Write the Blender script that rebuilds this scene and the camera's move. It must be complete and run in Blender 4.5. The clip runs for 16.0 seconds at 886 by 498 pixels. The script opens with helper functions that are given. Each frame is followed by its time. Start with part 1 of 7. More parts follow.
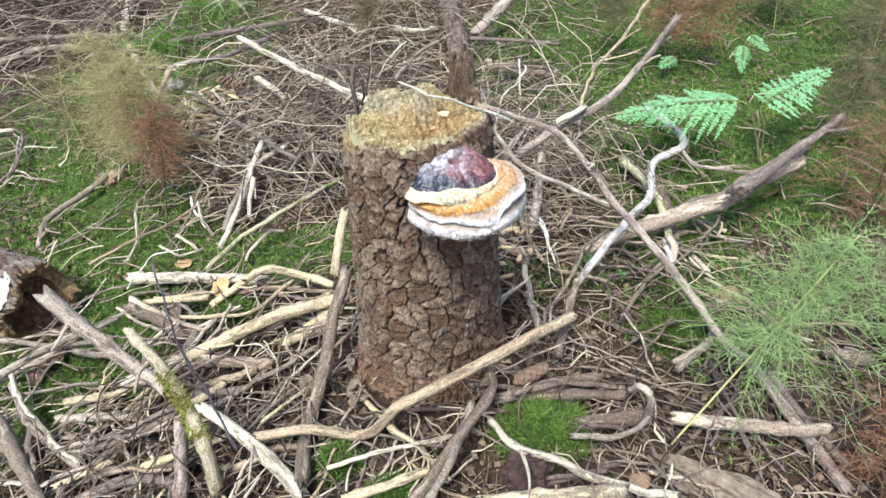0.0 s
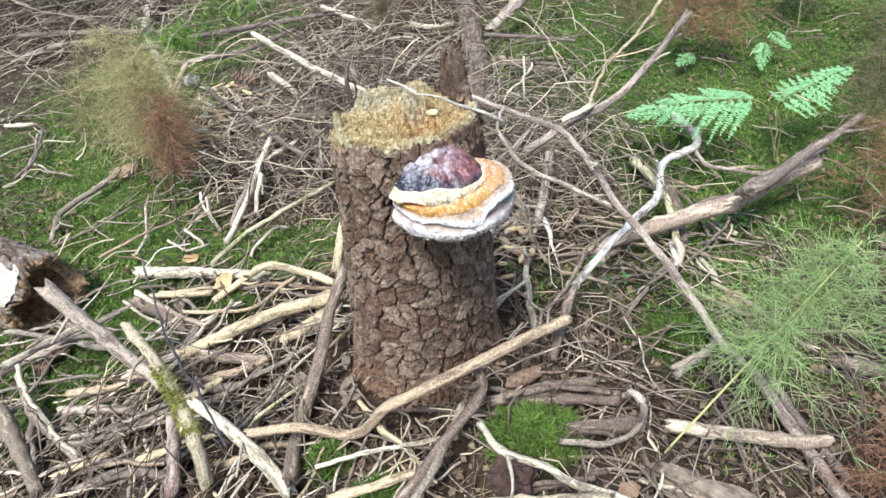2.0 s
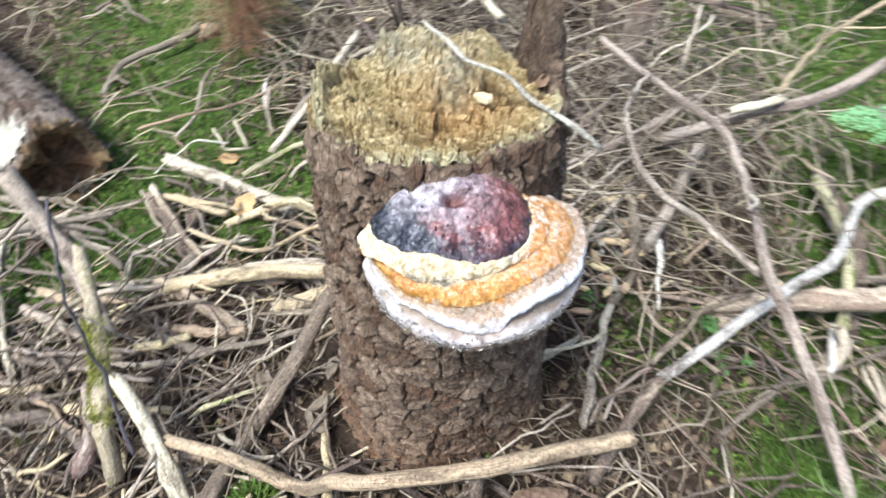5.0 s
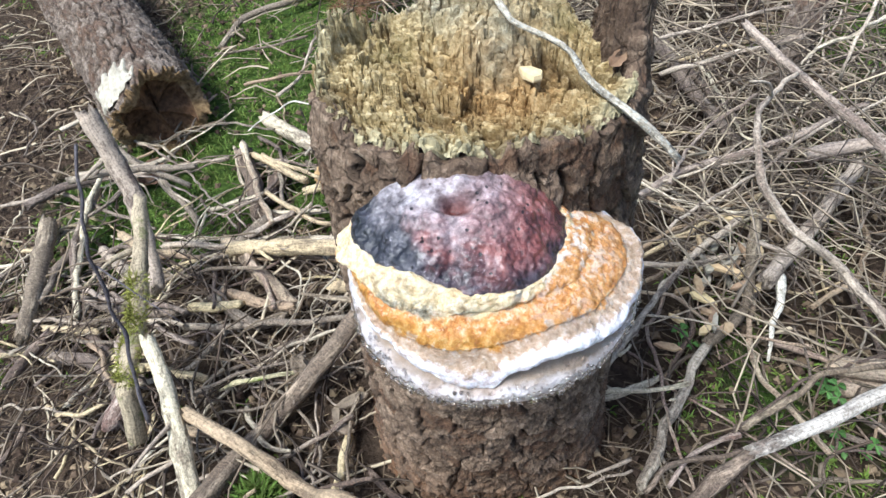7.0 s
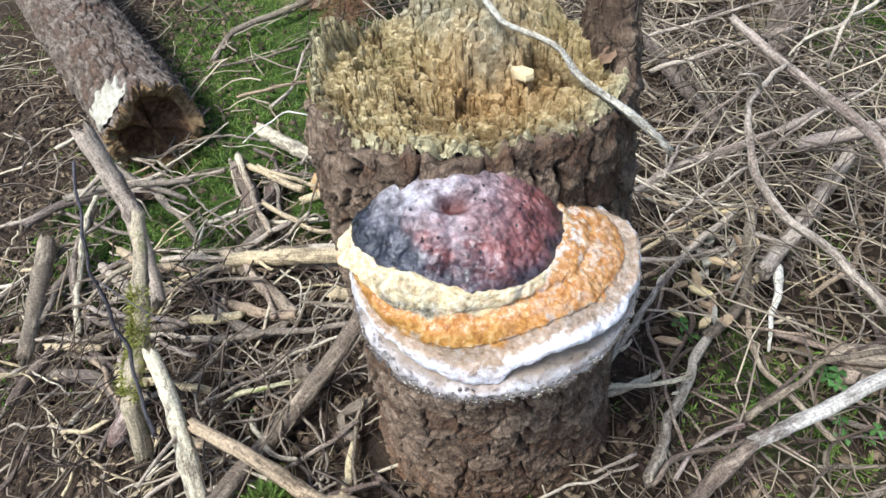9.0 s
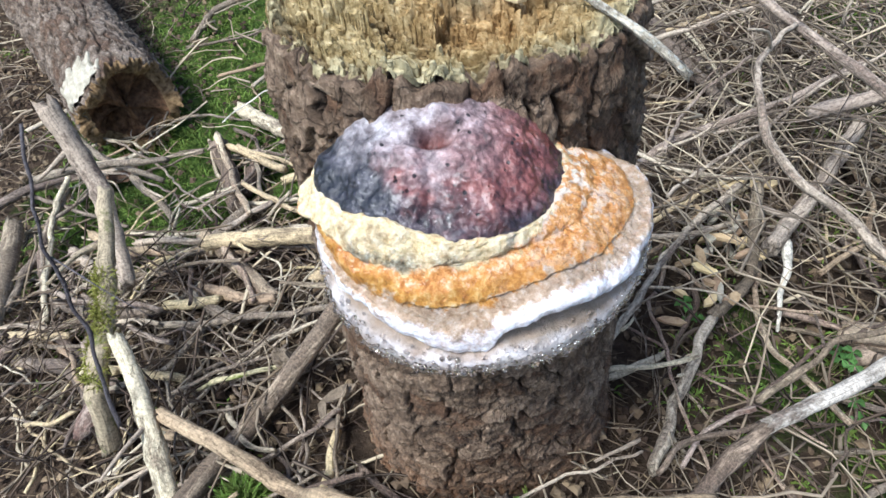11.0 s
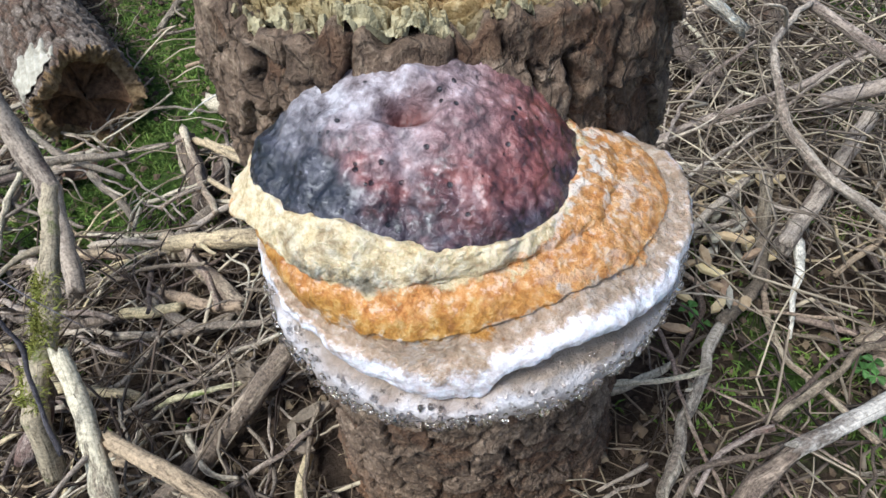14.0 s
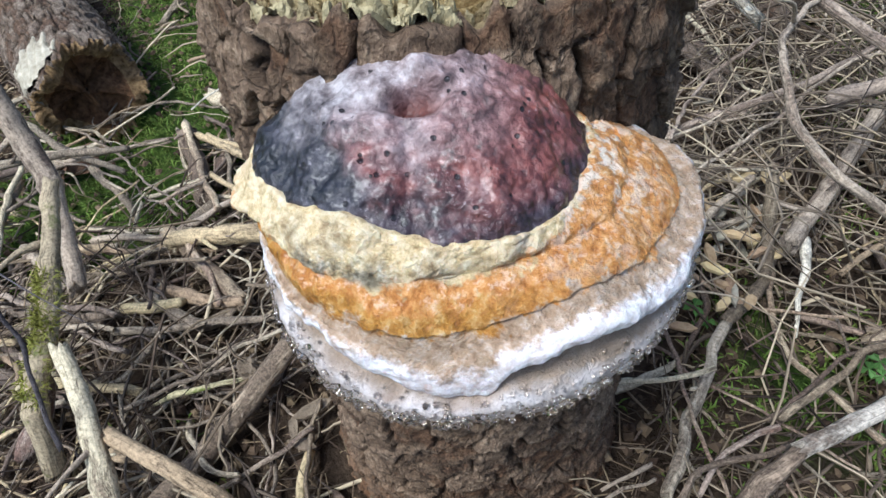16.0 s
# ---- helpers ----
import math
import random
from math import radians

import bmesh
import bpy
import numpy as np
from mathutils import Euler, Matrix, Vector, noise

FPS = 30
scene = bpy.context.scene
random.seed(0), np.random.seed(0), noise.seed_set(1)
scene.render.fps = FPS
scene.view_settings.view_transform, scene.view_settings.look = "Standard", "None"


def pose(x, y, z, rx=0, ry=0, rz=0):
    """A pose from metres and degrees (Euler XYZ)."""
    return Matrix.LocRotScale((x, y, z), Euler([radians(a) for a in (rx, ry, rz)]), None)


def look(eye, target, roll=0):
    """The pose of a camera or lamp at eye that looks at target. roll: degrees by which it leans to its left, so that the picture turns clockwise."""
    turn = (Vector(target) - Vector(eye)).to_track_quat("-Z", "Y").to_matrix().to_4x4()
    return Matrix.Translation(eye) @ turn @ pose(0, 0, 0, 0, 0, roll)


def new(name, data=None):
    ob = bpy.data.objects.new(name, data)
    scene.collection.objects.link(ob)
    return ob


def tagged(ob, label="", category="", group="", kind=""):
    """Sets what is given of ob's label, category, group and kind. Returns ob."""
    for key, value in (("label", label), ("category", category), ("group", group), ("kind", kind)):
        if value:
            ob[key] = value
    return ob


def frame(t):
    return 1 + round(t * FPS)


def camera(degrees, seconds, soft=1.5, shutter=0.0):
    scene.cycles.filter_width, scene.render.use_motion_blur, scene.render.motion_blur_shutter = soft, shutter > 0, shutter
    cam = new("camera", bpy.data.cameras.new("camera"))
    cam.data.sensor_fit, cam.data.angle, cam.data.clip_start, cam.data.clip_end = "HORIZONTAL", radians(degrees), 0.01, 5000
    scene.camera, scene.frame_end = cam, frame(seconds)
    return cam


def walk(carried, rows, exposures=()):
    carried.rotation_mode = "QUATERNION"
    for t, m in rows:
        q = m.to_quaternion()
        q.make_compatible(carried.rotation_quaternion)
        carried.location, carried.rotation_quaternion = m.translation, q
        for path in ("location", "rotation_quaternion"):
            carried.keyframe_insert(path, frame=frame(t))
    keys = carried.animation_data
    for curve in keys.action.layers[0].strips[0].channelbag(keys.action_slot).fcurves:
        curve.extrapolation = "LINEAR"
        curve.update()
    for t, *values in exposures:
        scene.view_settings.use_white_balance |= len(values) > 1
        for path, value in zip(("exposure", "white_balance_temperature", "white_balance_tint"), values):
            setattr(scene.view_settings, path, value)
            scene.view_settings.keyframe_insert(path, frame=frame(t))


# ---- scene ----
cam = camera(68.6, 16.0, shutter=0.5)
PATH = [
    (0, (0.0328, -0.8545, 1.03), (0.0078, 0.6515, -0.286), -1.6),
    (0.5, (0.0417, -0.8562, 1.034), (-0.0067, 0.6577, -0.272), -1.2),
    (1, (0.0613, -0.8498, 1.026), (-0.0129, 0.6552, -0.289), -2.1),
    (1.5, (0.0801, -0.8413, 1.022), (0.0004, 0.6581, -0.3), -2.9),
    (2, (0.0893, -0.839, 1.024), (-0.0158, 0.6574, -0.298), -2.8),
    (2.5, (0.114, -0.844, 1.029), (-0.0164, 0.6495, -0.294), -2.4),
    (3, (0.1252, -0.8038, 1.018), (-0.0144, 0.6864, -0.309), -2.9),
    (3.5, (0.1264, -0.7036, 0.987), (0.0035, 0.7713, -0.358), -1.9),
    (4, (0.1026, -0.5642, 0.942), (-0.0766, 0.8099, -0.501), -0.3),
    (4.5, (0.1055, -0.4912, 0.929), (-0.1052, 0.7791, -0.601), 2.0),
    (5, (0.1426, -0.43, 0.886), (-0.2826, 0.7694, -0.657), 1.5),
    (5.2, (0.1623, -0.3975, 0.858), (-0.3941, 0.7304, -0.697), -0.9),
    (7.3, (0.1773, -0.3114, 0.806), (-0.5691, 0.6754, -0.765), -4.1),
    (7.5, (0.1789, -0.3165, 0.81), (-0.5683, 0.6733, -0.759), -3.9),
    (8, (0.1787, -0.3195, 0.813), (-0.5703, 0.6855, -0.746), -4.6),
    (8.5, (0.1815, -0.3218, 0.808), (-0.5629, 0.6779, -0.756), -5.8),
    (9, (0.1769, -0.3174, 0.808), (-0.5672, 0.6872, -0.753), -6.0),
    (9.2, (0.1759, -0.3163, 0.807), (-0.566, 0.6892, -0.754), -5.9),
    (11.3, (0.1687, -0.2936, 0.735), (-0.5484, 0.7078, -0.84), -6.0),
    (11.5, (0.1655, -0.2844, 0.727), (-0.5478, 0.7158, -0.852), -6.2),
    (12, (0.1551, -0.2765, 0.712), (-0.5622, 0.724, -0.865), -5.6),
    (12.5, (0.1489, -0.2659, 0.704), (-0.5603, 0.7589, -0.861), -5.4),
    (13, (0.1461, -0.2637, 0.694), (-0.552, 0.7623, -0.875), -5.6),
    (13.5, (0.1434, -0.2595, 0.689), (-0.5437, 0.7656, -0.885), -4.9),
    (14, (0.1435, -0.2585, 0.69), (-0.5357, 0.765, -0.888), -4.4),
    (14.5, (0.1405, -0.2582, 0.686), (-0.5328, 0.7647, -0.895), -4.1),
    (15, (0.1407, -0.2562, 0.684), (-0.5328, 0.7637, -0.899), -4.4),
    (15.5, (0.1398, -0.2552, 0.683), (-0.5413, 0.7584, -0.901), -4.5),
    (16, (0.1406, -0.2572, 0.685), (-0.5403, 0.7583, -0.898), -4.3),
]
EXPOSURES = [(0, 0.95, 5600, 7), (3, 1.0, 5600, 7), (5, 1.0, 5600, 7), (8, 0.72, 5600, 7), (12, 0.68, 5600, 7), (14, 0.42, 5600, 7), (16, 0.35, 5600, 7)]
walk(cam, [(t, look(eye, target, roll)) for t, eye, target, roll in PATH], EXPOSURES)

# ---------------------------------------------------------------- world, sun
SUN_EL, SUN_AZ = 63.0, 204.0          # degrees; azimuth clockwise from +y
world = bpy.data.worlds.new("sky_world")
scene.world = world
world.use_nodes = True
wn = world.node_tree.nodes
sky = wn.new("ShaderNodeTexSky")
sky.sky_type, sky.sun_disc = "NISHITA", False
sky.sun_elevation, sky.sun_rotation = radians(SUN_EL), radians(SUN_AZ)
sky.air_density, sky.dust_density, sky.ozone_density = 1.0, 3.0, 1.0
wn["Background"].inputs[1].default_value = 0.14
world.node_tree.links.new(sky.outputs[0], wn["Background"].inputs[0])
sun = new("sun", bpy.data.lights.new("sun", "SUN"))
sun.data.energy, sun.data.angle, sun.data.color = 3.5, radians(18.0), (1.0, 0.96, 0.89)
az, el = radians(SUN_AZ), radians(SUN_EL)
sun.matrix_world = look((math.sin(az) * math.cos(el) * 9, math.cos(az) * math.cos(el) * 9, math.sin(el) * 9), (0, 0, 0))


# ---------------------------------------------------------------- materials
def ramp_fill(node, stops):
    els = node.color_ramp.elements
    while len(els) > 1:
        els.remove(els[-1])
    for i, (p, c) in enumerate(stops):
        e = els[0] if i == 0 else els.new(p)
        e.position = p
        e.color = (*c, 1)


class Nodes:
    """Short hand for building one node material."""

    def __init__(self, name, rough=0.8, spec=0.3):
        self.m = bpy.data.materials.new(name)
        self.m.use_nodes = True
        self.t = self.m.node_tree
        self.b = self.t.nodes["Principled BSDF"]
        self.b.inputs["Roughness"].default_value = rough
        self.b.inputs["Specular IOR Level"].default_value = spec

    def n(self, kind, **sockets):
        nd = self.t.nodes.new(kind)
        for k, v in sockets.items():
            self.put(nd.inputs[k.replace("_", " ")], v)
        return nd

    def put(self, socket, v):
        if isinstance(v, bpy.types.NodeSocket):
            self.t.links.new(v, socket)
        else:
            socket.default_value = v

    def coords(self, kind="Object", scale=(1, 1, 1)):
        tc = self.n("ShaderNodeTexCoord")
        return self.n("ShaderNodeMapping", Vector=tc.outputs[kind], Scale=scale).outputs[0]

    def noise(self, vec, scale, detail=5.0, rough=0.6, dist=0.0):
        return self.n("ShaderNodeTexNoise", Vector=vec, Scale=scale, Detail=detail, Roughness=rough, Distortion=dist).outputs["Fac"]

    def ramp(self, fac, stops):
        r = self.n("ShaderNodeValToRGB", Fac=fac)
        ramp_fill(r, stops)
        return r.outputs[0]

    def mix(self, fac, a, b, how="MIX"):
        x = self.t.nodes.new("ShaderNodeMix")
        x.data_type, x.blend_type = "RGBA", how
        for sock, v in ((x.inputs[0], fac), (x.inputs[6], a), (x.inputs[7], b)):
            if isinstance(v, tuple) and len(v) == 3:
                v = (*v, 1)
            self.put(sock, v)
        return x.outputs[2]

    def math(self, how, a, b=0.0, clamp=False):
        x = self.t.nodes.new("ShaderNodeMath")
        x.operation, x.use_clamp = how, clamp
        self.put(x.inputs[0], a)
        self.put(x.inputs[1], b)
        return x.outputs[0]

    def attr(self, name, out="Fac"):
        x = self.t.nodes.new("ShaderNodeAttribute")
        x.attribute_name = name
        return x.outputs[out]

    def vary(self, colour, amount=0.35, hue=0.02):
        """Lets every object differ a little in value."""
        r = self.n("ShaderNodeObjectInfo").outputs["Random"]
        v = self.math("ADD", self.math("MULTIPLY", r, amount), 1 - amount / 2)
        h = self.math("ADD", self.math("MULTIPLY", r, hue), 0.5 - hue / 2)
        return self.n("ShaderNodeHueSaturation", Color=colour, Value=v, Hue=h).outputs[0]

    def island(self, colour, amount=0.5, hue=0.03):
        """Lets every loose piece of a mesh differ a little."""
        r = self.n("ShaderNodeNewGeometry").outputs["Random Per Island"]
        v = self.math("ADD", self.math("MULTIPLY", r, amount), 1 - amount / 2)
        h = self.math("ADD", self.math("MULTIPLY", r, hue), 0.5 - hue / 2)
        return self.n("ShaderNodeHueSaturation", Color=colour, Value=v, Hue=h).outputs[0]

    def bump(self, height, dist, strength=1.0):
        self.put(self.b.inputs["Normal"], self.n("ShaderNodeBump", Height=height, Distance=dist, Strength=strength).outputs[0])

    def done(self, colour, rough=None):
        self.put(self.b.inputs["Base Color"], colour)
        if rough is not None:
            self.put(self.b.inputs["Roughness"], rough)
        return self.m


def stick_material(name, core, bark, bark_amount, moss=0.0, spots=0.0):
    """Dead wood: weathered grain and drying cracks along the stick, thin bark left on long stretches of it."""
    k = Nodes(name, 0.78)
    uv = k.coords("UV", (1, 1, 1))
    streak = k.noise(k.coords("UV", (380, 9, 1)), 1.0, 5, 0.7)
    crack = k.noise(k.coords("UV", (520, 7, 1)), 1.0, 3, 0.5)
    patch = k.noise(k.coords("UV", (30, 7, 1)), 1.0, 7, 0.72)
    fine = k.noise(k.coords("UV", (800, 330, 1)), 1.0, 4, 0.72)
    cross = k.noise(k.coords("UV", (110, 380, 1)), 1.0, 4, 0.65)
    speck = k.noise(k.coords("UV", (200, 120, 1)), 1.0, 4, 0.7)
    c = k.ramp(streak, [(0.32, tuple(v * 0.74 for v in core)), (0.5, tuple(v * 1.08 for v in core)), (0.66, tuple(min(0.8, v * 1.32) for v in core))])
    c = k.mix(k.ramp(crack, [(0.34, (0.6, 0.6, 0.6)), (0.40, (0, 0, 0))]), c, tuple(v * 0.30 for v in core))
    c = k.mix(k.ramp(speck, [(0.60, (0, 0, 0)), (0.68, (0.8, 0.8, 0.8))]), c, tuple(v * 0.45 for v in core))
    cut = 0.5 + (0.5 - bark_amount) * 0.40
    b = k.ramp(k.math("ADD", k.math("MULTIPLY", fine, 0.5), k.math("MULTIPLY", cross, 0.5)), [(0.38, tuple(v * 0.35 for v in bark)), (0.5, bark), (0.62, tuple(v * 1.9 for v in bark))])
    b = k.mix(k.ramp(k.noise(k.coords("UV", (60, 30, 1)), 1.0, 4), [(0.50, (0, 0, 0)), (0.62, (0.55, 0.55, 0.55))]), b, tuple(0.5 * (p + q) for p, q in zip(core, bark)))
    mask = k.ramp(patch, [(cut - 0.03, (0, 0, 0)), (cut + 0.03, (0.92, 0.92, 0.92))])
    c = k.mix(mask, c, b)
    dirt = k.noise(k.coords("Object"), 30, 5, 0.7)
    grit = k.noise(k.coords("Object"), 260, 4, 0.75)
    c = k.mix(1.0, c, k.ramp(grit, [(0.36, (0.55, 0.53, 0.50)), (0.5, (1, 1, 1)), (0.64, (1.3, 1.3, 1.28))]), "MULTIPLY")
    c = k.mix(k.ramp(dirt, [(0.54, (0, 0, 0)), (0.70, (0.6, 0.6, 0.6))]), c, (0.070, 0.052, 0.038))
    if spots:
        c = k.mix(k.ramp(k.noise(uv, 420, 3), [(0.53, (0, 0, 0)), (0.60, (0.9, 0.9, 0.9))]), c, (0.40, 0.39, 0.34))
    if moss:
        c = k.mix(k.ramp(k.noise(k.coords("Object"), 26, 4), [(0.6 - moss * 0.3, (0, 0, 0)), (0.68 - moss * 0.3, (1, 1, 1))]), c, (0.12, 0.14, 0.03))
    h = k.math("ADD", k.math("MULTIPLY", streak, 0.5), k.math("ADD", k.math("MULTIPLY", mask, 0.5), k.math("ADD", k.math("MULTIPLY", fine, 0.35), k.math("MULTIPLY", k.math("MULTIPLY", cross, mask), 0.5))))
    k.bump(k.math("ADD", h, k.math("MULTIPLY", grit, 0.5)), 0.0024)
    return k.done(k.vary(c, 0.55, 0.03))


PALE = stick_material("pale_dead_wood", (0.45, 0.375, 0.27), (0.165, 0.12, 0.088), 0.42)
TAN = stick_material("tan_dead_wood", (0.42, 0.32, 0.195), (0.20, 0.145, 0.092), 0.40)
WHITE = stick_material("bleached_wood", (0.56, 0.51, 0.43), (0.19, 0.148, 0.112), 0.30)
GREY = stick_material("grey_bark_stick", (0.31, 0.25, 0.188), (0.145, 0.11, 0.084), 0.62)
GREYLT = stick_material("light_grey_stick", (0.44, 0.365, 0.275), (0.22, 0.168, 0.125), 0.44)
BROWN = stick_material("brown_bark_stick", (0.30, 0.23, 0.165), (0.120, 0.086, 0.062), 0.62)
RED = stick_material("reddish_stick", (0.46, 0.37, 0.29), (0.165, 0.10, 0.072), 0.50)
DARK = stick_material("blue_black_twig", (0.13, 0.115, 0.12), (0.075, 0.065, 0.07), 0.5)
LICHEN = stick_material("lichened_twig", (0.40, 0.345, 0.27), (0.19, 0.165, 0.135), 0.45, spots=1)
MOSSY = stick_material("mossy_stick", (0.38, 0.31, 0.20), (0.16, 0.13, 0.08), 0.42, moss=0.08)
MOSSTAN = stick_material("greenish_stick", (0.36, 0.31, 0.19), (0.18, 0.16, 0.09), 0.4, moss=0.25)
OLDLOG = stick_material("rough_old_stick", (0.44, 0.34, 0.245), (0.23, 0.155, 0.115), 0.52)
CUT = stick_material("cut_stick", (0.42, 0.33, 0.215), (0.19, 0.14, 0.095), 0.5)


def ground_material():
    k = Nodes("forest_soil", 0.95, 0.1)
    v = k.coords("Object")
    n1, n2, n3 = k.noise(v, 7, 6), k.noise(v, 60, 6, 0.7), k.noise(v, 260, 4, 0.7)
    soil = k.ramp(n2, [(0.3, (0.014, 0.010, 0.007)), (0.5, (0.045, 0.031, 0.021)), (0.68, (0.11, 0.077, 0.052))])
    soil = k.mix(k.math("MULTIPLY", n3, 0.5), soil, (0.12, 0.085, 0.057))
    green = k.ramp(n2, [(0.3, (0.02, 0.04, 0.008)), (0.5, (0.058, 0.098, 0.018)), (0.7, (0.125, 0.175, 0.035))])
    m = k.math("ADD", k.attr("moss"), k.math("MULTIPLY", k.math("SUBTRACT", n1, 0.5), 0.9))
    mask = k.ramp(m, [(0.42, (0, 0, 0)), (0.58, (1, 1, 1))])
    k.bump(k.math("ADD", n2, k.math("MULTIPLY", n3, 0.6)), 0.012)
    return k.done(k.mix(mask, soil, green))


def bark_material(name, tint=(1, 1, 1)):
    k = Nodes(name, 0.80, 0.3)
    v = k.coords("Object")
    n1, n2, n3 = k.noise(v, 11, 4), k.noise(v, 85, 6, 0.72), k.noise(v, 480, 4, 0.72)
    fibre = k.noise(k.coords("Object", (1, 1, 0.35)), 330, 4, 0.7)
    mott = k.math("ADD", k.math("MULTIPLY", n2, 0.5), k.math("ADD", k.math("MULTIPLY", n3, 0.25), k.math("MULTIPLY", fibre, 0.25)))
    brown = k.ramp(mott, [(0.38, (0.040, 0.027, 0.019)), (0.5, (0.120, 0.085, 0.060)), (0.62, (0.26, 0.195, 0.14))])
    pink = k.ramp(mott, [(0.38, (0.090, 0.064, 0.046)), (0.5, (0.21, 0.155, 0.115)), (0.62, (0.44, 0.36, 0.28))])
    red = k.ramp(mott, [(0.40, (0.052, 0.027, 0.016)), (0.5, (0.125, 0.068, 0.040)), (0.60, (0.22, 0.135, 0.083))])
    tone = k.attr("tone")
    c = k.mix(k.ramp(tone, [(0.40, (0, 0, 0)), (0.72, (1, 1, 1))]), brown, pink)
    c = k.mix(k.ramp(k.math("ADD", tone, k.math("MULTIPLY", n1, 0.8)), [(0.62, (0.7, 0.7, 0.7)), (0.80, (0, 0, 0))]), c, red)
    # cracks near-black: dirt in them, with their shade painted in as well
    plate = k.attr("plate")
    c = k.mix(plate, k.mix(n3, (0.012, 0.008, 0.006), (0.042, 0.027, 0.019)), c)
    low = k.attr("low")
    c = k.mix(k.math("MULTIPLY", low, k.ramp(n2, [(0.42, (0, 0, 0)), (0.58, (0.8, 0.8, 0.8))])), c, k.mix(n3, (0.13, 0.055, 0.025), (0.30, 0.16, 0.08)))
    c = k.mix(1.0, c, tint, "MULTIPLY")
    warp = k.n("ShaderNodeVectorMath", Vector=k.coords("Object", (1, 1, 0.5)))
    warp.operation = "ADD"
    near = k.n("ShaderNodeVectorMath", Vector=k.n("ShaderNodeTexNoise", Vector=v, Scale=70.0, Detail=3.0).outputs["Color"])
    near.operation = "SCALE"
    near.inputs["Scale"].default_value = 0.012
    k.put(warp.inputs[1], near.outputs[0])
    vor = k.t.nodes.new("ShaderNodeTexVoronoi")
    vor.feature = "DISTANCE_TO_EDGE"
    k.put(vor.inputs["Vector"], warp.outputs[0])
    vor.inputs["Scale"].default_value = 62.0
    flake = k.t.nodes.new("ShaderNodeTexVoronoi")
    flake.feature = "DISTANCE_TO_EDGE"
    k.put(flake.inputs["Vector"], warp.outputs[0])
    flake.inputs["Scale"].default_value = 165.0
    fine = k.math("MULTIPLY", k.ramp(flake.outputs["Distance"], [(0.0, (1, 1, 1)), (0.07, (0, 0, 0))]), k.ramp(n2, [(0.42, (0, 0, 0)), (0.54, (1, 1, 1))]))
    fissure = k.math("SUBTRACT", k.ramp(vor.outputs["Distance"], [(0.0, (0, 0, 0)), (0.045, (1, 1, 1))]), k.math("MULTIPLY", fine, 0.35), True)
    # fine fissures get the same painted-in darkness
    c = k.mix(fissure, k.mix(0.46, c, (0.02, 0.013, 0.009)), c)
    k.bump(k.math("ADD", k.math("MULTIPLY", n2, 0.32), k.math("ADD", k.math("MULTIPLY", fissure, 0.16), k.math("ADD", k.math("MULTIPLY", fibre, 0.32), k.math("MULTIPLY", n3, 0.38)))), 0.0065)
    return k.done(c)


def rotwood_material():
    k = Nodes("rotten_stump_wood", 0.92, 0.15)
    v = k.coords("Object")
    n1, n2, n3 = k.noise(v, 22, 5), k.noise(v, 150, 5, 0.7), k.noise(v, 700, 4)
    c = k.ramp(n2, [(0.25, (0.13, 0.085, 0.030)), (0.45, (0.34, 0.255, 0.115)), (0.58, (0.54, 0.43, 0.225)), (0.74, (0.70, 0.60, 0.39))])
    c = k.mix(k.math("MULTIPLY", k.attr("warm"), 0.8), c, k.ramp(n2, [(0.3, (0.15, 0.072, 0.022)), (0.5, (0.38, 0.225, 0.085)), (0.68, (0.60, 0.42, 0.20))]))
    c = k.mix(k.ramp(n1, [(0.56, (0, 0, 0)), (0.68, (0.5, 0.5, 0.5))]), c, (0.20, 0.17, 0.06))
    grey = k.math("MULTIPLY", k.attr("grey"), k.ramp(n1, [(0.35, (0.2, 0.2, 0.2)), (0.6, (0.9, 0.9, 0.9))]))
    c = k.mix(grey, c, k.ramp(n2, [(0.3, (0.15, 0.13, 0.08)), (0.5, (0.36, 0.325, 0.22)), (0.68, (0.55, 0.51, 0.38))]))
    c = k.mix(k.attr("edge"), c, k.mix(n2, (0.30, 0.26, 0.14), (0.58, 0.51, 0.32)))
    # low bundles and gaps coloured darker, painting in the shade of the hollows
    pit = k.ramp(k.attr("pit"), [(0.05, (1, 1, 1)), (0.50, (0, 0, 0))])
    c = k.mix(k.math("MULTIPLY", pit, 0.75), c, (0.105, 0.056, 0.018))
    k.bump(k.math("ADD", n2, k.math("MULTIPLY", n3, 0.5)), 0.003)
    return k.done(c)


def plain_material(name, lo, hi, scale=60, rough=0.8, bump=0.002, vary=0.3, trans=0.0):
    k = Nodes(name, rough, 0.25)
    v = k.coords("Object")
    n, f = k.noise(v, scale, 5, 0.65), k.noise(v, scale * 6, 3)
    c = k.vary(k.ramp(n, [(0.3, lo), (0.7, hi)]), vary)
    k.bump(k.math("ADD", n, k.math("MULTIPLY", f, 0.4)), bump)
    m = k.done(c)
    if trans:
        k.b.inputs["Subsurface Weight"].default_value = trans
        k.b.inputs["Subsurface Radius"].default_value = (0.004, 0.004, 0.002)
    return m


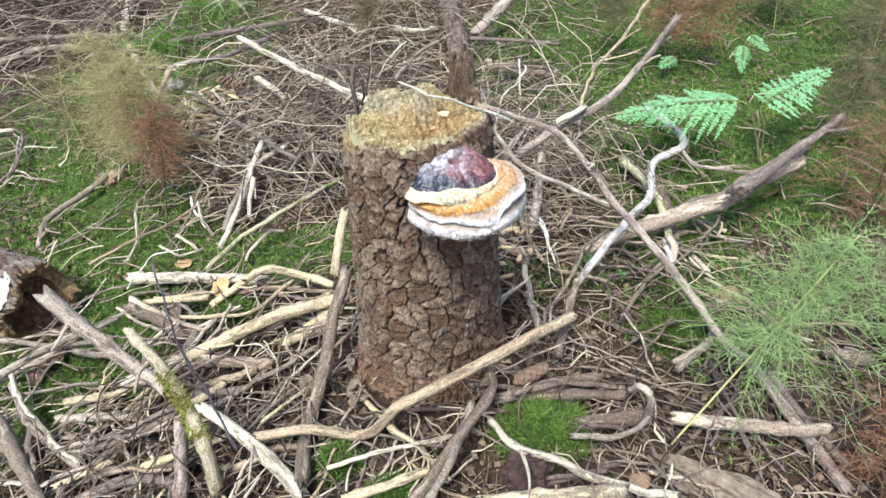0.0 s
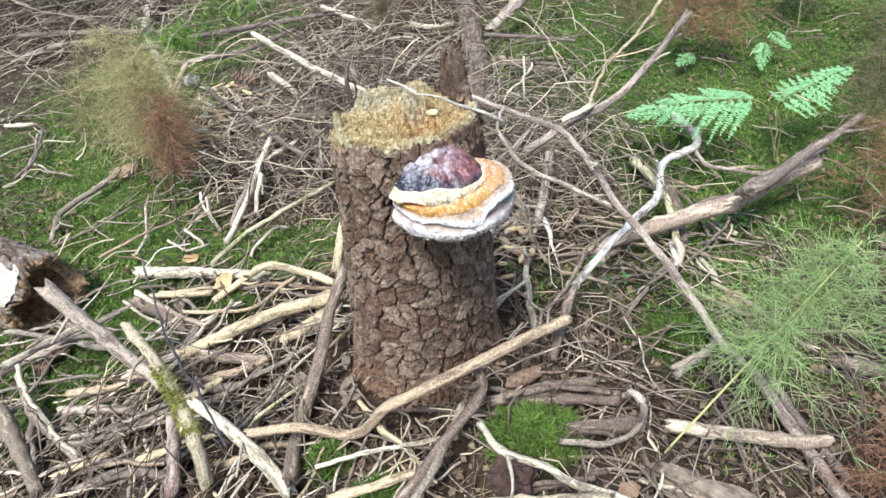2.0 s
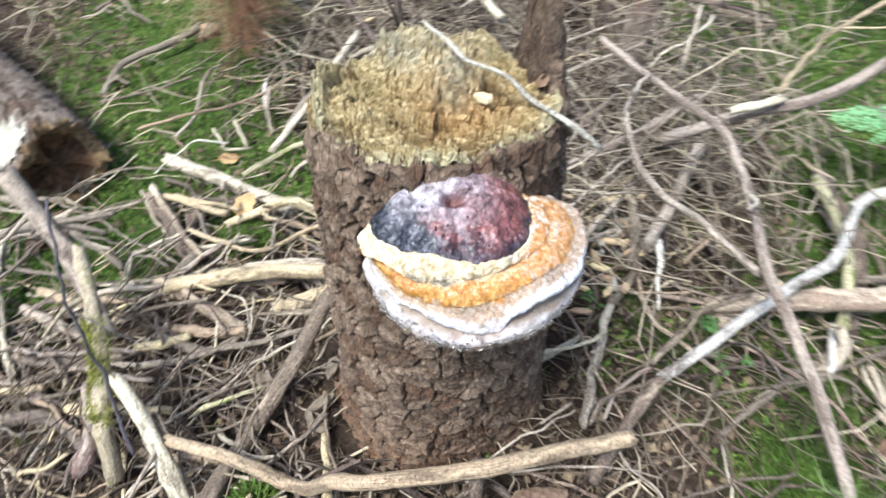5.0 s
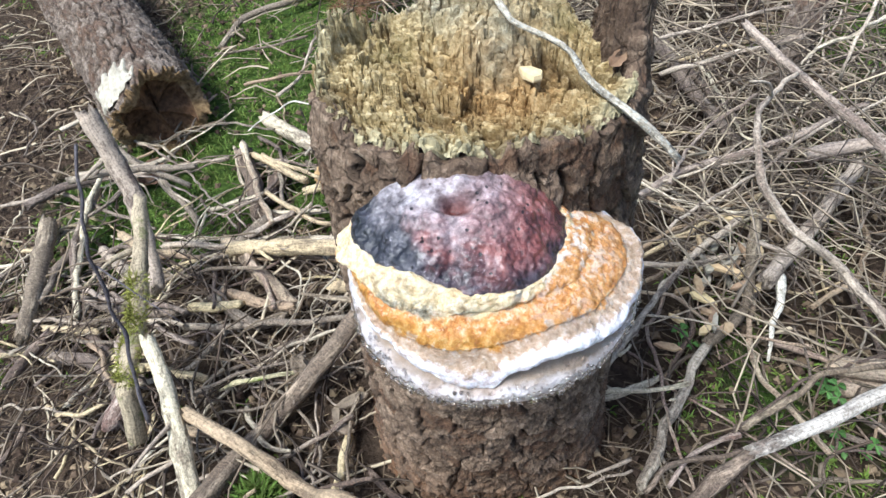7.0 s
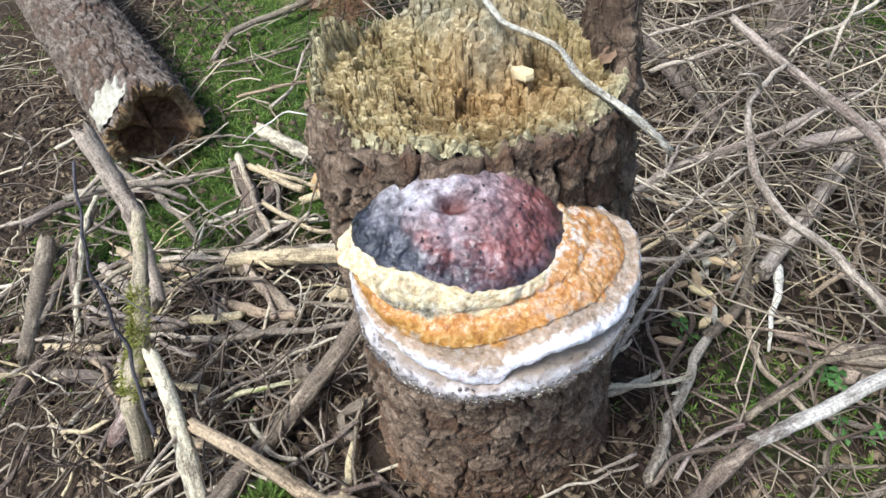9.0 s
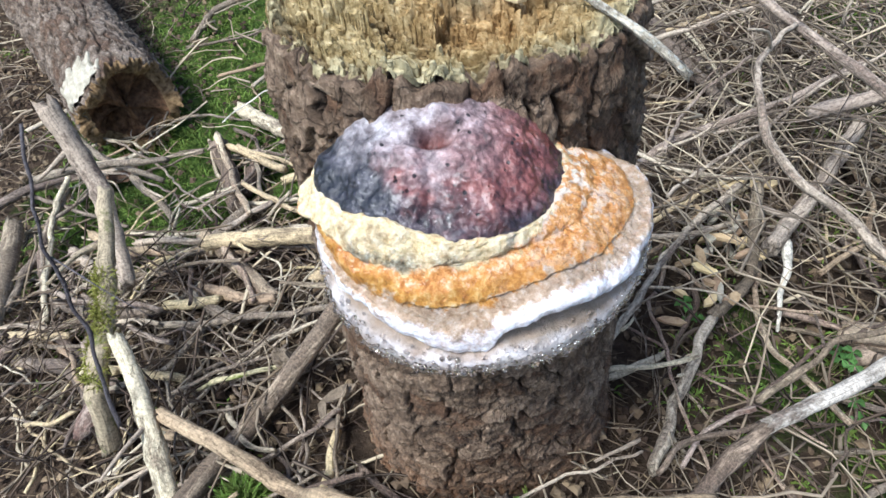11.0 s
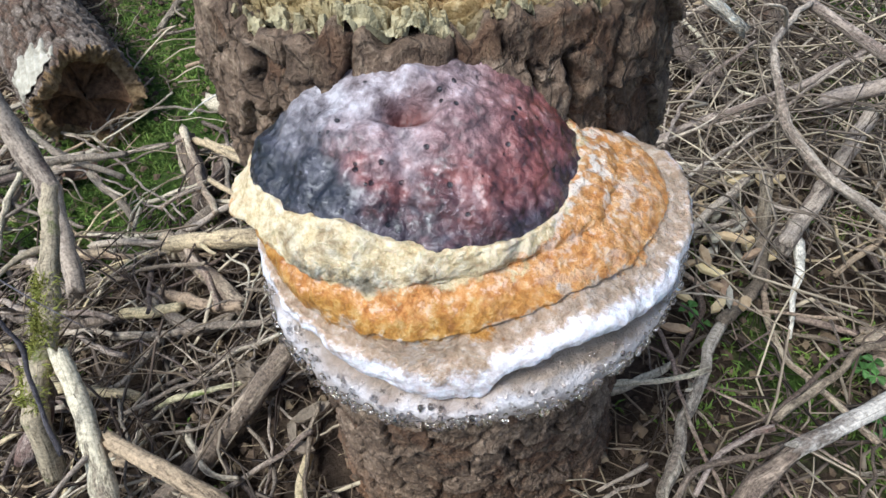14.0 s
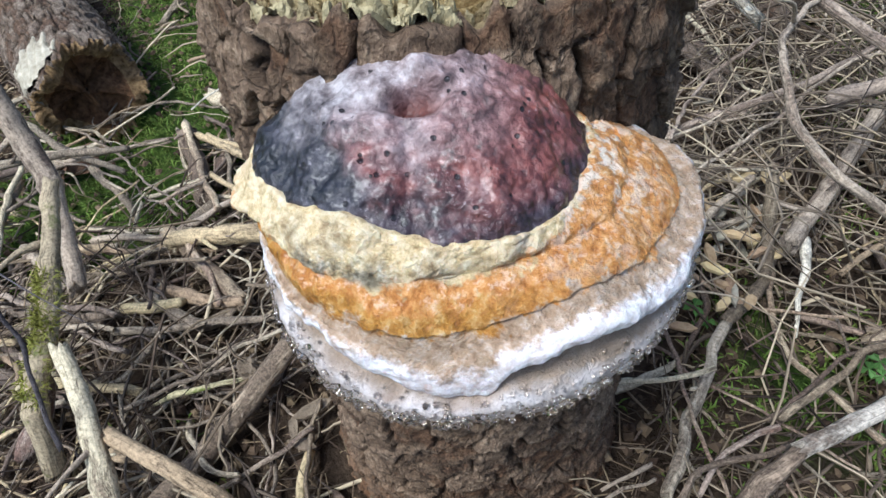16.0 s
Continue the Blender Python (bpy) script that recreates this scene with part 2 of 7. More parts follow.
def leafy_material(name, lo, hi, amount=0.7, hue=0.04, rough=0.7, glow=0.35):
    """Thin green or dry matter, each piece a little different, letting light through."""
    k = Nodes(name, rough, 0.2)
    r = k.n("ShaderNodeNewGeometry").outputs["Random Per Island"]
    big = k.math("ADD", k.math("MULTIPLY", k.noise(k.coords("Object"), 5.0, 4), 0.5), k.math("MULTIPLY", k.noise(k.coords("Object"), 34.0, 3), 0.5))
    c = k.mix(k.math("ADD", k.math("MULTIPLY", r, 0.45), k.ramp(big, [(0.36, (0, 0, 0)), (0.64, (0.55, 0.55, 0.55))])), lo, hi)
    c = k.island(c, amount, hue)
    tr = k.n("ShaderNodeBsdfTranslucent", Color=c)
    k.done(c)
    mixer = k.n("ShaderNodeMixShader", Fac=glow)
    k.t.links.new(k.b.outputs[0], mixer.inputs[1])
    k.t.links.new(tr.outputs[0], mixer.inputs[2])
    k.t.links.new(mixer.outputs[0], k.t.nodes["Material Output"].inputs["Surface"])
    return k.m


GROUND = ground_material()
BARK = bark_material("stump_bark", (1.05, 0.965, 0.845))
LOGBARK = bark_material("log_bark", (1.05, 1.08, 1.08))
ROTWOOD = rotwood_material()
ROT = plain_material("red_brown_rot", (0.050, 0.026, 0.013), (0.30, 0.165, 0.08), 75, 0.95, 0.012, 0.0)
RIMWOOD = plain_material("ochre_rim_wood", (0.10, 0.055, 0.022), (0.46, 0.31, 0.15), 95, 0.9, 0.010, 0.0)
BAREWOOD = plain_material("bare_pale_wood", (0.24, 0.21, 0.15), (0.54, 0.49, 0.39), 55, 0.8, 0.004, 0.15)
CHIPWOOD = plain_material("fresh_wood_chip", (0.50, 0.37, 0.19), (0.68, 0.54, 0.31), 120, 0.8, 0.001, 0.25)
CUTCHIP = plain_material("brown_wood_chip", (0.22, 0.14, 0.08), (0.45, 0.33, 0.20), 90, 0.85, 0.001, 0.3)
DARKROT = plain_material("dark_rotten_chunk", (0.025, 0.016, 0.013), (0.10, 0.06, 0.045), 60, 0.9, 0.006, 0.2)
CRUMB = leafy_material("humus_crumbs", (0.03, 0.02, 0.013), (0.20, 0.14, 0.09), 1.0, 0.03, 0.9, 0.0)
GREYROT = plain_material("grey_weathered_wood", (0.10, 0.078, 0.052), (0.33, 0.265, 0.185), 45, 0.9, 0.006, 0.1)
CONE = plain_material("cone_scale", (0.10, 0.06, 0.04), (0.27, 0.18, 0.12), 90, 0.7, 0.001, 0.2)
DEADLEAF = plain_material("dead_leaf", (0.09, 0.05, 0.028), (0.23, 0.145, 0.085), 70, 0.7, 0.001, 0.4)
YELLOWLEAF = plain_material("yellowed_leaf", (0.33, 0.19, 0.08), (0.52, 0.35, 0.17), 60, 0.65, 0.001, 0.2)
MOSS = leafy_material("moss_leaves", (0.058, 0.095, 0.018), (0.235, 0.315, 0.062), 0.7, 0.05)
SLEEVEMOSS = leafy_material("olive_moss", (0.11, 0.115, 0.02), (0.32, 0.31, 0.07), 0.7, 0.03)
MOSSDARK = leafy_material("hummock_moss", (0.035, 0.060, 0.010), (0.13, 0.19, 0.032), 0.7, 0.04)
TUFTGRASS = leafy_material("grass_tuft_leaf", (0.08, 0.15, 0.02), (0.24, 0.38, 0.07), 0.5, 0.04)
NEEDLE = leafy_material("dry_needles", (0.045, 0.031, 0.020), (0.25, 0.18, 0.115), 0.9, 0.03, 0.8, 0.1)
LITTER = leafy_material("fine_dead_twigs", (0.045, 0.034, 0.024), (0.39, 0.31, 0.22), 1.3, 0.03, 0.8, 0.0)
# darker twin of LITTER: shade around the stump is put into the colour
SHADELITTER = leafy_material("shaded_dead_twigs", (0.022, 0.015, 0.011), (0.185, 0.135, 0.092), 1.2, 0.03, 0.8, 0.0)
BUSHTWIG = leafy_material("dark_bush_twigs", (0.015, 0.012, 0.010), (0.085, 0.068, 0.050), 0.9, 0.03, 0.85, 0.0)
STRAW = leafy_material("straw_splinters", (0.17, 0.13, 0.085), (0.58, 0.49, 0.35), 0.9, 0.03, 0.8, 0.0)
FERN = leafy_material("fern_leaf", (0.17, 0.36, 0.14), (0.31, 0.52, 0.24), 0.4, 0.03, 0.5, 0.4)
FERNSTEM = plain_material("fern_stem", (0.14, 0.16, 0.05), (0.26, 0.26, 0.10), 80, 0.6)
PLUMEGREEN = leafy_material("plume_green", (0.20, 0.28, 0.085), (0.40, 0.50, 0.20), 0.4, 0.03, 0.6, 0.45)
PLUMERED = leafy_material("plume_rusty", (0.16, 0.075, 0.04), (0.36, 0.20, 0.12), 0.5, 0.03, 0.7, 0.4)
PLUMETAN = leafy_material("plume_tan", (0.11, 0.105, 0.045), (0.25, 0.19, 0.105), 0.5, 0.05, 0.7, 0.4)
PLUMESTRAW = leafy_material("plume_straw", (0.24, 0.20, 0.085), (0.50, 0.42, 0.21), 0.5, 0.05, 0.7, 0.45)
PLUMESTEM = plain_material("plume_stem", (0.30, 0.30, 0.10), (0.45, 0.42, 0.18), 60, 0.6)
DARKSTEM = plain_material("dark_stem", (0.03, 0.025, 0.02), (0.09, 0.07, 0.05), 60, 0.8)


def cap_material():
    """Resinous crust: whitish bloom with some sky sheen painted in at the back, ox-blood right, blue-black left front
    and edge.
    """
    k = Nodes("fungus_crust", 0.32, 0.5)
    v = k.coords("Object")
    n1, n2, n3 = k.noise(v, 55, 4, 0.6), k.noise(v, 105, 4, 0.58), k.noise(v, 520, 4, 0.65)
    n4 = k.noise(k.coords("Object", (1, 1, 1.4)), 28, 3)
    rho = k.math("ADD", k.attr("rho"), k.math("MULTIPLY", k.math("SUBTRACT", n1, 0.5), 0.60))
    side = k.math("ADD", k.attr("side"), k.math("MULTIPLY", k.math("SUBTRACT", n4, 0.5), 0.5))
    mott = k.math("ADD", k.math("MULTIPLY", n2, 0.72), k.math("MULTIPLY", n3, 0.28))
    red = k.ramp(mott, [(0.38, (0.030, 0.008, 0.008)), (0.47, (0.125, 0.030, 0.024)), (0.55, (0.215, 0.064, 0.050)), (0.68, (0.34, 0.165, 0.14))])
    slate = k.ramp(mott, [(0.38, (0.026, 0.026, 0.032)), (0.46, (0.072, 0.066, 0.074)), (0.54, (0.165, 0.150, 0.157)), (0.66, (0.35, 0.325, 0.335))])
    dark = k.ramp(mott, [(0.40, (0.004, 0.005, 0.008)), (0.52, (0.014, 0.014, 0.022)), (0.64, (0.07, 0.065, 0.08))])
    # bloom colour, kept pale enough to include some of the sky's reflection
    bloom = k.ramp(mott, [(0.38, (0.12, 0.090, 0.090)), (0.48, (0.29, 0.248, 0.252)), (0.60, (0.53, 0.495, 0.505))])
    c = k.mix(k.ramp(side, [(0.33, (0, 0, 0)), (0.45, (1, 1, 1))]), slate, red)
    c = k.mix(k.math("MULTIPLY", k.ramp(rho, [(0.30, (0.9, 0.9, 0.9)), (0.74, (0.07, 0.07, 0.07))]), k.ramp(side, [(0.44, (1, 1, 1)), (0.58, (0.5, 0.5, 0.5))])), c, bloom)
    c = k.mix(k.attr("bare"), c, k.ramp(mott, [(0.40, (0.05, 0.010, 0.008)), (0.60, (0.16, 0.045, 0.035))]))
    left = k.ramp(side, [(0.36, (1, 1, 1)), (0.44, (0, 0, 0))])
    edge_l = k.math("MULTIPLY", left, k.ramp(rho, [(0.66, (0, 0, 0)), (0.82, (0.95, 0.95, 0.95))]))
    edge_r = k.ramp(rho, [(0.80, (0, 0, 0)), (0.98, (0.9, 0.9, 0.9))])
    c = k.mix(edge_l, c, dark)
    c = k.mix(edge_r, c, dark)
    pits = k.n("ShaderNodeTexVoronoi", Vector=v, Scale=165.0).outputs["Distance"]
    pit = k.math("MULTIPLY", k.ramp(pits, [(0.145, (1, 1, 1)), (0.185, (0, 0, 0))]), k.ramp(n1, [(0.44, (0, 0, 0)), (0.50, (1, 1, 1))]))
    c = k.mix(k.math("MULTIPLY", pit, 0.95), c, (0.012, 0.010, 0.012))
    dust = k.math("MULTIPLY", k.ramp(n3, [(0.60, (0, 0, 0)), (0.70, (1, 1, 1))]), k.ramp(n1, [(0.42, (0, 0, 0)), (0.60, (0.45, 0.45, 0.45))]))
    c = k.mix(dust, c, (0.56, 0.52, 0.54))
    rough = k.ramp(rho, [(0.30, (0.55,) * 3), (0.55, (0.40,) * 3), (0.80, (0.29,) * 3)])
    lumps = k.n("ShaderNodeTexVoronoi", Vector=v, Scale=240.0)
    lumps.feature = "SMOOTH_F1"
    grain = k.math("SUBTRACT", k.math("MULTIPLY", n3, 0.35), k.math("MULTIPLY", lumps.outputs["Distance"], 0.45))
    k.bump(k.math("SUBTRACT", k.math("ADD", k.math("MULTIPLY", n2, 0.55), grain), k.math("MULTIPLY", pit, 0.6)), 0.0026)
    k.put(k.b.inputs["Coat Weight"], k.ramp(rho, [(0.35, (0.04,) * 3), (0.75, (0.22,) * 3)]))
    k.b.inputs["Coat Roughness"].default_value = 0.24
    return k.done(c, rough)


def band_material():
    """The growing margin: cream, orange, tan and white zones across the tiers, broken up by noise."""
    k = Nodes("fungus_margin", 0.5, 0.4)
    v = k.coords("Object")
    n1, n2, n3, n5 = k.noise(v, 60, 5, 0.65), k.noise(v, 230, 6, 0.72), k.noise(v, 900, 3), k.noise(v, 36, 3)
    side, zone = k.attr("side"), k.attr("zone")
    jit = k.math("ADD", k.math("MULTIPLY", k.math("SUBTRACT", n1, 0.5), 1.9), k.math("MULTIPLY", k.math("SUBTRACT", n2, 0.5), 0.8))
    z = k.math("ADD", zone, jit)
    # on the right the cream dwindles to whitish flecks beside the crust
    right = k.ramp(side, [(0.54, (0, 0, 0)), (0.76, (1, 1, 1))])
    fade = k.ramp(k.math("MULTIPLY", zone, 0.5), [(0.30, (1, 1, 1)), (0.75, (0, 0, 0))])
    z = k.math("ADD", z, k.math("MULTIPLY", k.math("MULTIPLY", right, fade), 1.05))
    z3 = k.math("MULTIPLY", z, 1 / 3)
    cream = k.ramp(n2, [(0.34, (0.40, 0.28, 0.13)), (0.47, (0.68, 0.53, 0.295)), (0.64, (0.87, 0.75, 0.52))])
    stain = k.math("MULTIPLY", k.ramp(n1, [(0.44, (0, 0, 0)), (0.60, (1, 1, 1))]), k.ramp(side, [(0.14, (0.25,) * 3), (0.24, (0.85,) * 3), (0.6, (0.7,) * 3)]))
    cream = k.mix(stain, cream, k.ramp(n2, [(0.36, (0.30, 0.215, 0.12)), (0.50, (0.52, 0.42, 0.27)), (0.66, (0.74, 0.65, 0.48))]))
    orange = k.ramp(n2, [(0.34, (0.30, 0.105, 0.022)), (0.46, (0.50, 0.215, 0.055)), (0.57, (0.64, 0.335, 0.120)), (0.68, (0.78, 0.58, 0.40))])
    ochre = k.ramp(n2, [(0.36, (0.22, 0.095, 0.014)), (0.5, (0.40, 0.19, 0.028)), (0.68, (0.56, 0.36, 0.12))])
    tan = k.ramp(n2, [(0.32, (0.22, 0.14, 0.08)), (0.5, (0.40, 0.285, 0.19)), (0.68, (0.58, 0.48, 0.40))])
    white = k.ramp(k.math("ADD", k.math("MULTIPLY", n1, 0.5), k.math("MULTIPLY", n2, 0.5)), [(0.38, (0.42, 0.34, 0.31)), (0.48, (0.61, 0.565, 0.565)), (0.57, (0.80, 0.78, 0.80))])
    low = k.ramp(z3, [(0.47, (0, 0, 0)), (0.57, (0.85, 0.85, 0.85))])
    orange = k.mix(k.math("MULTIPLY", low, k.ramp(side, [(0.52, (1, 1, 1)), (0.74, (0.15, 0.15, 0.15))])), orange, ochre)
    c = k.mix(k.ramp(z3, [(0.33, (0, 0, 0)), (0.365, (1, 1, 1))]), cream, orange)
    c = k.mix(k.ramp(z3, [(0.655, (0, 0, 0)), (0.70, (1, 1, 1))]), c, tan)
    rim = k.math("SUBTRACT", k.math("MULTIPLY", k.math("ADD", zone, k.math("MULTIPLY", jit, 0.5)), 1 / 3), k.ramp(side, [(0.16, (0.065, 0.065, 0.065)), (0.36, (0.02, 0.02, 0.02)), (0.44, (0, 0, 0)), (0.86, (0, 0, 0)), (0.98, (0.09, 0.09, 0.09))]))
    c = k.mix(k.ramp(rim, [(0.835, (0, 0, 0)), (0.905, (1, 1, 1))]), c, white)
    # whitish flecks, thickest on the right beside the crust
    fleck = k.ramp(k.noise(v, 150, 5, 0.72), [(0.50, (0, 0, 0)), (0.57, (1, 1, 1))])
    fl = k.math("MULTIPLY", k.math("MULTIPLY", fleck, right), k.ramp(k.math("MULTIPLY", zone, 1 / 3), [(0.10, (0.95, 0.95, 0.95)), (0.28, (0.7, 0.7, 0.7)), (0.52, (0.4, 0.4, 0.4)), (0.66, (0.1, 0.1, 0.1))]))
    c = k.mix(fl, c, (0.76, 0.67, 0.57))
    soft_fleck = k.math("MULTIPLY", k.ramp(k.noise(v, 260, 4, 0.7), [(0.54, (0, 0, 0)), (0.62, (0.7, 0.7, 0.7))]), k.ramp(z3, [(0.34, (0, 0, 0)), (0.38, (1, 1, 1)), (0.47, (1, 1, 1)), (0.53, (0, 0, 0))]))
    c = k.mix(soft_fleck, c, (0.78, 0.54, 0.38))
    # grey weathered patches under the cream left of the middle
    at = k.ramp(side, [(0.18, (0, 0, 0)), (0.24, (1, 1, 1)), (0.36, (1, 1, 1)), (0.41, (0.1, 0.1, 0.1)), (0.46, (0.7, 0.7, 0.7)), (0.51, (0.1, 0.1, 0.1)), (0.57, (0.6, 0.6, 0.6)), (0.64, (0, 0, 0))])
    band = k.ramp(k.math("MULTIPLY", k.math("ADD", zone, k.math("MULTIPLY", k.math("SUBTRACT", n1, 0.5), 0.5)), 0.5), [(0.20, (0, 0, 0)), (0.36, (1, 1, 1)), (0.54, (1, 1, 1)), (0.60, (0, 0, 0))])
    grey = k.math("MULTIPLY", k.math("MULTIPLY", at, band), k.ramp(k.noise(v, 75, 5, 0.7), [(0.36, (0, 0, 0)), (0.50, (1, 1, 1))]))
    c = k.mix(k.math("MULTIPLY", grey, 0.88), c, k.ramp(n2, [(0.40, (0.05, 0.045, 0.033)), (0.52, (0.17, 0.155, 0.115)), (0.66, (0.46, 0.43, 0.345))]))
    rough = k.ramp(z3, [(0.3, (0.6,) * 3), (0.45, (0.36,) * 3), (0.75, (0.34,) * 3), (0.90, (0.24,) * 3)])
    calm = k.ramp(rim, [(0.80, (1, 1, 1)), (0.90, (0.35, 0.35, 0.35))])
    k.bump(k.math("MULTIPLY", calm, k.math("ADD", n2, k.math("MULTIPLY", n3, 0.3))), 0.0026)
    m = k.done(c, rough)
    k.b.inputs["Subsurface Weight"].default_value = 0.12
    k.b.inputs["Subsurface Radius"].default_value = (0.003, 0.0015, 0.0008)
    return m


def pore_material():
    """Lower pore face: damp pinkish grey with whiter rim."""
    k = Nodes("fungus_pore_face", 0.38, 0.5)
    v = k.coords("Object")
    n1, n2, n3 = k.noise(v, 70, 5), k.noise(v, 240, 5, 0.7), k.noise(v, 1100, 3)
    c = k.ramp(n1, [(0.3, (0.35, 0.27, 0.22)), (0.5, (0.52, 0.44, 0.39)), (0.68, (0.73, 0.67, 0.645))])
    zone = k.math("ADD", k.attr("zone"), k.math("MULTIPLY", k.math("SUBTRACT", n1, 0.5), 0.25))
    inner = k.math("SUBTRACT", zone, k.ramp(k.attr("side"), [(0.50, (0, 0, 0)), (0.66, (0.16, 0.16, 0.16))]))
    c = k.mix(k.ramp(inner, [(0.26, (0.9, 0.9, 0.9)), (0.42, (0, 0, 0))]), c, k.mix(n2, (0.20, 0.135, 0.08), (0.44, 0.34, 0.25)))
    c = k.mix(k.ramp(zone, [(0.42, (0, 0, 0)), (0.5, (0.4, 0.4, 0.4)), (0.62, (0, 0, 0))]), c, (0.76, 0.73, 0.75))
    k.bump(k.math("ADD", n2, k.math("MULTIPLY", n3, 0.4)), 0.003)
    return k.done(c)


CAP, BAND, PORES = cap_material(), band_material(), pore_material()
DROP = bpy.data.materials.new("resin_drop")
DROP.use_nodes = True
db = DROP.node_tree.nodes["Principled BSDF"]
db.inputs["Transmission Weight"].default_value, db.inputs["Roughness"].default_value, db.inputs["IOR"].default_value = 1.0, 0.02, 1.45
db.inputs["Base Color"].default_value = (0.98, 0.94, 0.90, 1)


# ---------------------------------------------------------------- mesh helpers
def link_mesh(name, verts, faces, material, parent=None, smooth=True, uv=None, attrs=None):
    me = bpy.data.meshes.new(name)
    me.from_pydata([tuple(v) for v in verts] if not isinstance(verts, np.ndarray) else verts.tolist(), [], faces if isinstance(faces, list) else faces.tolist())
    me.materials.append(material)
    if smooth:
        me.polygons.foreach_set("use_smooth", [True] * len(me.polygons))
    if uv is not None:
        lay = me.uv_layers.new(name="UVMap")
        idx = np.empty(len(me.loops), dtype=np.int32)
        me.loops.foreach_get("vertex_index", idx)
        lay.data.foreach_set("uv", np.asarray(uv, dtype=np.float32)[idx].ravel())
    for key, values in (attrs or {}).items():
        me.attributes.new(key, "FLOAT", "POINT").data.foreach_set("value", np.asarray(values, dtype=np.float32))
    me.update()
    ob = new(name, me)
    ob.parent = parent
    return ob


def empty_thing(name, loc, label, category, group=""):
    ob = new(name)
    ob.location = loc
    ob.empty_display_size = 0.02
    return tagged(ob, label, category, group)


def part(name, verts, faces, material, parent, label="", **kw):
    """One mesh part, given in world coordinates, under a thing."""
    v = np.asarray(verts, dtype=float) - np.array(world_place(parent))
    ob = link_mesh(name, v, faces, material, parent, **kw)
    return tagged(ob, label)


def world_place(ob):
    p = Vector((0, 0, 0))
    while ob is not None:
        p = p + ob.location
        ob = ob.parent
    return p


def grid_faces(rows, cols, wrap=False):
    """Quads of a grid whose vertices run row by row; wrap closes each row to a ring."""
    r, c = np.meshgrid(np.arange(rows - 1), np.arange(cols if wrap else cols - 1), indexing="ij")
    c2 = (c + 1) % cols
    return np.stack([r * cols + c, r * cols + c2, (r + 1) * cols + c2, (r + 1) * cols + c], -1).reshape(-1, 4)


def spline(points, step):
    """Catmull-Rom through the points, sampled about every step metres."""
    p = [Vector(q) for q in points]
    if len(p) == 2:
        p = [p[0], p[0].lerp(p[1], 0.5), p[1]]
    p = [p[0] * 2 - p[1]] + p + [p[-1] * 2 - p[-2]]
    out = []
    for a, b, c, d in zip(p, p[1:], p[2:], p[3:]):
        n = max(2, int((c - b).length / step))
        for i in range(n):
            t = i / n
            out.append(0.5 * ((2 * b) + (c - a) * t + (2 * a - 5 * b + 4 * c - d) * t * t + (3 * b - a - 3 * c + d) * t ** 3))
    out.append(p[-2].copy())
    return out


def tube(points, r0, r1, sides=8, step=0.014, rough=0.12, wander=0.25, seed=0, ragged=1.0, knots=0, crook=0.0):
    """A knobbly tapered stick with broken ends: vertices, faces and uv (metres round and along)."""
    rng = random.Random(seed)
    path = spline(points, step)
    n = len(path)
    verts, uv, along = [], [], 0.0
    up = Vector((0.13, 0.2, 0.97))
    off = Vector((rng.uniform(0, 50), rng.uniform(0, 50), rng.uniform(0, 50)))
    swell = [(rng.random() * n, rng.uniform(0.08, 0.26)) for _ in range(knots)]
    for i, q in enumerate(path):
        ahead = (path[min(i + 1, n - 1)] - path[max(i - 1, 0)]).normalized()
        s = ahead.cross(up)
        s = s.normalized() if s.length > 1e-4 else Vector((1, 0, 0))
        w = s.cross(ahead)
        if i:
            along += (q - path[i - 1]).length
        t = i / (n - 1)
        r = r0 + (r1 - r0) * t
        for at, size in swell:
            r *= 1 + size * math.exp(-((i - at) / 0.9) ** 2)
        inner = 0 < i < n - 1
        c = q + (s * noise.noise(off + q * 14) + w * noise.noise(off - q * 14)) * r * wander * (1 if inner else 0.3)
        if crook:
            c = c + (s * (noise.noise(off + q * 11) + 0.6 * noise.noise(off + q * 31)) + w * 0.7 * noise.noise(off - q * 13)) * crook
        for j in range(sides):
            a = j * 2 * math.pi / sides
            d = s * math.cos(a) + w * math.sin(a)
            k = r * (1 + rough * (noise.noise(off + (q + d * r) * 45) * 1.2 + noise.noise(off - (q + d * r) * 130) * 1.0))
            e = ahead * (rng.uniform(-1, 1) * r * ragged) if not inner else Vector()
            verts.append(c + d * k + e)
            uv.append((a * r, along))
    faces = grid_faces(n, sides, True).tolist()
    for ring, flip in ((0, True), (n - 1, False)):
        base = ring * sides
        mid = sum((verts[base + j] for j in range(sides)), Vector()) / sides
        verts.append(mid + Vector((0, 0, 0)))
        uv.append((0, 0))
        k = len(verts) - 1
        for j in range(sides):
            a, b = base + j, base + (j + 1) % sides
            faces.append((b, a, k) if flip else (a, b, k))
    return verts, faces, uv


WOOD_WORDS = {
    PALE.name: "pale barkless dead {n} lying among forest debris", TAN.name: "straw-coloured dry {n} with peeling bark",
    WHITE.name: "bleached white {n} raised over the brushwood", GREY.name: "grey-brown bark-covered dead {n} on the brushwood",
    GREYLT.name: "light grey weathered dead {n} in the brushwood", BROWN.name: "dark brown bark-covered {n} on the litter",
    RED.name: "reddish-barked broken {n} leaning in the debris", DARK.name: "thin blue-black bare {n} leaning upright",
    LICHEN.name: "pale {n} speckled with pale lichen across the stump top", MOSSY.name: "pale dead {n} with a sleeve of green moss",
    MOSSTAN.name: "greenish tan thin dead {n} on moss", OLDLOG.name: "thick splitting {n} with flaking reddish bark", CUT.name: "short cut {n} with ochre wood on litter"}
stick_count = [0]


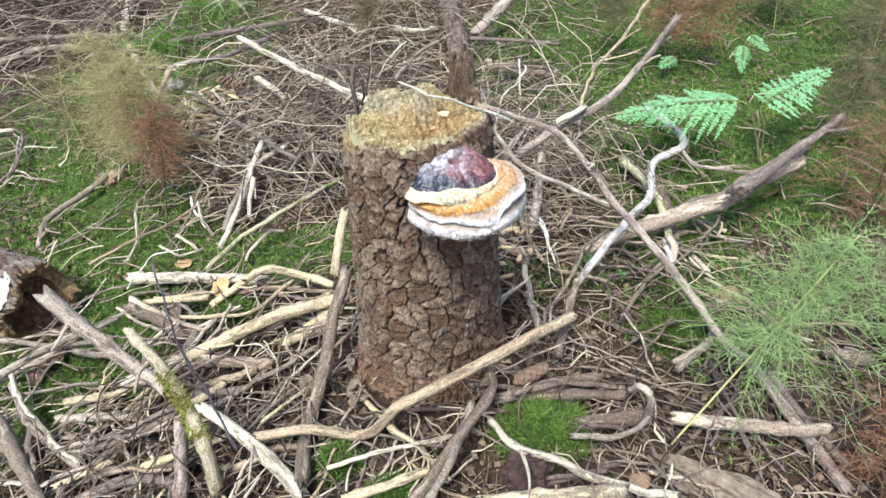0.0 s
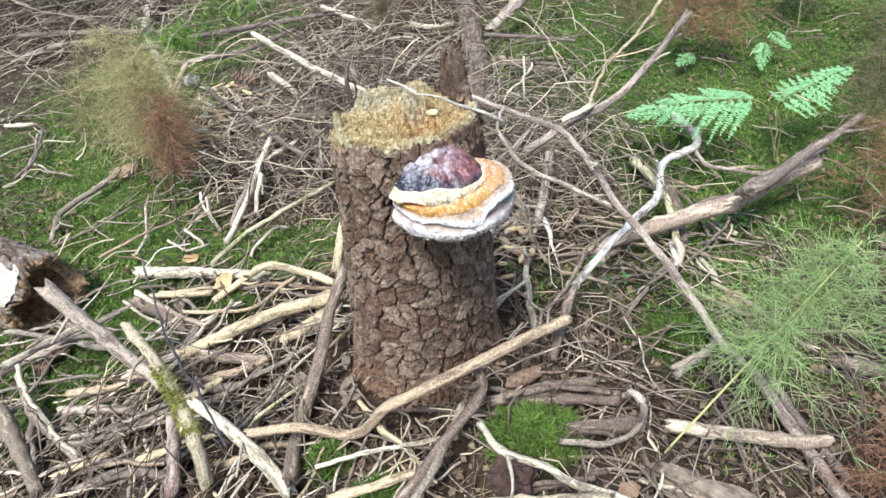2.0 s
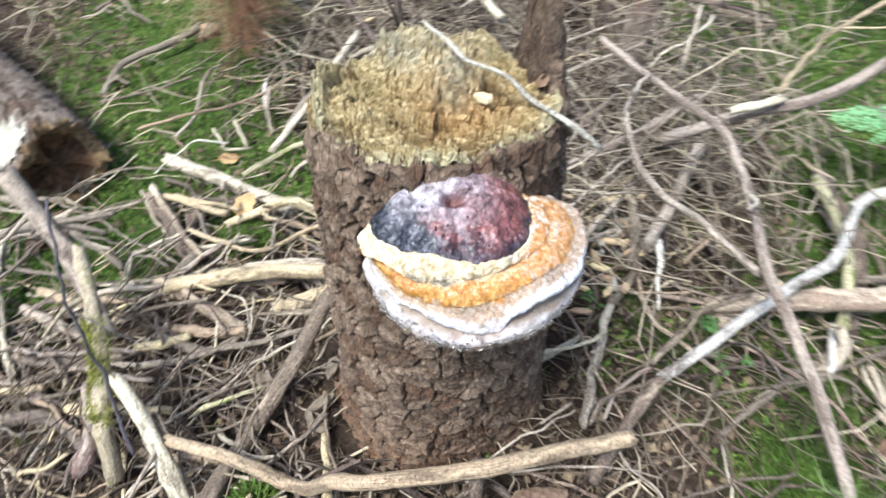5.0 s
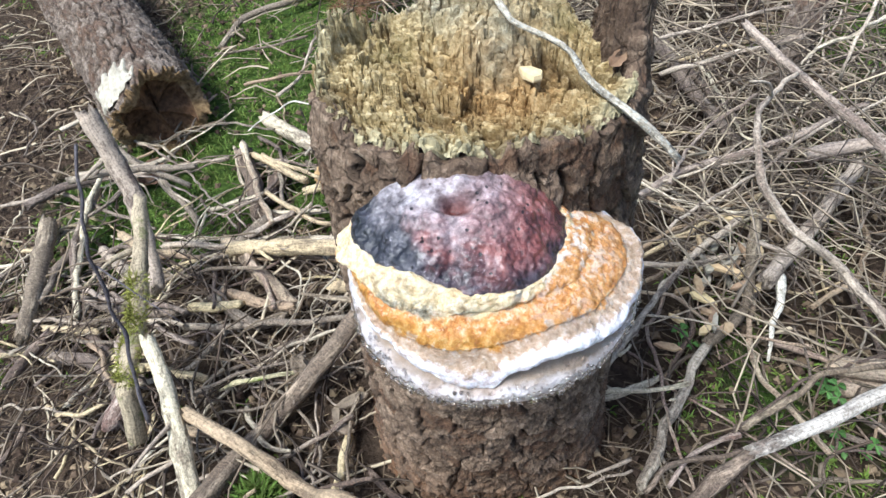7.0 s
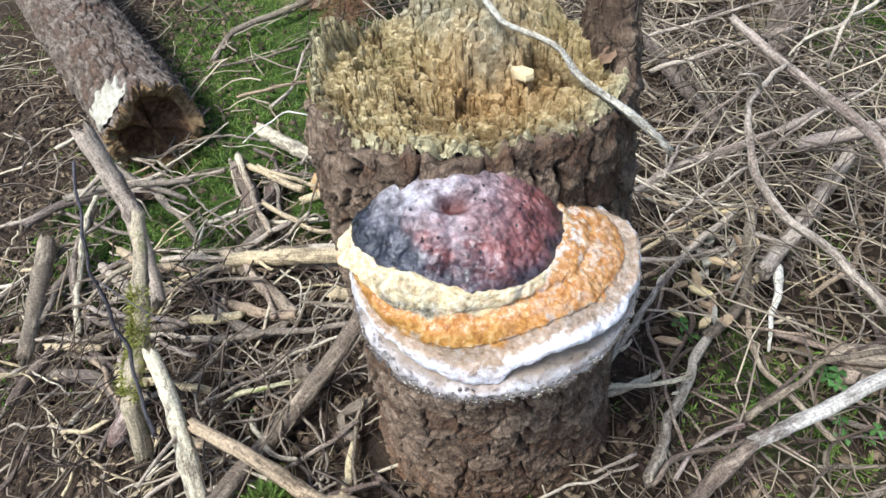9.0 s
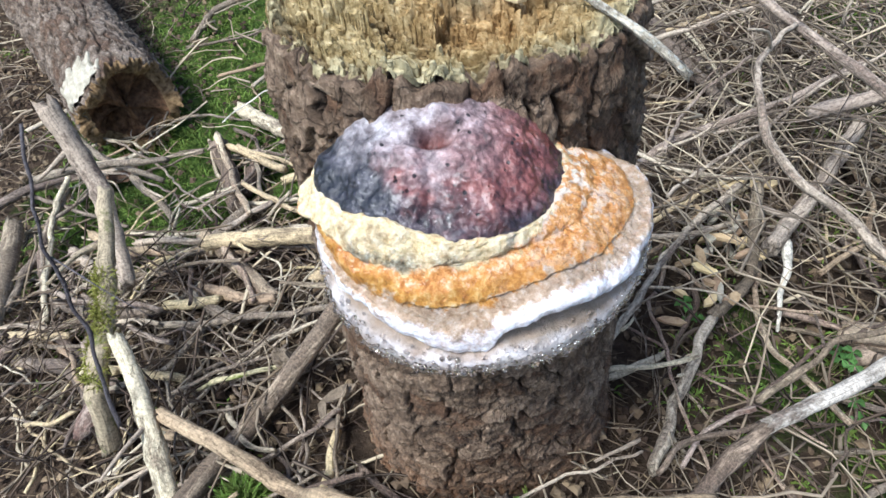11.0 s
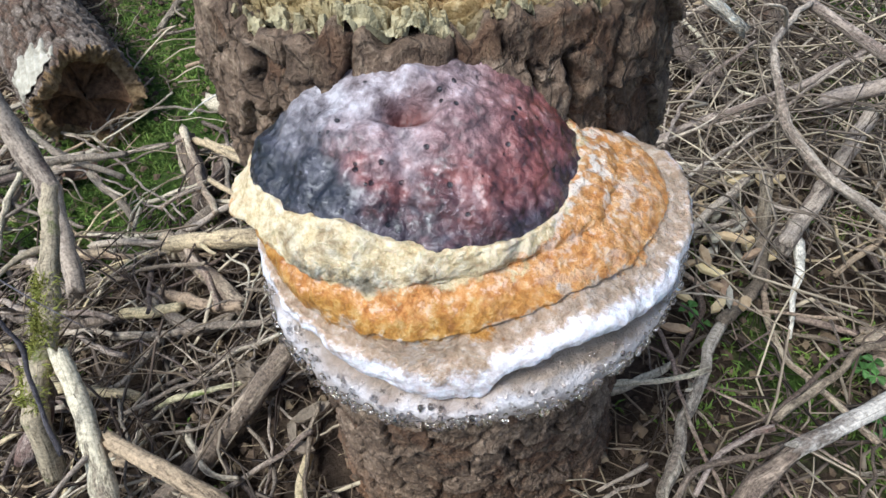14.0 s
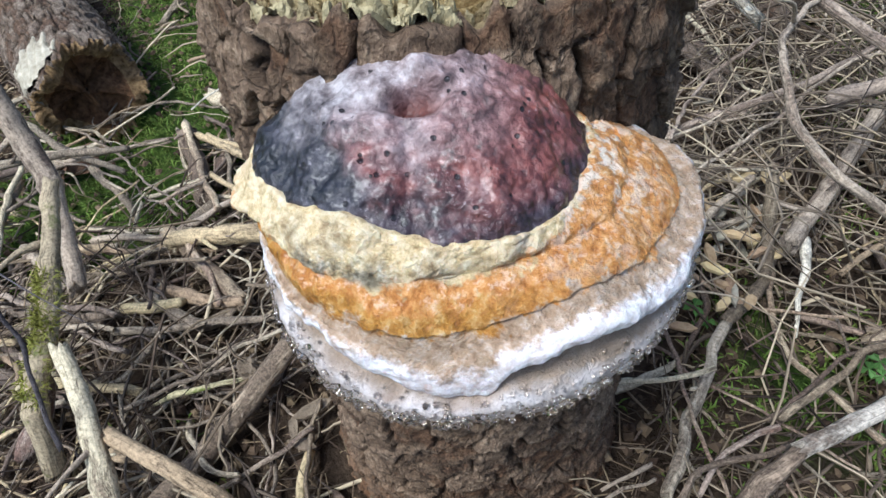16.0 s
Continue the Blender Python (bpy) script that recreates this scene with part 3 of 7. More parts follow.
def stick(name, material, r0, r1, points):
    """One fallen stick as a thing of its own."""
    stick_count[0] += 1
    thick = max(r0, r1)
    v, f, uv = tube(points, r0 * 0.88, r1 * 0.88, 14 if thick > 0.010 else 8, 0.009, 0.09, 0.06, stick_count[0], 0.9, 2 + stick_count[0] % 3, 0.011 if thick < 0.004 else 0.007 if thick < 0.009 else 0.004)
    base = points[len(points) // 2]
    v = [q - Vector(base) for q in v]
    ob = link_mesh(name, v, f, material, uv=uv)
    ob.location = base
    word = "log" if name == "log" else name
    length = sum((Vector(p) - Vector(q)).length for p, q in zip(points, points[1:]))
    rng = random.Random(stick_count[0] * 13)
    if length > 0.22 and name != "splinter":
        path = spline(points, 0.01)
        for _ in range(rng.randint(1, 3) if thick > 0.004 else rng.randint(0, 1)):
            i = rng.randint(len(path) // 8, len(path) * 7 // 8 - 1)
            d = (path[i + 1] - path[i]).normalized()
            out = d.cross(Vector((rng.uniform(-1, 1), rng.uniform(-1, 1), rng.uniform(0.2, 1)))).normalized()
            out.z = abs(out.z) * 0.6 + 0.05
            l = rng.choice((0.012, 0.02, 0.05, 0.09, 0.13)) * min(1.0, length / 0.4)
            r = min(0.0045, thick * rng.uniform(0.25, 0.5))
            a = path[i] - Vector(base)
            tip = a + (out + d * rng.uniform(0.3, 1.1)).normalized() * l
            bow = Vector((rng.uniform(-1, 1), rng.uniform(-1, 1), rng.uniform(-0.2, 1))) * l * 0.12
            sv, sf, suv = tube([tuple(a), tuple(a.lerp(tip, 0.5) + bow), tuple(tip)], r, r * 0.5, 6, 0.012, 0.15, 0.4, stick_count[0] + i, 0.6, 1)
            link_mesh("side_twig", [q[:] for q in sv], sf, material, ob, uv=suv)
    return tagged(ob, WOOD_WORDS[material.name].format(n=word), name if name in ("twig", "stick") else "branch", "fallen sticks")


# ---------------------------------------------------------------- ground
def land(x, y):
    """Height of the forest floor."""
    return (-0.11 + 0.07 * np.clip(x, -1.8, 1.8) + 0.13 * np.exp(-((x - 0.15) / 0.75) ** 2 - ((y + 0.15) / 0.55) ** 2)
            + 0.05 * np.exp(-((x - 0.3) / 0.4) ** 2 - ((y + 0.35) / 0.3) ** 2))


def soft(x, a, b):
    t = np.clip((x - a) / (b - a), 0, 1)
    return t * t * (3 - 2 * t)


def blob(x, y, cx, cy, rx, ry):
    return np.exp(-((x - cx) / rx) ** 2 - ((y - cy) / ry) ** 2)


def mossy(x, y):
    """Share of moss on the floor, 0 to 1: carpets at the back and sides, litter round the stump."""
    m = 0.1 + 0.95 * soft(x, 0.42, 0.62) * soft(y, 0.25, 0.6) + 0.9 * blob(x, y, -0.95, 0.75, 0.32, 0.65) + 0.85 * blob(x, y, -0.86, 0.12, 0.2, 0.22)
    m = m + 0.85 * blob(x, y, -0.40, 0.46, 0.28, 0.15) + 0.7 * blob(x, y, -1.35, 1.1, 0.35, 0.5) + 0.45 * blob(x, y, 0.6, 0.2, 0.16, 0.2) + 0.8 * blob(x, y, 0.36, 1.6, 0.3, 0.7) + 0.85 * blob(x, y, -1.3, 1.6, 0.4, 0.3)
    m = m + 0.8 * blob(x, y, -1.0, 2.1, 0.35, 0.25) + 0.3 * blob(x, y, 0.55, -0.05, 0.1, 0.1)
    m = m + 0.24 * blob(x, y, 0.55, 0.30, 0.32, 0.40) + 0.5 * blob(x, y, -0.80, 0.14, 0.16, 0.2)
    m = m + 0.28 * blob(x, y, 0.30, 0.16, 0.10, 0.10) + 0.25 * blob(x, y, 0.42, 0.02, 0.09, 0.08) + 0.3 * blob(x, y, 0.22, 0.30, 0.07, 0.08)
    far = 1 - np.exp(-(np.hypot(x - 0.1, y - 1.0) / 2.3) ** 4)
    drift = 0.5 + 0.5 * np.sin(x * 0.9 + 1.7 * np.sin(y * 0.7 + 1)) * np.sin(y * 1.1 + 1.3 * np.sin(x * 0.8))
    m = m * (1 - far) + drift * far
    return np.clip(m - 0.7 * blob(x, y, -0.75, 1.25, 0.25, 0.22) - 0.5 * blob(x, y, -0.45, 0.9, 0.25, 0.3), 0, 1)


def moss_pocket(x, y):
    """Open moss in front of the log's mouth, nearly free of sticks."""
    return blob(x, y, -0.76, 0.14, 0.15, 0.17)


def build_ground():
    far = np.geomspace(0.03, 400, 46)
    xs = np.concatenate([-2.2 - far[::-1], np.linspace(-2.2, 2.2, 190), 2.2 + far])
    ys = np.concatenate([-0.9 - far[::-1], np.linspace(-0.9, 3.6, 190), 3.6 + far])
    X, Y = np.meshgrid(xs, ys)
    Z = land(X, Y)
    flat = [(x, y) for x, y in zip(X.ravel(), Y.ravel())]
    near = (np.abs(X) < 4) & (Y > -3) & (Y < 6)
    bumps = np.array([noise.fractal(Vector((x * 7, y * 7, 0.3)), 0.9, 2.1, 3) if ok else 0.0 for (x, y), ok in zip(flat, near.ravel())]).reshape(X.shape)
    Z = Z + 0.012 * bumps - 0.006
    v = np.stack([X, Y, Z], -1).reshape(-1, 3)
    ob = link_mesh("ground", v, grid_faces(len(ys), len(xs)), GROUND, attrs={"moss": mossy(X, Y).ravel()})
    return tagged(ob, "forest floor of brown litter and green moss", "ground", kind="structure")


build_ground()


# ---------------------------------------------------------------- bark relief
def cells(u, v, nu, rng):
    """Two nearest of jittered cell centres, in cell units; u wraps at nu. Gives F1, F2, the cell's random numbers and the offset."""
    iu, iv = np.floor(u).astype(int), np.floor(v).astype(int)
    lo = iv.min() - 2
    nv = iv.max() - lo + 3
    jit = rng.random((nu, nv, 4))
    best = np.full(u.shape, 9.0)
    second = np.full(u.shape, 9.0)
    rnd = np.zeros(u.shape + (2,))
    du, dv = np.zeros(u.shape), np.zeros(u.shape)
    eu, ev = np.zeros(u.shape), np.zeros(u.shape)
    for a in (-1, 0, 1):
        for b in (-1, 0, 1):
            cu, cv = (iu + a) % nu, iv + b - lo
            j = jit[cu, cv]
            ox = iu + a + 0.12 + 0.76 * j[..., 0] - u
            oy = iv + b + 0.12 + 0.76 * j[..., 1] - v
            d = np.hypot(ox, oy)
            closer = d < best
            nextone = (~closer) & (d < second)
            eu, ev = np.where(closer, du, np.where(nextone, ox, eu)), np.where(closer, dv, np.where(nextone, oy, ev))
            second = np.where(closer, best, np.minimum(second, d))
            rnd = np.where(closer[..., None], j[..., 2:], rnd)
            du, dv = np.where(closer, ox, du), np.where(closer, oy, dv)
            best = np.where(closer, d, best)
    lateral = np.abs(eu - du) / (np.abs(eu - du) + np.abs(ev - dv) + 1e-9)
    return best, second, rnd, du, dv, lateral


def bark_relief(theta, length, plates_round, plate_len, seed):
    """Height of scaly bark in metres, a mask (0 in the cracks, 1 on the scales) and a tone for each scale."""
    rng = np.random.default_rng(seed)
    per = plates_round / (2 * math.pi)
    x, y, z = np.cos(theta) * per, np.sin(theta) * per, length / plate_len
    pts = [Vector(p) for p in zip((x * 0.9).ravel(), (y * 0.9).ravel(), (z * 0.9).ravel())]
    shift = Vector((seed * 7.3, 1.1, 4.2))
    wa = np.array([noise.noise(p + shift) for p in pts]).reshape(theta.shape)
    wb = np.array([noise.noise(p - shift) for p in pts]).reshape(theta.shape)
    wc = np.array([noise.noise(p * 2.6 + shift) for p in pts]).reshape(theta.shape)
    wd = np.array([noise.noise(p * 6.5 - shift) for p in pts]).reshape(theta.shape)
    we = np.array([noise.noise(p * 15 + shift) for p in pts]).reshape(theta.shape)
    u, v = theta * per + 0.50 * wa + 0.24 * wc + 0.07 * wd, z + 0.60 * wb - 0.20 * wc + 0.06 * wd
    f1, f2, rnd, du, dv, lateral = cells(u, v, plates_round, rng)
    gap = f2 - f1
    width = 0.074 + 0.10 * np.clip(wa + 0.25, 0, 1)
    side = soft(lateral, 0.2, 0.7)
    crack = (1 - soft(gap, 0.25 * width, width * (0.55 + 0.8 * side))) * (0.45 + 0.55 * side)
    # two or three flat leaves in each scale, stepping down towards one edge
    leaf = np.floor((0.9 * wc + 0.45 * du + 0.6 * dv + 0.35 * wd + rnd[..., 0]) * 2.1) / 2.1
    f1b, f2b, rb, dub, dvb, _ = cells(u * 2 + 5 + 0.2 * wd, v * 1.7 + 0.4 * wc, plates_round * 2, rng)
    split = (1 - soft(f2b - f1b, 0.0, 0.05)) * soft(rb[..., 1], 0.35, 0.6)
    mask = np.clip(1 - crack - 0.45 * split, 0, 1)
    h = (1 - 0.8 * crack) * (0.0048 + 0.0028 * rnd[..., 0] + 0.0017 * dv * (rnd[..., 1] + 0.4) - 0.0010 * du + 0.0024 * leaf + 0.0010 * wd + 0.0012 * we) - 0.0014 * split - 0.0032 * crack + 0.0010 * wb
    tone = np.clip(0.5 + 0.55 * (rnd[..., 1] - 0.5) + 0.30 * (leaf - 0.3) + 0.3 * (rb[..., 0] - 0.5), 0, 1)
    return h, mask, tone


# ---------------------------------------------------------------- the stump
STUMP_TOP, BARK_T = 0.552, 0.010


def stump_axis(z):
    return -0.0144 - 0.0131 * (z - 0.3), -0.0005 - 0.0298 * (z - 0.3)


def stump_radius(z):
    return 0.1237 + 0.0497 * (0.3 - z) + 0.02 * np.exp(-(z + 0.02) / 0.05)


def ang_blob(theta, at, width):
    d = (theta - radians(at) + math.pi) % (2 * math.pi) - math.pi
    return np.exp(-(d / radians(width)) ** 2)


def rim_base(theta):
    """Top of the wood round the stump, sloping down to the back left; theta from +x, anticlockwise."""
    deg = (np.degrees(theta) + 180) % 360 - 180
    z = np.interp(deg, (-180, -150, -120, -90, -60, -30, 0, 30, 60, 90, 120, 150, 180), (0.527, 0.538, 0.550, 0.556, 0.559, 0.556, 0.552, 0.541, 0.528, 0.521, 0.516, 0.513, 0.527))
    return z + 0.003 * np.sin(theta * 9 + 1) + 0.002 * np.sin(theta * 23) + 0.0015 * np.sin(theta * 47 + 2)


def rim_height(theta):
    """Top of the bark; a sliver stands up at the back."""
    d = ((np.degrees(theta) - 44 + 180) % 360 - 180) / 17.0
    snag = np.exp(-d ** 4) * (0.070 + 0.016 * np.sin(theta * 21) + 0.012 * np.sin(theta * 53 + 1) + 0.006 * np.sin(theta * 110))
    return rim_base(theta) + snag - 0.004 * ang_blob(theta, 178, 16) - 0.015 * ang_blob(theta, 204, 17)


def build_stump():
    thing = empty_thing("tree_stump", (-0.012, 0.002, 0.0), "cut conifer stump with scaly brown bark and rotten straw-coloured top", "stump")
    cols, rows = 600, 400
    th = np.linspace(0, 2 * math.pi, cols, endpoint=False)
    t = np.linspace(0, 1, rows)
    TH, T = np.meshgrid(th, t)
    Z = -0.12 + (rim_height(TH) + 0.12) * T
    h, mask, tone = bark_relief(TH, Z, 25, 0.034, 4)
    h = h * (1 - 0.55 * soft(T, 0.955, 0.995))
    ax, ay = stump_axis(Z)
    lobes = 1 + 0.02 * np.sin(TH * 3 + 0.6) + 0.012 * np.sin(TH * 5 + 2) + 0.05 * np.exp(-(Z + 0.05) / 0.06) * np.sin(TH * 4 + 1.2)
    R = stump_radius(Z) * lobes - 0.006 + h
    v = np.stack([ax + R * np.cos(TH), ay + R * np.sin(TH), Z], -1).reshape(-1, 3)
    # the rim turns inwards over the bark's thickness, then down into the wood
    top = []
    zt = Z[-1]
    snag = rim_height(th) - rim_base(th)
    inner = [(BARK_T + 0.002, (0.03 + snag) * q) for q in np.linspace(0.08, 1.0, 14)]
    for i, (inset, drop) in enumerate([(0.004, -0.0015), (BARK_T, 0.0)] + inner):
        rough = np.array([noise.noise(Vector((math.cos(a) * 9, math.sin(a) * 9, i * 0.45))) + 0.6 * noise.noise(Vector((math.cos(a) * 26, math.sin(a) * 26, i * 0.9))) for a in th])
        r = R[-1] - inset + (0.0035 * rough * np.clip(snag / 0.03, 0, 1) if i > 1 else 0.0)
        top.append(np.stack([stump_axis(zt)[0] + r * np.cos(th), stump_axis(zt)[1] + r * np.sin(th), zt - drop + 0.0015 * np.sin(th * 60)], -1))
    v = np.concatenate([v] + top)
    pl = np.concatenate([mask.ravel(), np.full(cols * 2, 0.9), np.full(cols * 14, 0.8)])
    tn = np.concatenate([tone.ravel(), np.full(cols * 16, 0.5)])
    low = np.concatenate([soft(0.15 - Z, 0, 0.17).ravel(), np.zeros(cols * 16)])
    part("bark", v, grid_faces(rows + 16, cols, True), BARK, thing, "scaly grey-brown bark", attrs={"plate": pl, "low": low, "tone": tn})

    # rotten top: fibre bundles broken off at different heights
    n = 250
    g = np.linspace(-1, 1, n)
    U, V = np.meshgrid(g, g)
    # square to disc
    X = U * np.sqrt(1 - V * V / 2)
    Y = V * np.sqrt(1 - U * U / 2)
    rr, tt = np.hypot(X, Y), np.arctan2(Y, X)
    rad = stump_radius(STUMP_TOP) * (1 + 0.02 * np.sin(tt * 3 + 0.6) + 0.012 * np.sin(tt * 5 + 2)) - BARK_T + 0.003
    ax, ay = stump_axis(STUMP_TOP)
    px, py = X * rad, Y * rad
    rng = np.random.default_rng(8)
    w1 = 0.35 * np.sin(px * 160 + py * 90) + 0.3 * np.sin(py * 210 - px * 60 + 1)
    f1, f2, rnd, du, dv, _ = cells(px / 0.0085 + w1 + 100, py / 0.0052 + w1 * 0.6 + 100, 400, rng)
    f1c, f2c, rc, _, _, _ = cells(px / 0.0030 + 200 + w1, py / 0.0026 + 200, 900, rng)
    f1d, f2d, rd, _, _, _ = cells(px / 0.030 + w1 * 0.4 + 60, py / 0.017 + 60 + w1 * 0.3, 300, rng)
    step = (rnd[..., 0] - 0.5) * 0.0092 + (rc[..., 0] - 0.5) * 0.0042 + (rd[..., 0] - 0.5) * 0.017
    gapc = soft(f2 - f1, 0.0, 0.25)
    zbase = 0.541 + 0.006 * np.sin(px * 45 + 1) * np.sin(py * 38) - 0.16 * py + 0.10 * px - 0.006 * np.exp(-((px - 0.045) / 0.03) ** 2 - ((py + 0.005) / 0.03) ** 2)
    band = np.exp(-((py - 0.026 + px * 0.35) / 0.020) ** 2) * (1 - soft(px, 0.0, 0.05))
    ridge = 0.017 * band * (1 - soft(rr, 0.88, 1.0))
    spikes = soft(rr, 0.84, 0.92) * (1 - soft(rr, 0.97, 1.0)) * (0.002 + 0.026 * ang_blob(tt, 195, 26) * (0.2 + rc[..., 1]))
    edge_lim = rim_base(tt) + 0.001 + 0.004 * rc[..., 0]
    k = soft(rr, 0.80, 0.99)
    across = py + 0.35 * px + 0.006 * np.sin(px * 70 + 2) + 0.004 * (rd[..., 1] - 0.5)
    terrace = (0.013 * soft(across, 0.000, 0.010) + 0.011 * soft(across, 0.034, 0.042)) * (1 - soft(px, 0.01, 0.06)) * (1 - soft(rr, 0.86, 1.0))
    bowl = np.exp(-((px - 0.028) / 0.052) ** 2 - ((py + 0.004) / 0.042) ** 2)
    Zt = (zbase + ridge + terrace - 0.008 * bowl + step * (1 - 0.5 * k)) * (1 - k) + k * (edge_lim + step * 0.35) + spikes - 0.0065 * (1 - gapc)
    v = np.stack([ax + px, ay + py, Zt], -1).reshape(-1, 3)
    # height mask, low where the colour takes on painted shade
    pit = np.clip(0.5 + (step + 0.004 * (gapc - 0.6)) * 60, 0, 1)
    edge = soft(rr, 0.86, 0.98) * 0.85
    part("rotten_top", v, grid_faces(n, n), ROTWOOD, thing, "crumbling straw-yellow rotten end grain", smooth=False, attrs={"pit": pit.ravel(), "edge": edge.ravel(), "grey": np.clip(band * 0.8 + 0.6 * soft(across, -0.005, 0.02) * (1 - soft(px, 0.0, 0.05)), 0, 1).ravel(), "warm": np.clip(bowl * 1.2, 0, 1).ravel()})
    # splintered wood standing free where the bark has broken away
    rng = random.Random(12)
    v, f = [], []
    for i in range(230):
        a = radians(rng.triangular(172, 238, 204))
        bare = math.exp(-((math.degrees(a) - 204) / 20) ** 2)
        r = stump_radius(STUMP_TOP) - 0.0045 - rng.uniform(0.0, 0.011)
        top = float(rim_base(np.array(a))) + rng.uniform(-0.010, 0.004) + 0.007 * bare * rng.random()
        low = top - 0.012 - 0.022 * bare
        w, d, lean = rng.uniform(0.0010, 0.0026), rng.uniform(0.0008, 0.0016), rng.uniform(-0.0015, 0.0025)
        base = len(v)
        for z, k, out in ((low, 1.0, 0.0), (low + 0.6 * (top - low), 0.95, 0.3 * lean), (top - 0.002, rng.uniform(0.4, 0.9), lean), (top, 0.18, lean + rng.uniform(-0.001, 0.001))):
            for sa, so in ((-1, -1), (1, -1), (1, 1), (-1, 1)):
                rr, aa = r + out + so * d * k, a + sa * w * k / r
                v.append((ax + rr * math.cos(aa), ay + rr * math.sin(aa), z))
        for j in range(3):
            f += [(base + j * 4 + q, base + j * 4 + (q + 1) % 4, base + j * 4 + 4 + (q + 1) % 4, base + j * 4 + 4 + q) for q in range(4)]
        f.append((base + 12, base + 13, base + 14, base + 15))
    tone = np.repeat([rng.uniform(0.25, 0.9) for i in range(230)], 16)
    fibres = part("wood_splinters", np.array(v), f, ROTWOOD, thing, "yellow splintered wood along the broken rim", smooth=False, attrs={"pit": tone, "edge": tone * 0.35, "grey": tone * 0, "warm": (1 - tone) * 0.7})
    tagged(fibres, kind="stuff")
    return thing


build_stump()


# ---------------------------------------------------------------- the bracket fungus
def build_fungus():
    """Rings round a middle on the stump's face: u to the right along the bark, v outwards, z up."""
    face = radians(32.35)
    ux, uy, vx, vy = math.cos(face), math.sin(face), math.sin(face), -math.cos(face)
    cx, cy = 0.0412, -0.0977
    thing = empty_thing("bracket_fungus", (cx, cy, 0.49), "tiered bracket fungus with dark red crust and orange-white margin", "fungus")
    cols = 420
    th = np.linspace(0, 2 * math.pi, cols, endpoint=False)
    cs, sn = np.cos(th), np.sin(th)
    deg = np.degrees(th)
    left = soft(deg, 105, 160) * (deg < 220)
    pinch = 1 - 0.42 * soft(-sn, -0.12, 0.55) * soft(-cs, 0.0, 0.4) - 0.20 * soft(-sn, 0.0, 0.6) * soft(cs, 0.0, 0.4)

    def around(k, seed):
        """A ragged run round the rings, about -1 to 1."""
        return np.array([noise.noise(Vector((c * k, n * k, seed))) for c, n in zip(cs, sn)])

    def ring(mid, to_left, to_right, reach, heights, abrupt=False):
        """Plan and height of one contour; heights every 15 degrees from the right end round the front to the left end."""
        k = np.interp(deg, (0, 180, 270, 360), (0, 12, 6, 0))
        i = np.clip(k.astype(int), 0, 11)
        f = k - i
        if abrupt:  # the hanging lobe ends in a step right of the middle
            f = np.where(i == 5, soft(f, 0.3, 0.75), f)
        z = np.array([heights[0], *heights, heights[-1]])
        p, q, r, t = z[i], z[i + 1], z[i + 2], z[i + 3]
        zz = 0.5 * (2 * q + (r - p) * f + (2 * p - 5 * q + 4 * r - t) * f * f + (3 * q - p - 3 * r + t) * f ** 3)
        zz = np.where(deg > 180, np.interp(deg, (180, 360), (heights[-1], heights[0])), zz)
        return np.stack([mid + np.where(cs > 0, to_right, to_left) * cs * pinch, reach * sn * np.where(sn > 0, 1.0, 0.8), zz])

    def off(r, out, up=0.0):
        return r + np.stack([out * cs, out * sn, up + 0 * cs])

    def between(r, q, f):
        return r * (1 - f) + q * f

    crust = ring(0.0065, 0.0810, 0.0445, 0.0590, (0.5140, 0.5155, 0.5172, 0.5178, 0.5193, 0.5212, 0.5210, 0.5232, 0.5280, 0.5252, 0.5215, 0.5190, 0.5185))
    cream = ring(-0.0165, 0.0640, 0.0790, 0.0672, (0.5038, 0.5046, 0.5060, 0.5070, 0.5105, 0.5105, 0.5110, 0.5098, 0.5105, 0.5105, 0.5085, 0.5045, 0.5030))
    amber = ring(-0.0109, 0.0650, 0.1000, 0.0806, (0.4899, 0.4934, 0.4962, 0.5010, 0.5065, 0.5033, 0.5004, 0.5015, 0.4980, 0.4945, 0.4945, 0.4945, 0.4950))
    lip = ring(-0.0004, 0.0785, 0.1007, 0.0911, (0.4850, 0.4881, 0.4877, 0.4892, 0.4970, 0.4965, 0.4800, 0.4850, 0.4912, 0.4895, 0.4880, 0.4885, 0.4890), True)
    foot = ring(-0.0008, 0.0815, 0.1003, 0.0976, (0.4621, 0.4635, 0.4651, 0.4657, 0.4663, 0.4690, 0.4712, 0.4700, 0.4688, 0.4675, 0.4655, 0.4655, 0.4670))
    keep = soft(deg, 30, 85) * (deg < 260)
    cream = off(cream, 0.0050 * soft(deg, 140, 168) * (1 - soft(deg, 178, 200)) - 0.016 * soft(deg, 180, 205) * (deg < 270), -0.006 * soft(deg, 172, 200) * (deg < 270))
    cream = between(off(between(crust, amber, 0.45), 0, 0.0015), cream, keep)
    crust = off(crust, 0.0012 * around(5, 1.0) + 0.0006 * around(14, 2.0))
    cream = off(cream, 0.0016 * around(4, 3.0) + 0.0014 * around(11, 4.0) + 0.0007 * around(27, 19.0), 0.0012 * around(8, 5.0))
    amber = off(amber, 0.0014 * around(4, 6.0) + 0.0011 * around(13, 7.0) + 0.0007 * around(30, 17.0), 0.0009 * around(12, 8.0) + 0.0005 * around(33, 18.0))
    lip = off(lip, 0.0014 * around(4, 9.0) + 0.0012 * around(9, 10.0), 0.0012 * around(7, 11.0) + 0.0006 * around(19, 12.0))
    foot = off(foot, 0.0012 * around(4, 13.0) + 0.0006 * around(14, 14.0))
    peak = np.stack([np.full(cols, -0.0080), np.full(cols, -0.0080), np.full(cols, 0.5495)])
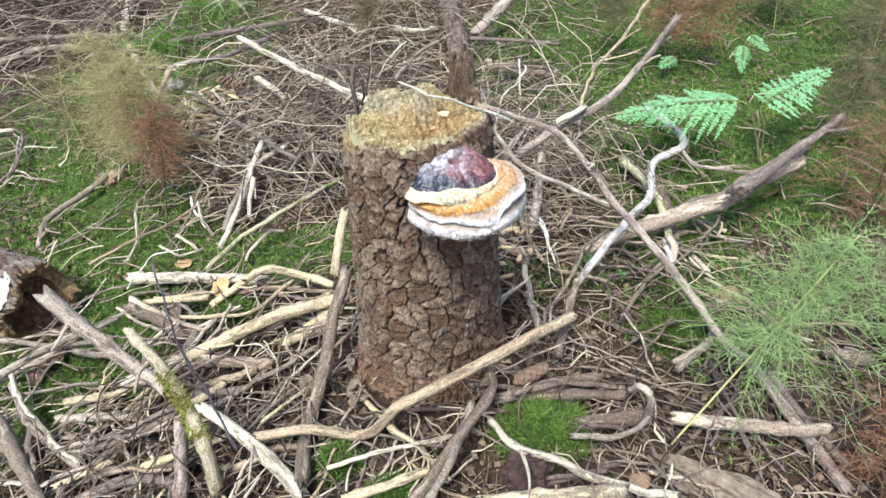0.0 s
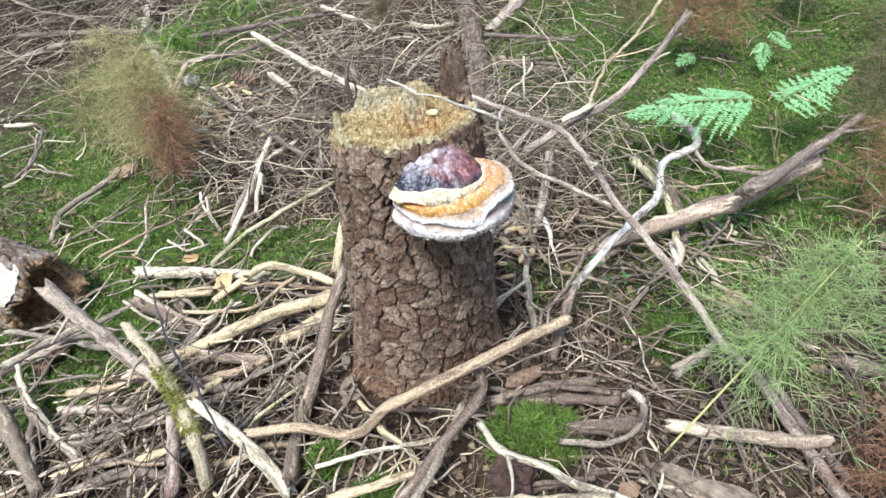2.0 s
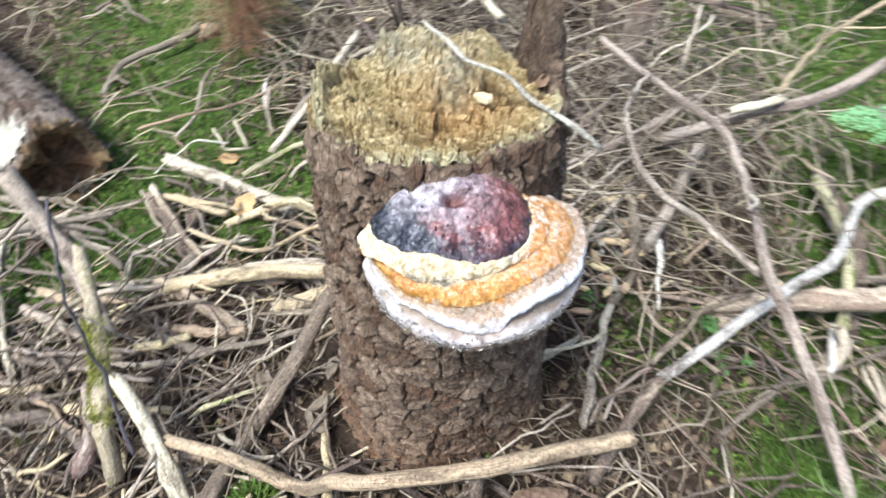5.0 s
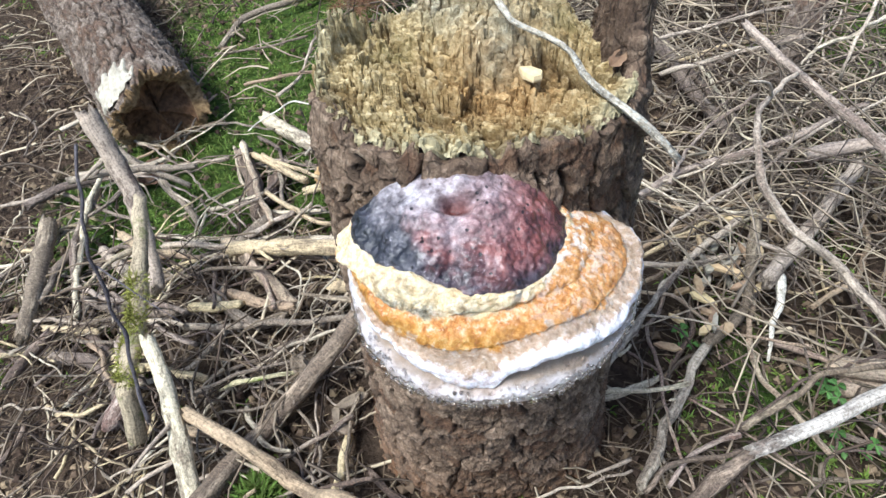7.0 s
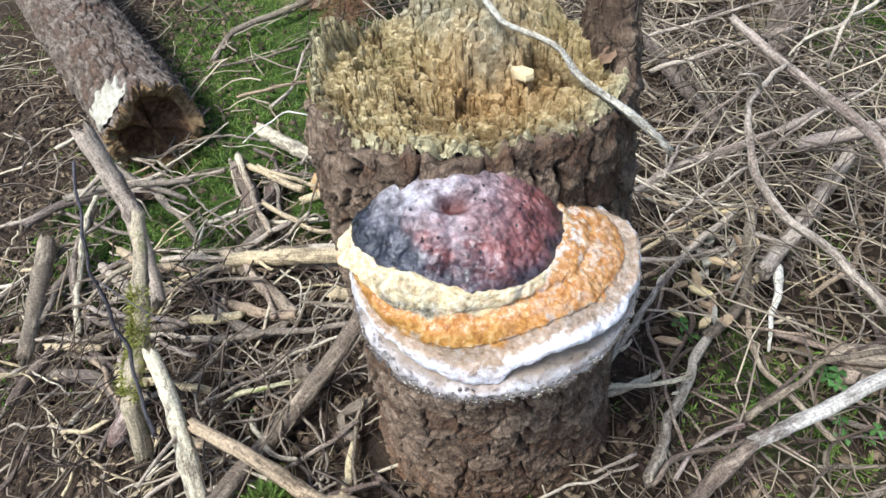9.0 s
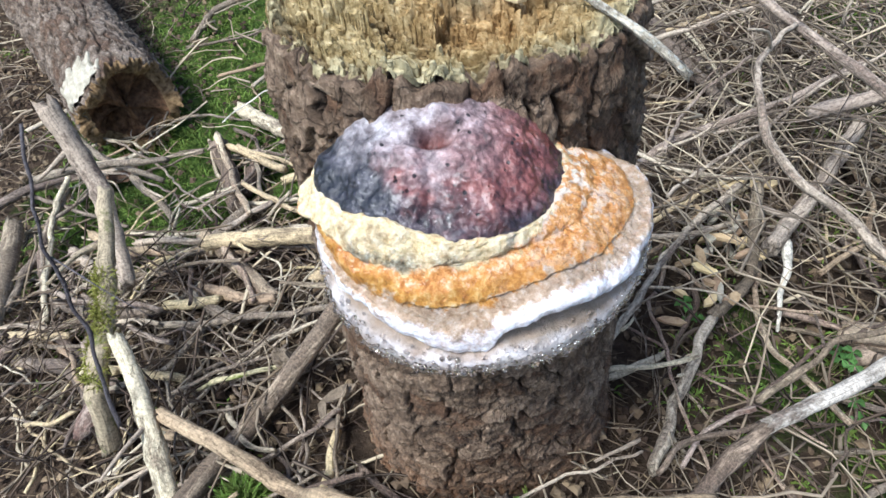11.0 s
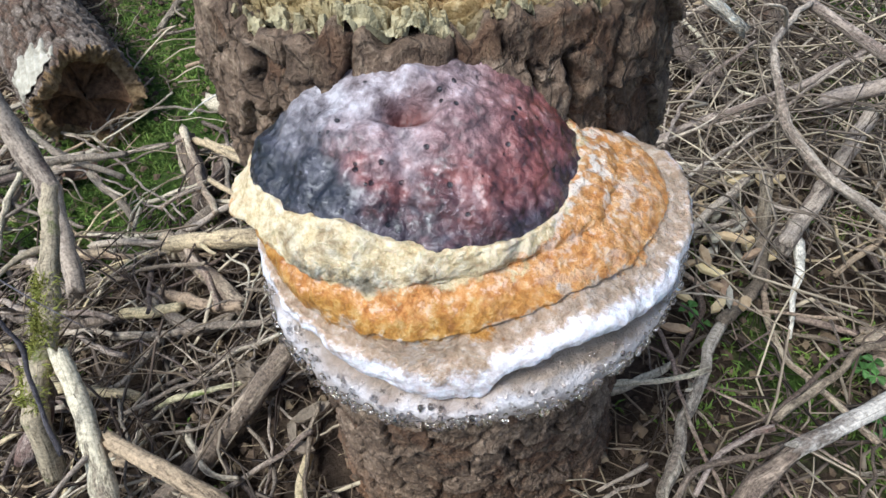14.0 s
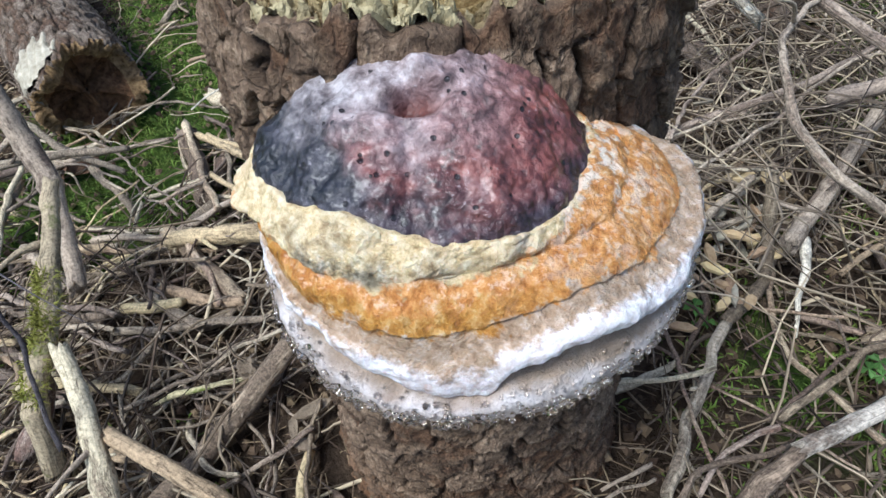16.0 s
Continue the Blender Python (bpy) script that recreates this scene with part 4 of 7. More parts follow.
    dome = [(np.stack([*between(peak, crust, p)[:2], peak[2] - (peak[2] - crust[2]) * p ** 2.5]), p) for p in (0.02, 0.18, 0.36, 0.54, 0.70, 0.83, 0.93, 0.985)]
    dome += [(off(crust, 0.0008, -0.0012), 1.0), (off(crust, -0.001, -0.0045), 1.02)]
    under = 0.0004 * keep * (0.2 + around(6, 15.0)) + 0.0105 * left
    edge = 0.9 + 0.9 * around(7, 16.0)
    ledge = soft(deg, 25, 45) * (1 - soft(deg, 75, 88))
    margin = [(off(crust, -0.006, -0.004), 0.0), (off(crust, 0.0012, 0.0002), 0.05), (off(between(crust, cream, 0.35), 0.0012, 0.0026 * (0.3 + 0.7 * keep) - 0.004 * soft(deg, 140, 175)), 0.30), (off(between(crust, cream, 0.75), 0.0014, 0.0020 * (0.4 + 0.6 * keep) - 0.002 * soft(deg, 150, 180)), 0.70), (off(cream, 0, 0.0012 * keep), 1.0),
              (off(cream, -under, -0.0006 + 0.0016 * keep * (1 - left) - 0.005 * left), 1.06), (off(between(cream, amber, 0.35), -0.6 * under, 0.0006 + 0.0014 * (1 - left)), 1.30), (off(between(cream, amber, 0.7), 0.0006, 0.0024), 1.70), (off(amber, 0.0010, 0.0012), 2.0),
              (off(amber, 0.0010 - 0.0006 * edge, 0.0004 - 0.0006 * edge), 2.07), (off(between(amber, lip, 0.45), 0.0, 0.0014), 2.40), (off(between(amber, lip, 0.82), 0.0014, 0.0032), 2.75), (off(lip, 0.0014, 0.0008), 2.95),
              (off(lip, -0.0012, -0.0036), 3.0), (off(lip, -0.013, -0.0030), 3.05)]
    pores = [(off(lip, -0.012, -0.0028), 0.0), (off(between(lip, foot, 0.30), -0.0045 - 0.004 * ledge, -0.001), 0.22), (off(between(lip, foot, 0.65), 0.0008, 0.0006), 0.48), (foot, 0.66), (off(foot, -0.0028, -0.0034), 0.76),
             (off(foot, -0.018, -0.0075), 0.86), (off(foot, -0.046, -0.0060), 0.95), (off(foot, -0.072, -0.004), 1.0)]

    def surface(name, rows, sub, material, label, dents, attr):
        a = np.array([np.vstack([r, np.full(cols, zone)]) for r, zone in rows])
        out = []
        for i in range(len(a) - 1):
            p0, p1, p2, p3 = a[max(i - 1, 0)], a[i], a[i + 1], a[min(i + 2, len(a) - 1)]
            for j in range(sub):
                t = j / sub
                out.append(0.5 * (2 * p1 + (p2 - p0) * t + (2 * p0 - 5 * p1 + 4 * p2 - p3) * t * t + (3 * p1 - p0 - 3 * p2 + p3) * t ** 3))
        out.append(a[-1])
        a = np.array(out)
        u, w, zz, zone = a[:, 0], a[:, 1], a[:, 2], a[:, 3]
        m = len(a)
        v = np.stack([cx + ux * u + vx * w, cy + uy * u + vy * w, zz], -1)
        # lumpy relief along the rough normal: out and up
        nrm = np.cross(np.gradient(v, axis=1), np.gradient(v, axis=0))
        nrm /= np.linalg.norm(nrm, axis=-1, keepdims=True) + 1e-12
        mid = np.array([cx, cy, 0.485])
        nrm *= np.sign(((v - mid) * nrm).sum(-1).mean()) or 1.0
        amp = np.array([dents(q) for q in v.reshape(-1, 3)]).reshape(v.shape[:2])
        v = v + nrm * amp[..., None]
        bare = np.exp(-((((v[..., 0] - hx) * ux + (v[..., 1] - hy) * uy) / 0.0095) ** 2 + (((v[..., 0] - hx) * vx + (v[..., 1] - hy) * vy) / 0.0055) ** 2) ** 2)
        extra = {"bare": bare.ravel(), "rho": zone.ravel(), "side": np.clip(0.5 + (u / 0.2), 0, 1).ravel(), "zone": zone.ravel()}
        part(name, v.reshape(-1, 3), grid_faces(m, cols, True), material, thing, label, attrs={k: extra[k] for k in attr})
        return v, nrm

    hx, hy = 0.0405, -0.1185

    def cap_dents(q):
        p = Vector(q)
        big = noise.noise(p * 34) * 0.0028 + noise.noise(p * 85 + Vector((3, 1, 2))) * 0.0020 + noise.noise(p * 170) * 0.0013 + noise.noise(p * 330) * 0.0007
        near = ((q[0] - hx) * ux + (q[1] - hy) * uy) / 0.0085, ((q[0] - hx) * vx + (q[1] - hy) * vy) / 0.0050
        hollow = -0.0075 * math.exp(-((near[0] + 0.5 * noise.noise(p * 90)) ** 2 * 0.7 + (near[1] + 0.6 * noise.noise(p * 110)) ** 2) ** 2)
        knob = 0.0045 * math.exp(-((q[0] - hx + 0.005) / 0.008) ** 2 - ((q[1] - hy - 0.010) / 0.005) ** 2)
        crease = -0.0022 * math.exp(-(((q[0] - 0.052) * 0.8 + (q[1] + 0.140) * 0.6) / 0.004) ** 2) * math.exp(-((q[2] - 0.535) / 0.018) ** 2)
        return big + hollow + knob + crease

    def margin_dents(q):
        p = Vector(q)
        return noise.noise(p * 60) * 0.0012 + noise.noise(p * 140) * 0.0009 + noise.noise(p * 300) * 0.0006 + noise.noise(p * 600) * 0.0004

    surface("crust", dome, 14, CAP, "lumpy dark red and slate crust with greyish bloom", cap_dents, ("rho", "side", "bare"))
    surface("margin", margin, 10, BAND, "cream, orange and white growing margin", margin_dents, ("zone", "side"))
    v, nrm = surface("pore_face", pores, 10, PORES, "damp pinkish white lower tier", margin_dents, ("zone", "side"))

    # clear drops on the lowest tier
    rng = random.Random(5)
    ico = bmesh.new()
    bmesh.ops.create_icosphere(ico, subdivisions=2, radius=1)
    iv = np.array([x.co[:] for x in ico.verts])
    jf = np.array([[x.index for x in f.verts] for f in ico.faces])
    ico.free()
    allv, allf = [], []
    m = v.shape[0]
    for i in range(820):
        r = int(rng.triangular(m * 0.16, m * 0.53, m * 0.42))
        c = int(cols * rng.uniform(0.0, 0.5) ** 1.15)
        size = rng.choice((0.0005, 0.0006, 0.0008, 0.0010, 0.0012))
        if r > m * 0.40 and rng.random() < 0.22:
            size = rng.uniform(0.0012, 0.0017)
        if i < 22:  # a few hang from the lower edge
            r, size = int(m * rng.uniform(0.56, 0.60)), rng.uniform(0.0012, 0.0019)
        q = v[r, c] + nrm[r, c] * size * 1.1 + np.array([0, 0, -0.3 * size])
        allf.append(jf + len(allv) * len(iv))
        allv.append(q + iv * size * np.array([1, 1, rng.uniform(0.9, 1.2)]))
    drops = part("dew", np.concatenate(allv), np.concatenate(allf), DROP, thing, "clear watery drops")
    tagged(drops, kind="stuff")
    return thing


build_fungus()


# ---------------------------------------------------------------- the hollow log
def build_log():
    end, way, R, L = Vector((-0.962, 0.232, -0.080)), Vector((-0.930, 0.3667, 0.0)).normalized(), 0.099, 1.7
    side = Vector((way.y, -way.x, 0))
    thing = empty_thing("fallen_log", end, "fallen grey-barked log with a rotten hollow red-brown end", "log")
    cols, rows = 300, 360
    th = np.linspace(0, 2 * math.pi, cols, endpoint=False)
    TH, T = np.meshgrid(th, np.linspace(0, 1, rows))
    ragged = 0.022 * np.sin(TH * 2 + 0.5) + 0.014 * np.sin(TH * 5) + 0.009 * np.sin(TH * 13 + 1) + 0.006 * np.sin(TH * 29) + 0.004 * np.sin(TH * 61 + 2)
    S = ragged * (1 - T) + L * T
    h, mask, tone = bark_relief(TH, S, 30, 0.034, 11)
    RR = R * (1 + 0.03 * np.sin(TH * 2) + 0.02 * np.sin(S * 9 + TH)) + h - 0.004
    E, D, W = np.array(end), np.array(way), np.array(side)
    v = (E + S[..., None] * D + (RR * np.cos(TH))[..., None] * W + (RR * np.sin(TH))[..., None] * np.array([0, 0, 1.0])).reshape(-1, 3)
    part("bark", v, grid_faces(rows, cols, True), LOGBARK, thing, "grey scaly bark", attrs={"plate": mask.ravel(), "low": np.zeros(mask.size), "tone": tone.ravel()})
    # rim of bare wood and the hollow behind it
    rim, s0 = [], ragged[0]
    calm = 0.022 * np.sin(th * 2 + 0.5) + 0.014 * np.sin(th * 5)
    for r, s in ((0.0, 0.0), (-0.004, -0.003), (-0.016, 0.001), (-0.028, 0.006), (-0.033, 0.016), (-0.045, 0.026), (-0.07, 0.030), (-0.098, 0.027)):
        rough = np.array([noise.fractal(Vector((math.cos(a) * 2.2, math.sin(a) * 2.2, s * 40)), 0.8, 2.0, 4) for a in th])
        base_r = RR[0] if r > -0.01 else np.full(cols, RR[0].mean())
        q = np.maximum(base_r + r * (1 + 0.22 * rough * (r > -0.06)), 0.001)
        ss = (s0 if r > -0.01 else calm) * (1 - min(1, s * 5)) + s + 0.012 * np.roll(rough, 40) * (s > 0.005)
        rim.append(E + ss[:, None] * D + (q * np.cos(th))[:, None] * W + (q * np.sin(th))[:, None] * np.array([0, 0, 1.0]))
    part("rim", np.concatenate(rim[:4]), grid_faces(4, cols, True), RIMWOOD, thing, "broken ochre fibrous rim")
    part("hollow", np.concatenate(rim[3:]), grid_faces(5, cols, True), ROT, thing, "crumbly red-brown rotten hollow")
    # patch where the bark has come off beside the end
    n = 40
    a = np.linspace(radians(82), radians(172), n)
    A, Q = np.meshgrid(a, np.linspace(-0.004, 0.11, n))
    keep = R * 1.062 + 0.002 * np.sin(A * 31 + Q * 90) - 0.025 * soft(np.hypot((A - radians(127)) / 0.70, (Q - 0.03) / 0.075) + 0.15 * np.sin(A * 17 + Q * 120), 0.7, 1.0)
    pv = E + (Q + 0.015 * np.sin(A * 5))[..., None] * D + (keep * np.cos(A))[..., None] * W + (keep * np.sin(A))[..., None] * np.array([0, 0, 1.0])
    part("bare_patch", pv.reshape(-1, 3), grid_faces(n, n), BAREWOOD, thing, "pale bare wood where bark peeled off")


build_log()


def build_dead_stem(name, points, r0, r1, label, material, plates=14):
    """A bark-covered dead stem, lying or standing."""
    path = spline(points, 0.012)
    cols, n = 72, len(path)
    th = np.linspace(0, 2 * math.pi, cols, endpoint=False)
    TH, T = np.meshgrid(th, np.linspace(0, 1, n))
    length = T * sum((b - a).length for a, b in zip(path, path[1:]))
    h, mask, tone = bark_relief(TH, length, plates, 0.03, 21)
    v = np.zeros((n, cols, 3))
    for i, q in enumerate(path):
        d = (path[min(i + 1, n - 1)] - path[max(i - 1, 0)]).normalized()
        s = d.cross(Vector((0.3, 0.2, 0.9))).normalized()
        w = s.cross(d)
        r = (r0 + (r1 - r0) * i / (n - 1)) * (1 + 0.08 * np.sin(th * 3 + i * 0.2)) + h[i] - 0.003
        v[i] = np.array(q) + (r * np.cos(th))[:, None] * np.array(s) + (r * np.sin(th))[:, None] * np.array(w)
    caps = np.array([path[0], path[-1]])
    f = grid_faces(n, cols, True).tolist()
    k = n * cols
    f += [(j, k, (j + 1) % cols) for j in range(cols)] + [((n - 1) * cols + j, (n - 1) * cols + (j + 1) % cols, k + 1) for j in range(cols)]
    base = np.array(points[0])
    ob = link_mesh(name, np.concatenate([v.reshape(-1, 3), caps]) - base, f, material, attrs={"plate": np.append(mask.ravel(), [1, 1]), "low": np.zeros(k + 2), "tone": np.append(tone.ravel(), [0.5, 0.5])})
    ob.location = points[0]
    return tagged(ob, label, "log")


build_dead_stem("dead_stem", [(0.10, 0.95, -0.06), (0.095, 1.30, -0.03), (0.06, 1.75, -0.03), (0.0, 2.4, -0.04)], 0.034, 0.040, "grey-brown bark-covered stem lying behind the stump", LOGBARK)

# ---------------------------------------------------------------- sticks placed one by one
stick("branch", PALE, 0.0190, 0.0129, [(-0.744, 0.021, 0.166), (-0.652, -0.018, 0.073), (-0.502, -0.113, 0.036)])
stick("branch", MOSSY, 0.0106, 0.0143, [(-0.573, -0.037, 0.129), (-0.484, -0.125, 0.11), (-0.438, -0.178, 0.091), (-0.395, -0.239, 0.079), (-0.379, -0.282, -0.019)])
stick("branch", PALE, 0.0108, 0.0145, [(-0.407, -0.185, 0.095), (-0.32, -0.235, 0.066), (-0.274, -0.268, 0.045), (-0.223, -0.309, 0.012)])
stick("branch", RED, 0.0119, 0.0148, [(-0.44, -0.205, 0.08), (-0.452, -0.231, -0.004), (-0.451, -0.288, -0.046)])
stick("twig", DARK, 0.0019, 0.0026, [(-0.427, -0.129, 0.373), (-0.406, -0.173, 0.288), (-0.385, -0.196, 0.213), (-0.328, -0.264, 0.074)])
stick("branch", BROWN, 0.0128, 0.0151, [(-0.18, 0.118, 0.133), (-0.201, 0.022, 0.093), (-0.215, -0.083, 0.05), (-0.234, -0.179, 0.01), (-0.218, -0.301, 0.049)])
stick("splinter", TAN, 0.0110, 0.0135, [(-0.219, 0.381, 0.075), (-0.23, 0.326, 0.042), (-0.243, 0.254, -0.019)])
stick("branch", TAN, 0.0094, 0.0114, [(-0.306, -0.225, 0.061), (-0.222, -0.223, 0.072), (-0.123, -0.216, 0.047), (-0.064, -0.214, 0.121), (0.003, -0.203, 0.157), (0.097, -0.159, 0.182), (0.25, -0.06, 0.171)])
stick("branch", GREYLT, 0.0063, 0.0110, [(0.062, 0.565, 0.278), (0.183, 0.482, 0.268), (0.256, 0.442, 0.258), (0.298, 0.41, 0.245), (0.346, 0.276, 0.232), (0.373, 0.197, 0.218), (0.427, 0.126, 0.182), (0.48, 0.039, 0.146), (0.54, -0.069, 0.099), (0.576, -0.128, 0.092), (0.623, -0.265, 0.071), (0.653, -0.335, 0.053)])
stick("twig", LICHEN, 0.0017, 0.0028, [(-0.038, 0.027, 0.59), (-0.015, 0.014, 0.583), (0.002, 0.002, 0.576), (0.036, 0.012, 0.568), (0.081, -0.016, 0.566), (0.13, -0.025, 0.55)])
stick("branch", GREYLT, 0.0034, 0.0066, [(0.153, 0.495, 0.274), (0.134, 0.4, 0.287), (0.149, 0.317, 0.294), (0.174, 0.28, 0.273), (0.217, 0.248, 0.262), (0.273, 0.249, 0.235), (0.362, 0.205, 0.216)])
stick("branch", WHITE, 0.0137, 0.0084, [(0.667, 1.02, -0.022), (0.697, 0.907, 0.001), (0.705, 0.764, 0.024), (0.678, 0.697, 0.035), (0.572, 0.59, 0.056), (0.51, 0.402, 0.093), (0.417, 0.258, 0.126), (0.334, 0.13, 0.152), (0.273, 0.045, 0.149)])
stick("branch", BROWN, 0.0084, 0.0100, [(0.273, 0.045, 0.149), (0.251, 0.001, 0.128), (0.224, -0.097, 0.107)])
stick("log", OLDLOG, 0.0164, 0.0299, [(0.349, 0.297, 0.008), (0.459, 0.315, 0.056), (0.575, 0.352, 0.071), (0.677, 0.386, 0.078), (0.799, 0.474, 0.083), (0.927, 0.547, 0.094)])
stick("branch", GREY, 0.0183, 0.0099, [(0.677, 0.335, 0.144), (0.835, 0.456, 0.155), (0.918, 0.51, 0.175), (1.002, 0.559, 0.207)])
stick("branch", GREYLT, 0.0123, 0.0087, [(0.21, 0.533, 0.132), (0.323, 0.574, 0.194), (0.406, 0.583, 0.238), (0.491, 0.609, 0.32), (0.561, 0.614, 0.443)])
stick("branch", PALE, 0.0071, 0.0080, [(0.294, 0.533, 0.217), (0.366, 0.572, 0.237)])
stick("twig", TAN, 0.0047, 0.0062, [(0.376, 0.678, 0.179), (0.436, 0.838, 0.195), (0.544, 0.989, 0.229), (0.703, 1.299, 0.239)])
stick("branch", GREYLT, 0.0126, 0.0127, [(0.285, 0.647, 0.05), (0.265, 0.535, 0.033), (0.231, 0.347, 0.054)])
stick("branch", BROWN, 0.0090, 0.0074, [(0.185, 0.415, 0.088), (0.206, 0.372, 0.037), (0.221, 0.315, 0.019), (0.197, 0.218, 0.038)])
stick("branch", GREYLT, 0.0074, 0.0068, [(0.197, 0.218, 0.038), (0.194, 0.132, 0.057), (0.193, 0.063, 0.072), (0.199, -0.023, 0.091)])
stick("splinter", WHITE, 0.0072, 0.0022, [(0.244, 0.372, 0.049), (0.262, 0.32, 0.03), (0.28, 0.267, 0.001)])
stick("branch", PALE, 0.0110, 0.0115, [(-0.704, 1.377, 0.091), (-0.558, 1.208, 0.101), (-0.375, 1.008, 0.115), (-0.168, 0.794, 0.134)])
stick("branch", PALE, 0.0143, 0.0118, [(-0.659, 1.325, -0.036), (-0.601, 1.275, -0.052), (-0.555, 1.262, -0.089)])
stick("twig", PALE, 0.0086, 0.0063, [(-0.633, 1.264, -0.054), (-0.648, 1.216, -0.095), (-0.648, 1.142, -0.125)])
stick("branch", GREY, 0.0088, 0.0087, [(-0.875, 1.236, -0.041), (-0.699, 1.041, -0.029), (-0.528, 0.856, -0.015), (-0.414, 0.773, -0.035)])
stick("branch", GREYLT, 0.0141, 0.0114, [(-1.075, 1.296, -0.165), (-1.035, 1.324, -0.122), (-1.041, 1.522, -0.083), (-0.922, 1.66, -0.115)])
stick("branch", PALE, 0.0234, 0.0190, [(-1.551, 2.443, -0.119), (-1.465, 2.081, -0.173), (-1.294, 1.771, -0.171), (-1.183, 1.588, -0.173), (-1.045, 1.352, -0.173)])
stick("branch", GREY, 0.0149, 0.0147, [(-2.079, 2.068, -0.186), (-1.721, 2.051, -0.17), (-1.419, 1.975, -0.139)])
stick("branch", GREY, 0.0186, 0.0133, [(-1.959, 1.829, -0.196), (-1.827, 1.911, -0.176), (-1.695, 1.935, -0.169), (-1.555, 1.905, -0.169)])
stick("branch", GREY, 0.0133, 0.0140, [(-1.552, 1.879, -0.189), (-1.388, 1.842, -0.157), (-1.295, 1.829, -0.151)])
stick("branch", MOSSTAN, 0.0066, 0.0069, [(-0.29, 0.691, -0.041), (-0.418, 0.525, -0.033), (-0.509, 0.443, -0.047), (-0.595, 0.363, -0.091)])
stick("branch", GREY, 0.0100, 0.0100, [(-0.571, 0.798, -0.057), (-0.57, 0.706, -0.065), (-0.588, 0.622, -0.084), (-0.603, 0.556, -0.123)])
stick("branch", GREY, 0.0085, 0.0070, [(-0.55, 0.748, -0.045), (-0.554, 0.674, -0.083), (-0.523, 0.565, -0.096)])
stick("branch", GREY, 0.0087, 0.0114, [(-1.161, 0.563, -0.18), (-1.18, 0.672, -0.162), (-1.106, 0.786, -0.147), (-1.081, 0.896, -0.155)])
stick("twig", GREY, 0.0056, 0.0061, [(-1.447, 0.881, -0.181), (-1.42, 0.979, -0.159), (-1.498, 1.171, -0.165)])
stick("branch", TAN, 0.0093, 0.0106, [(-0.537, 0.219, -0.072), (-0.468, 0.267, -0.046), (-0.407, 0.272, -0.007), (-0.324, 0.254, -0.012), (-0.24, 0.219, -0.013)])
stick("log", PALE, 0.0164, 0.0159, [(-0.811, 0.376, -0.127), (-0.593, 0.331, -0.089), (-0.426, 0.3, -0.073)])
stick("branch", TAN, 0.0076, 0.0086, [(-0.722, 0.259, -0.101), (-0.546, 0.234, -0.064)])
stick("branch", TAN, 0.0145, 0.0150, [(-0.537, 0.038, -0.047), (-0.405, 0.085, -0.005), (-0.322, 0.112, 0.008), (-0.213, 0.14, 0.024)])
stick("branch", PALE, 0.0106, 0.0091, [(-0.422, 0.124, -0.043), (-0.321, 0.153, -0.018), (-0.222, 0.173, -0.013)])
stick("branch", TAN, 0.0125, 0.0164, [(-0.324, 0.057, -0.026), (-0.216, 0.135, -0.006)])
stick("branch", TAN, 0.0065, 0.0080, [(-0.379, 0.101, -0.042), (-0.243, 0.222, -0.034)])
stick("branch", TAN, 0.0058, 0.0053, [(-0.518, 0.268, -0.083), (-0.398, 0.25, -0.053), (-0.242, 0.211, -0.032)])
stick("log", CUT, 0.0135, 0.0133, [(-0.575, 0.056, -0.076), (-0.445, 0.02, -0.038), (-0.338, -0.011, -0.013)])
stick("branch", BROWN, 0.0203, 0.0153, [(-0.762, 0.267, -0.117), (-0.65, 0.19, -0.097), (-0.569, 0.124, -0.079)])
stick("branch", BROWN, 0.0152, 0.0115, [(-0.66, 0.272, -0.114), (-0.594, 0.175, -0.097)])
stick("branch", GREY, 0.0121, 0.0097, [(-0.568, 0.028, -0.083), (-0.545, 0.134, -0.066)])
stick("branch", GREY, 0.0101, 0.0088, [(-0.311, 0.078, -0.036), (-0.19, 0.108, -0.017)])
stick("branch", TAN, 0.0050, 0.0048, [(-0.598, 0.181, -0.068), (-0.442, 0.16, -0.04), (-0.341, 0.253, -0.034)])
stick("branch", PALE, 0.0112, 0.0091, [(-0.795, -0.068, -0.11), (-0.683, -0.083, -0.081), (-0.603, -0.092, -0.075)])
stick("branch", TAN, 0.0100, 0.0080, [(-0.791, -0.023, -0.11), (-0.674, -0.036, -0.07), (-0.621, -0.012, -0.061)])
stick("branch", GREY, 0.0093, 0.0087, [(-0.736, -0.164, -0.099), (-0.587, -0.14, -0.061), (-0.519, -0.099, -0.048)])
stick("branch", GREY, 0.0078, 0.0059, [(-0.994, 0.112, -0.069), (-0.869, 0.102, -0.074), (-0.756, 0.125, -0.089)])
stick("branch", GREY, 0.0086, 0.0056, [(-0.912, -0.016, -0.037), (-0.819, 0.064, -0.026), (-0.705, 0.13, -0.012)])
stick("twig", PALE, 0.0044, 0.0044, [(-0.941, 0.018, -0.062), (-0.811, 0.11, -0.047)])
stick("branch", BROWN, 0.0185, 0.0127, [(-0.899, -0.087, -0.075), (-0.787, -0.2, -0.078), (-0.723, -0.268, -0.079)])
stick("branch", PALE, 0.0092, 0.0065, [(-0.947, 0.034, -0.123), (-0.839, -0.087, -0.096), (-0.767, -0.141, -0.094), (-0.687, -0.194, -0.091)])
stick("branch", GREY, 0.0075, 0.0070, [(-0.831, 0.11, -0.099), (-0.673, 0.069, -0.094)])
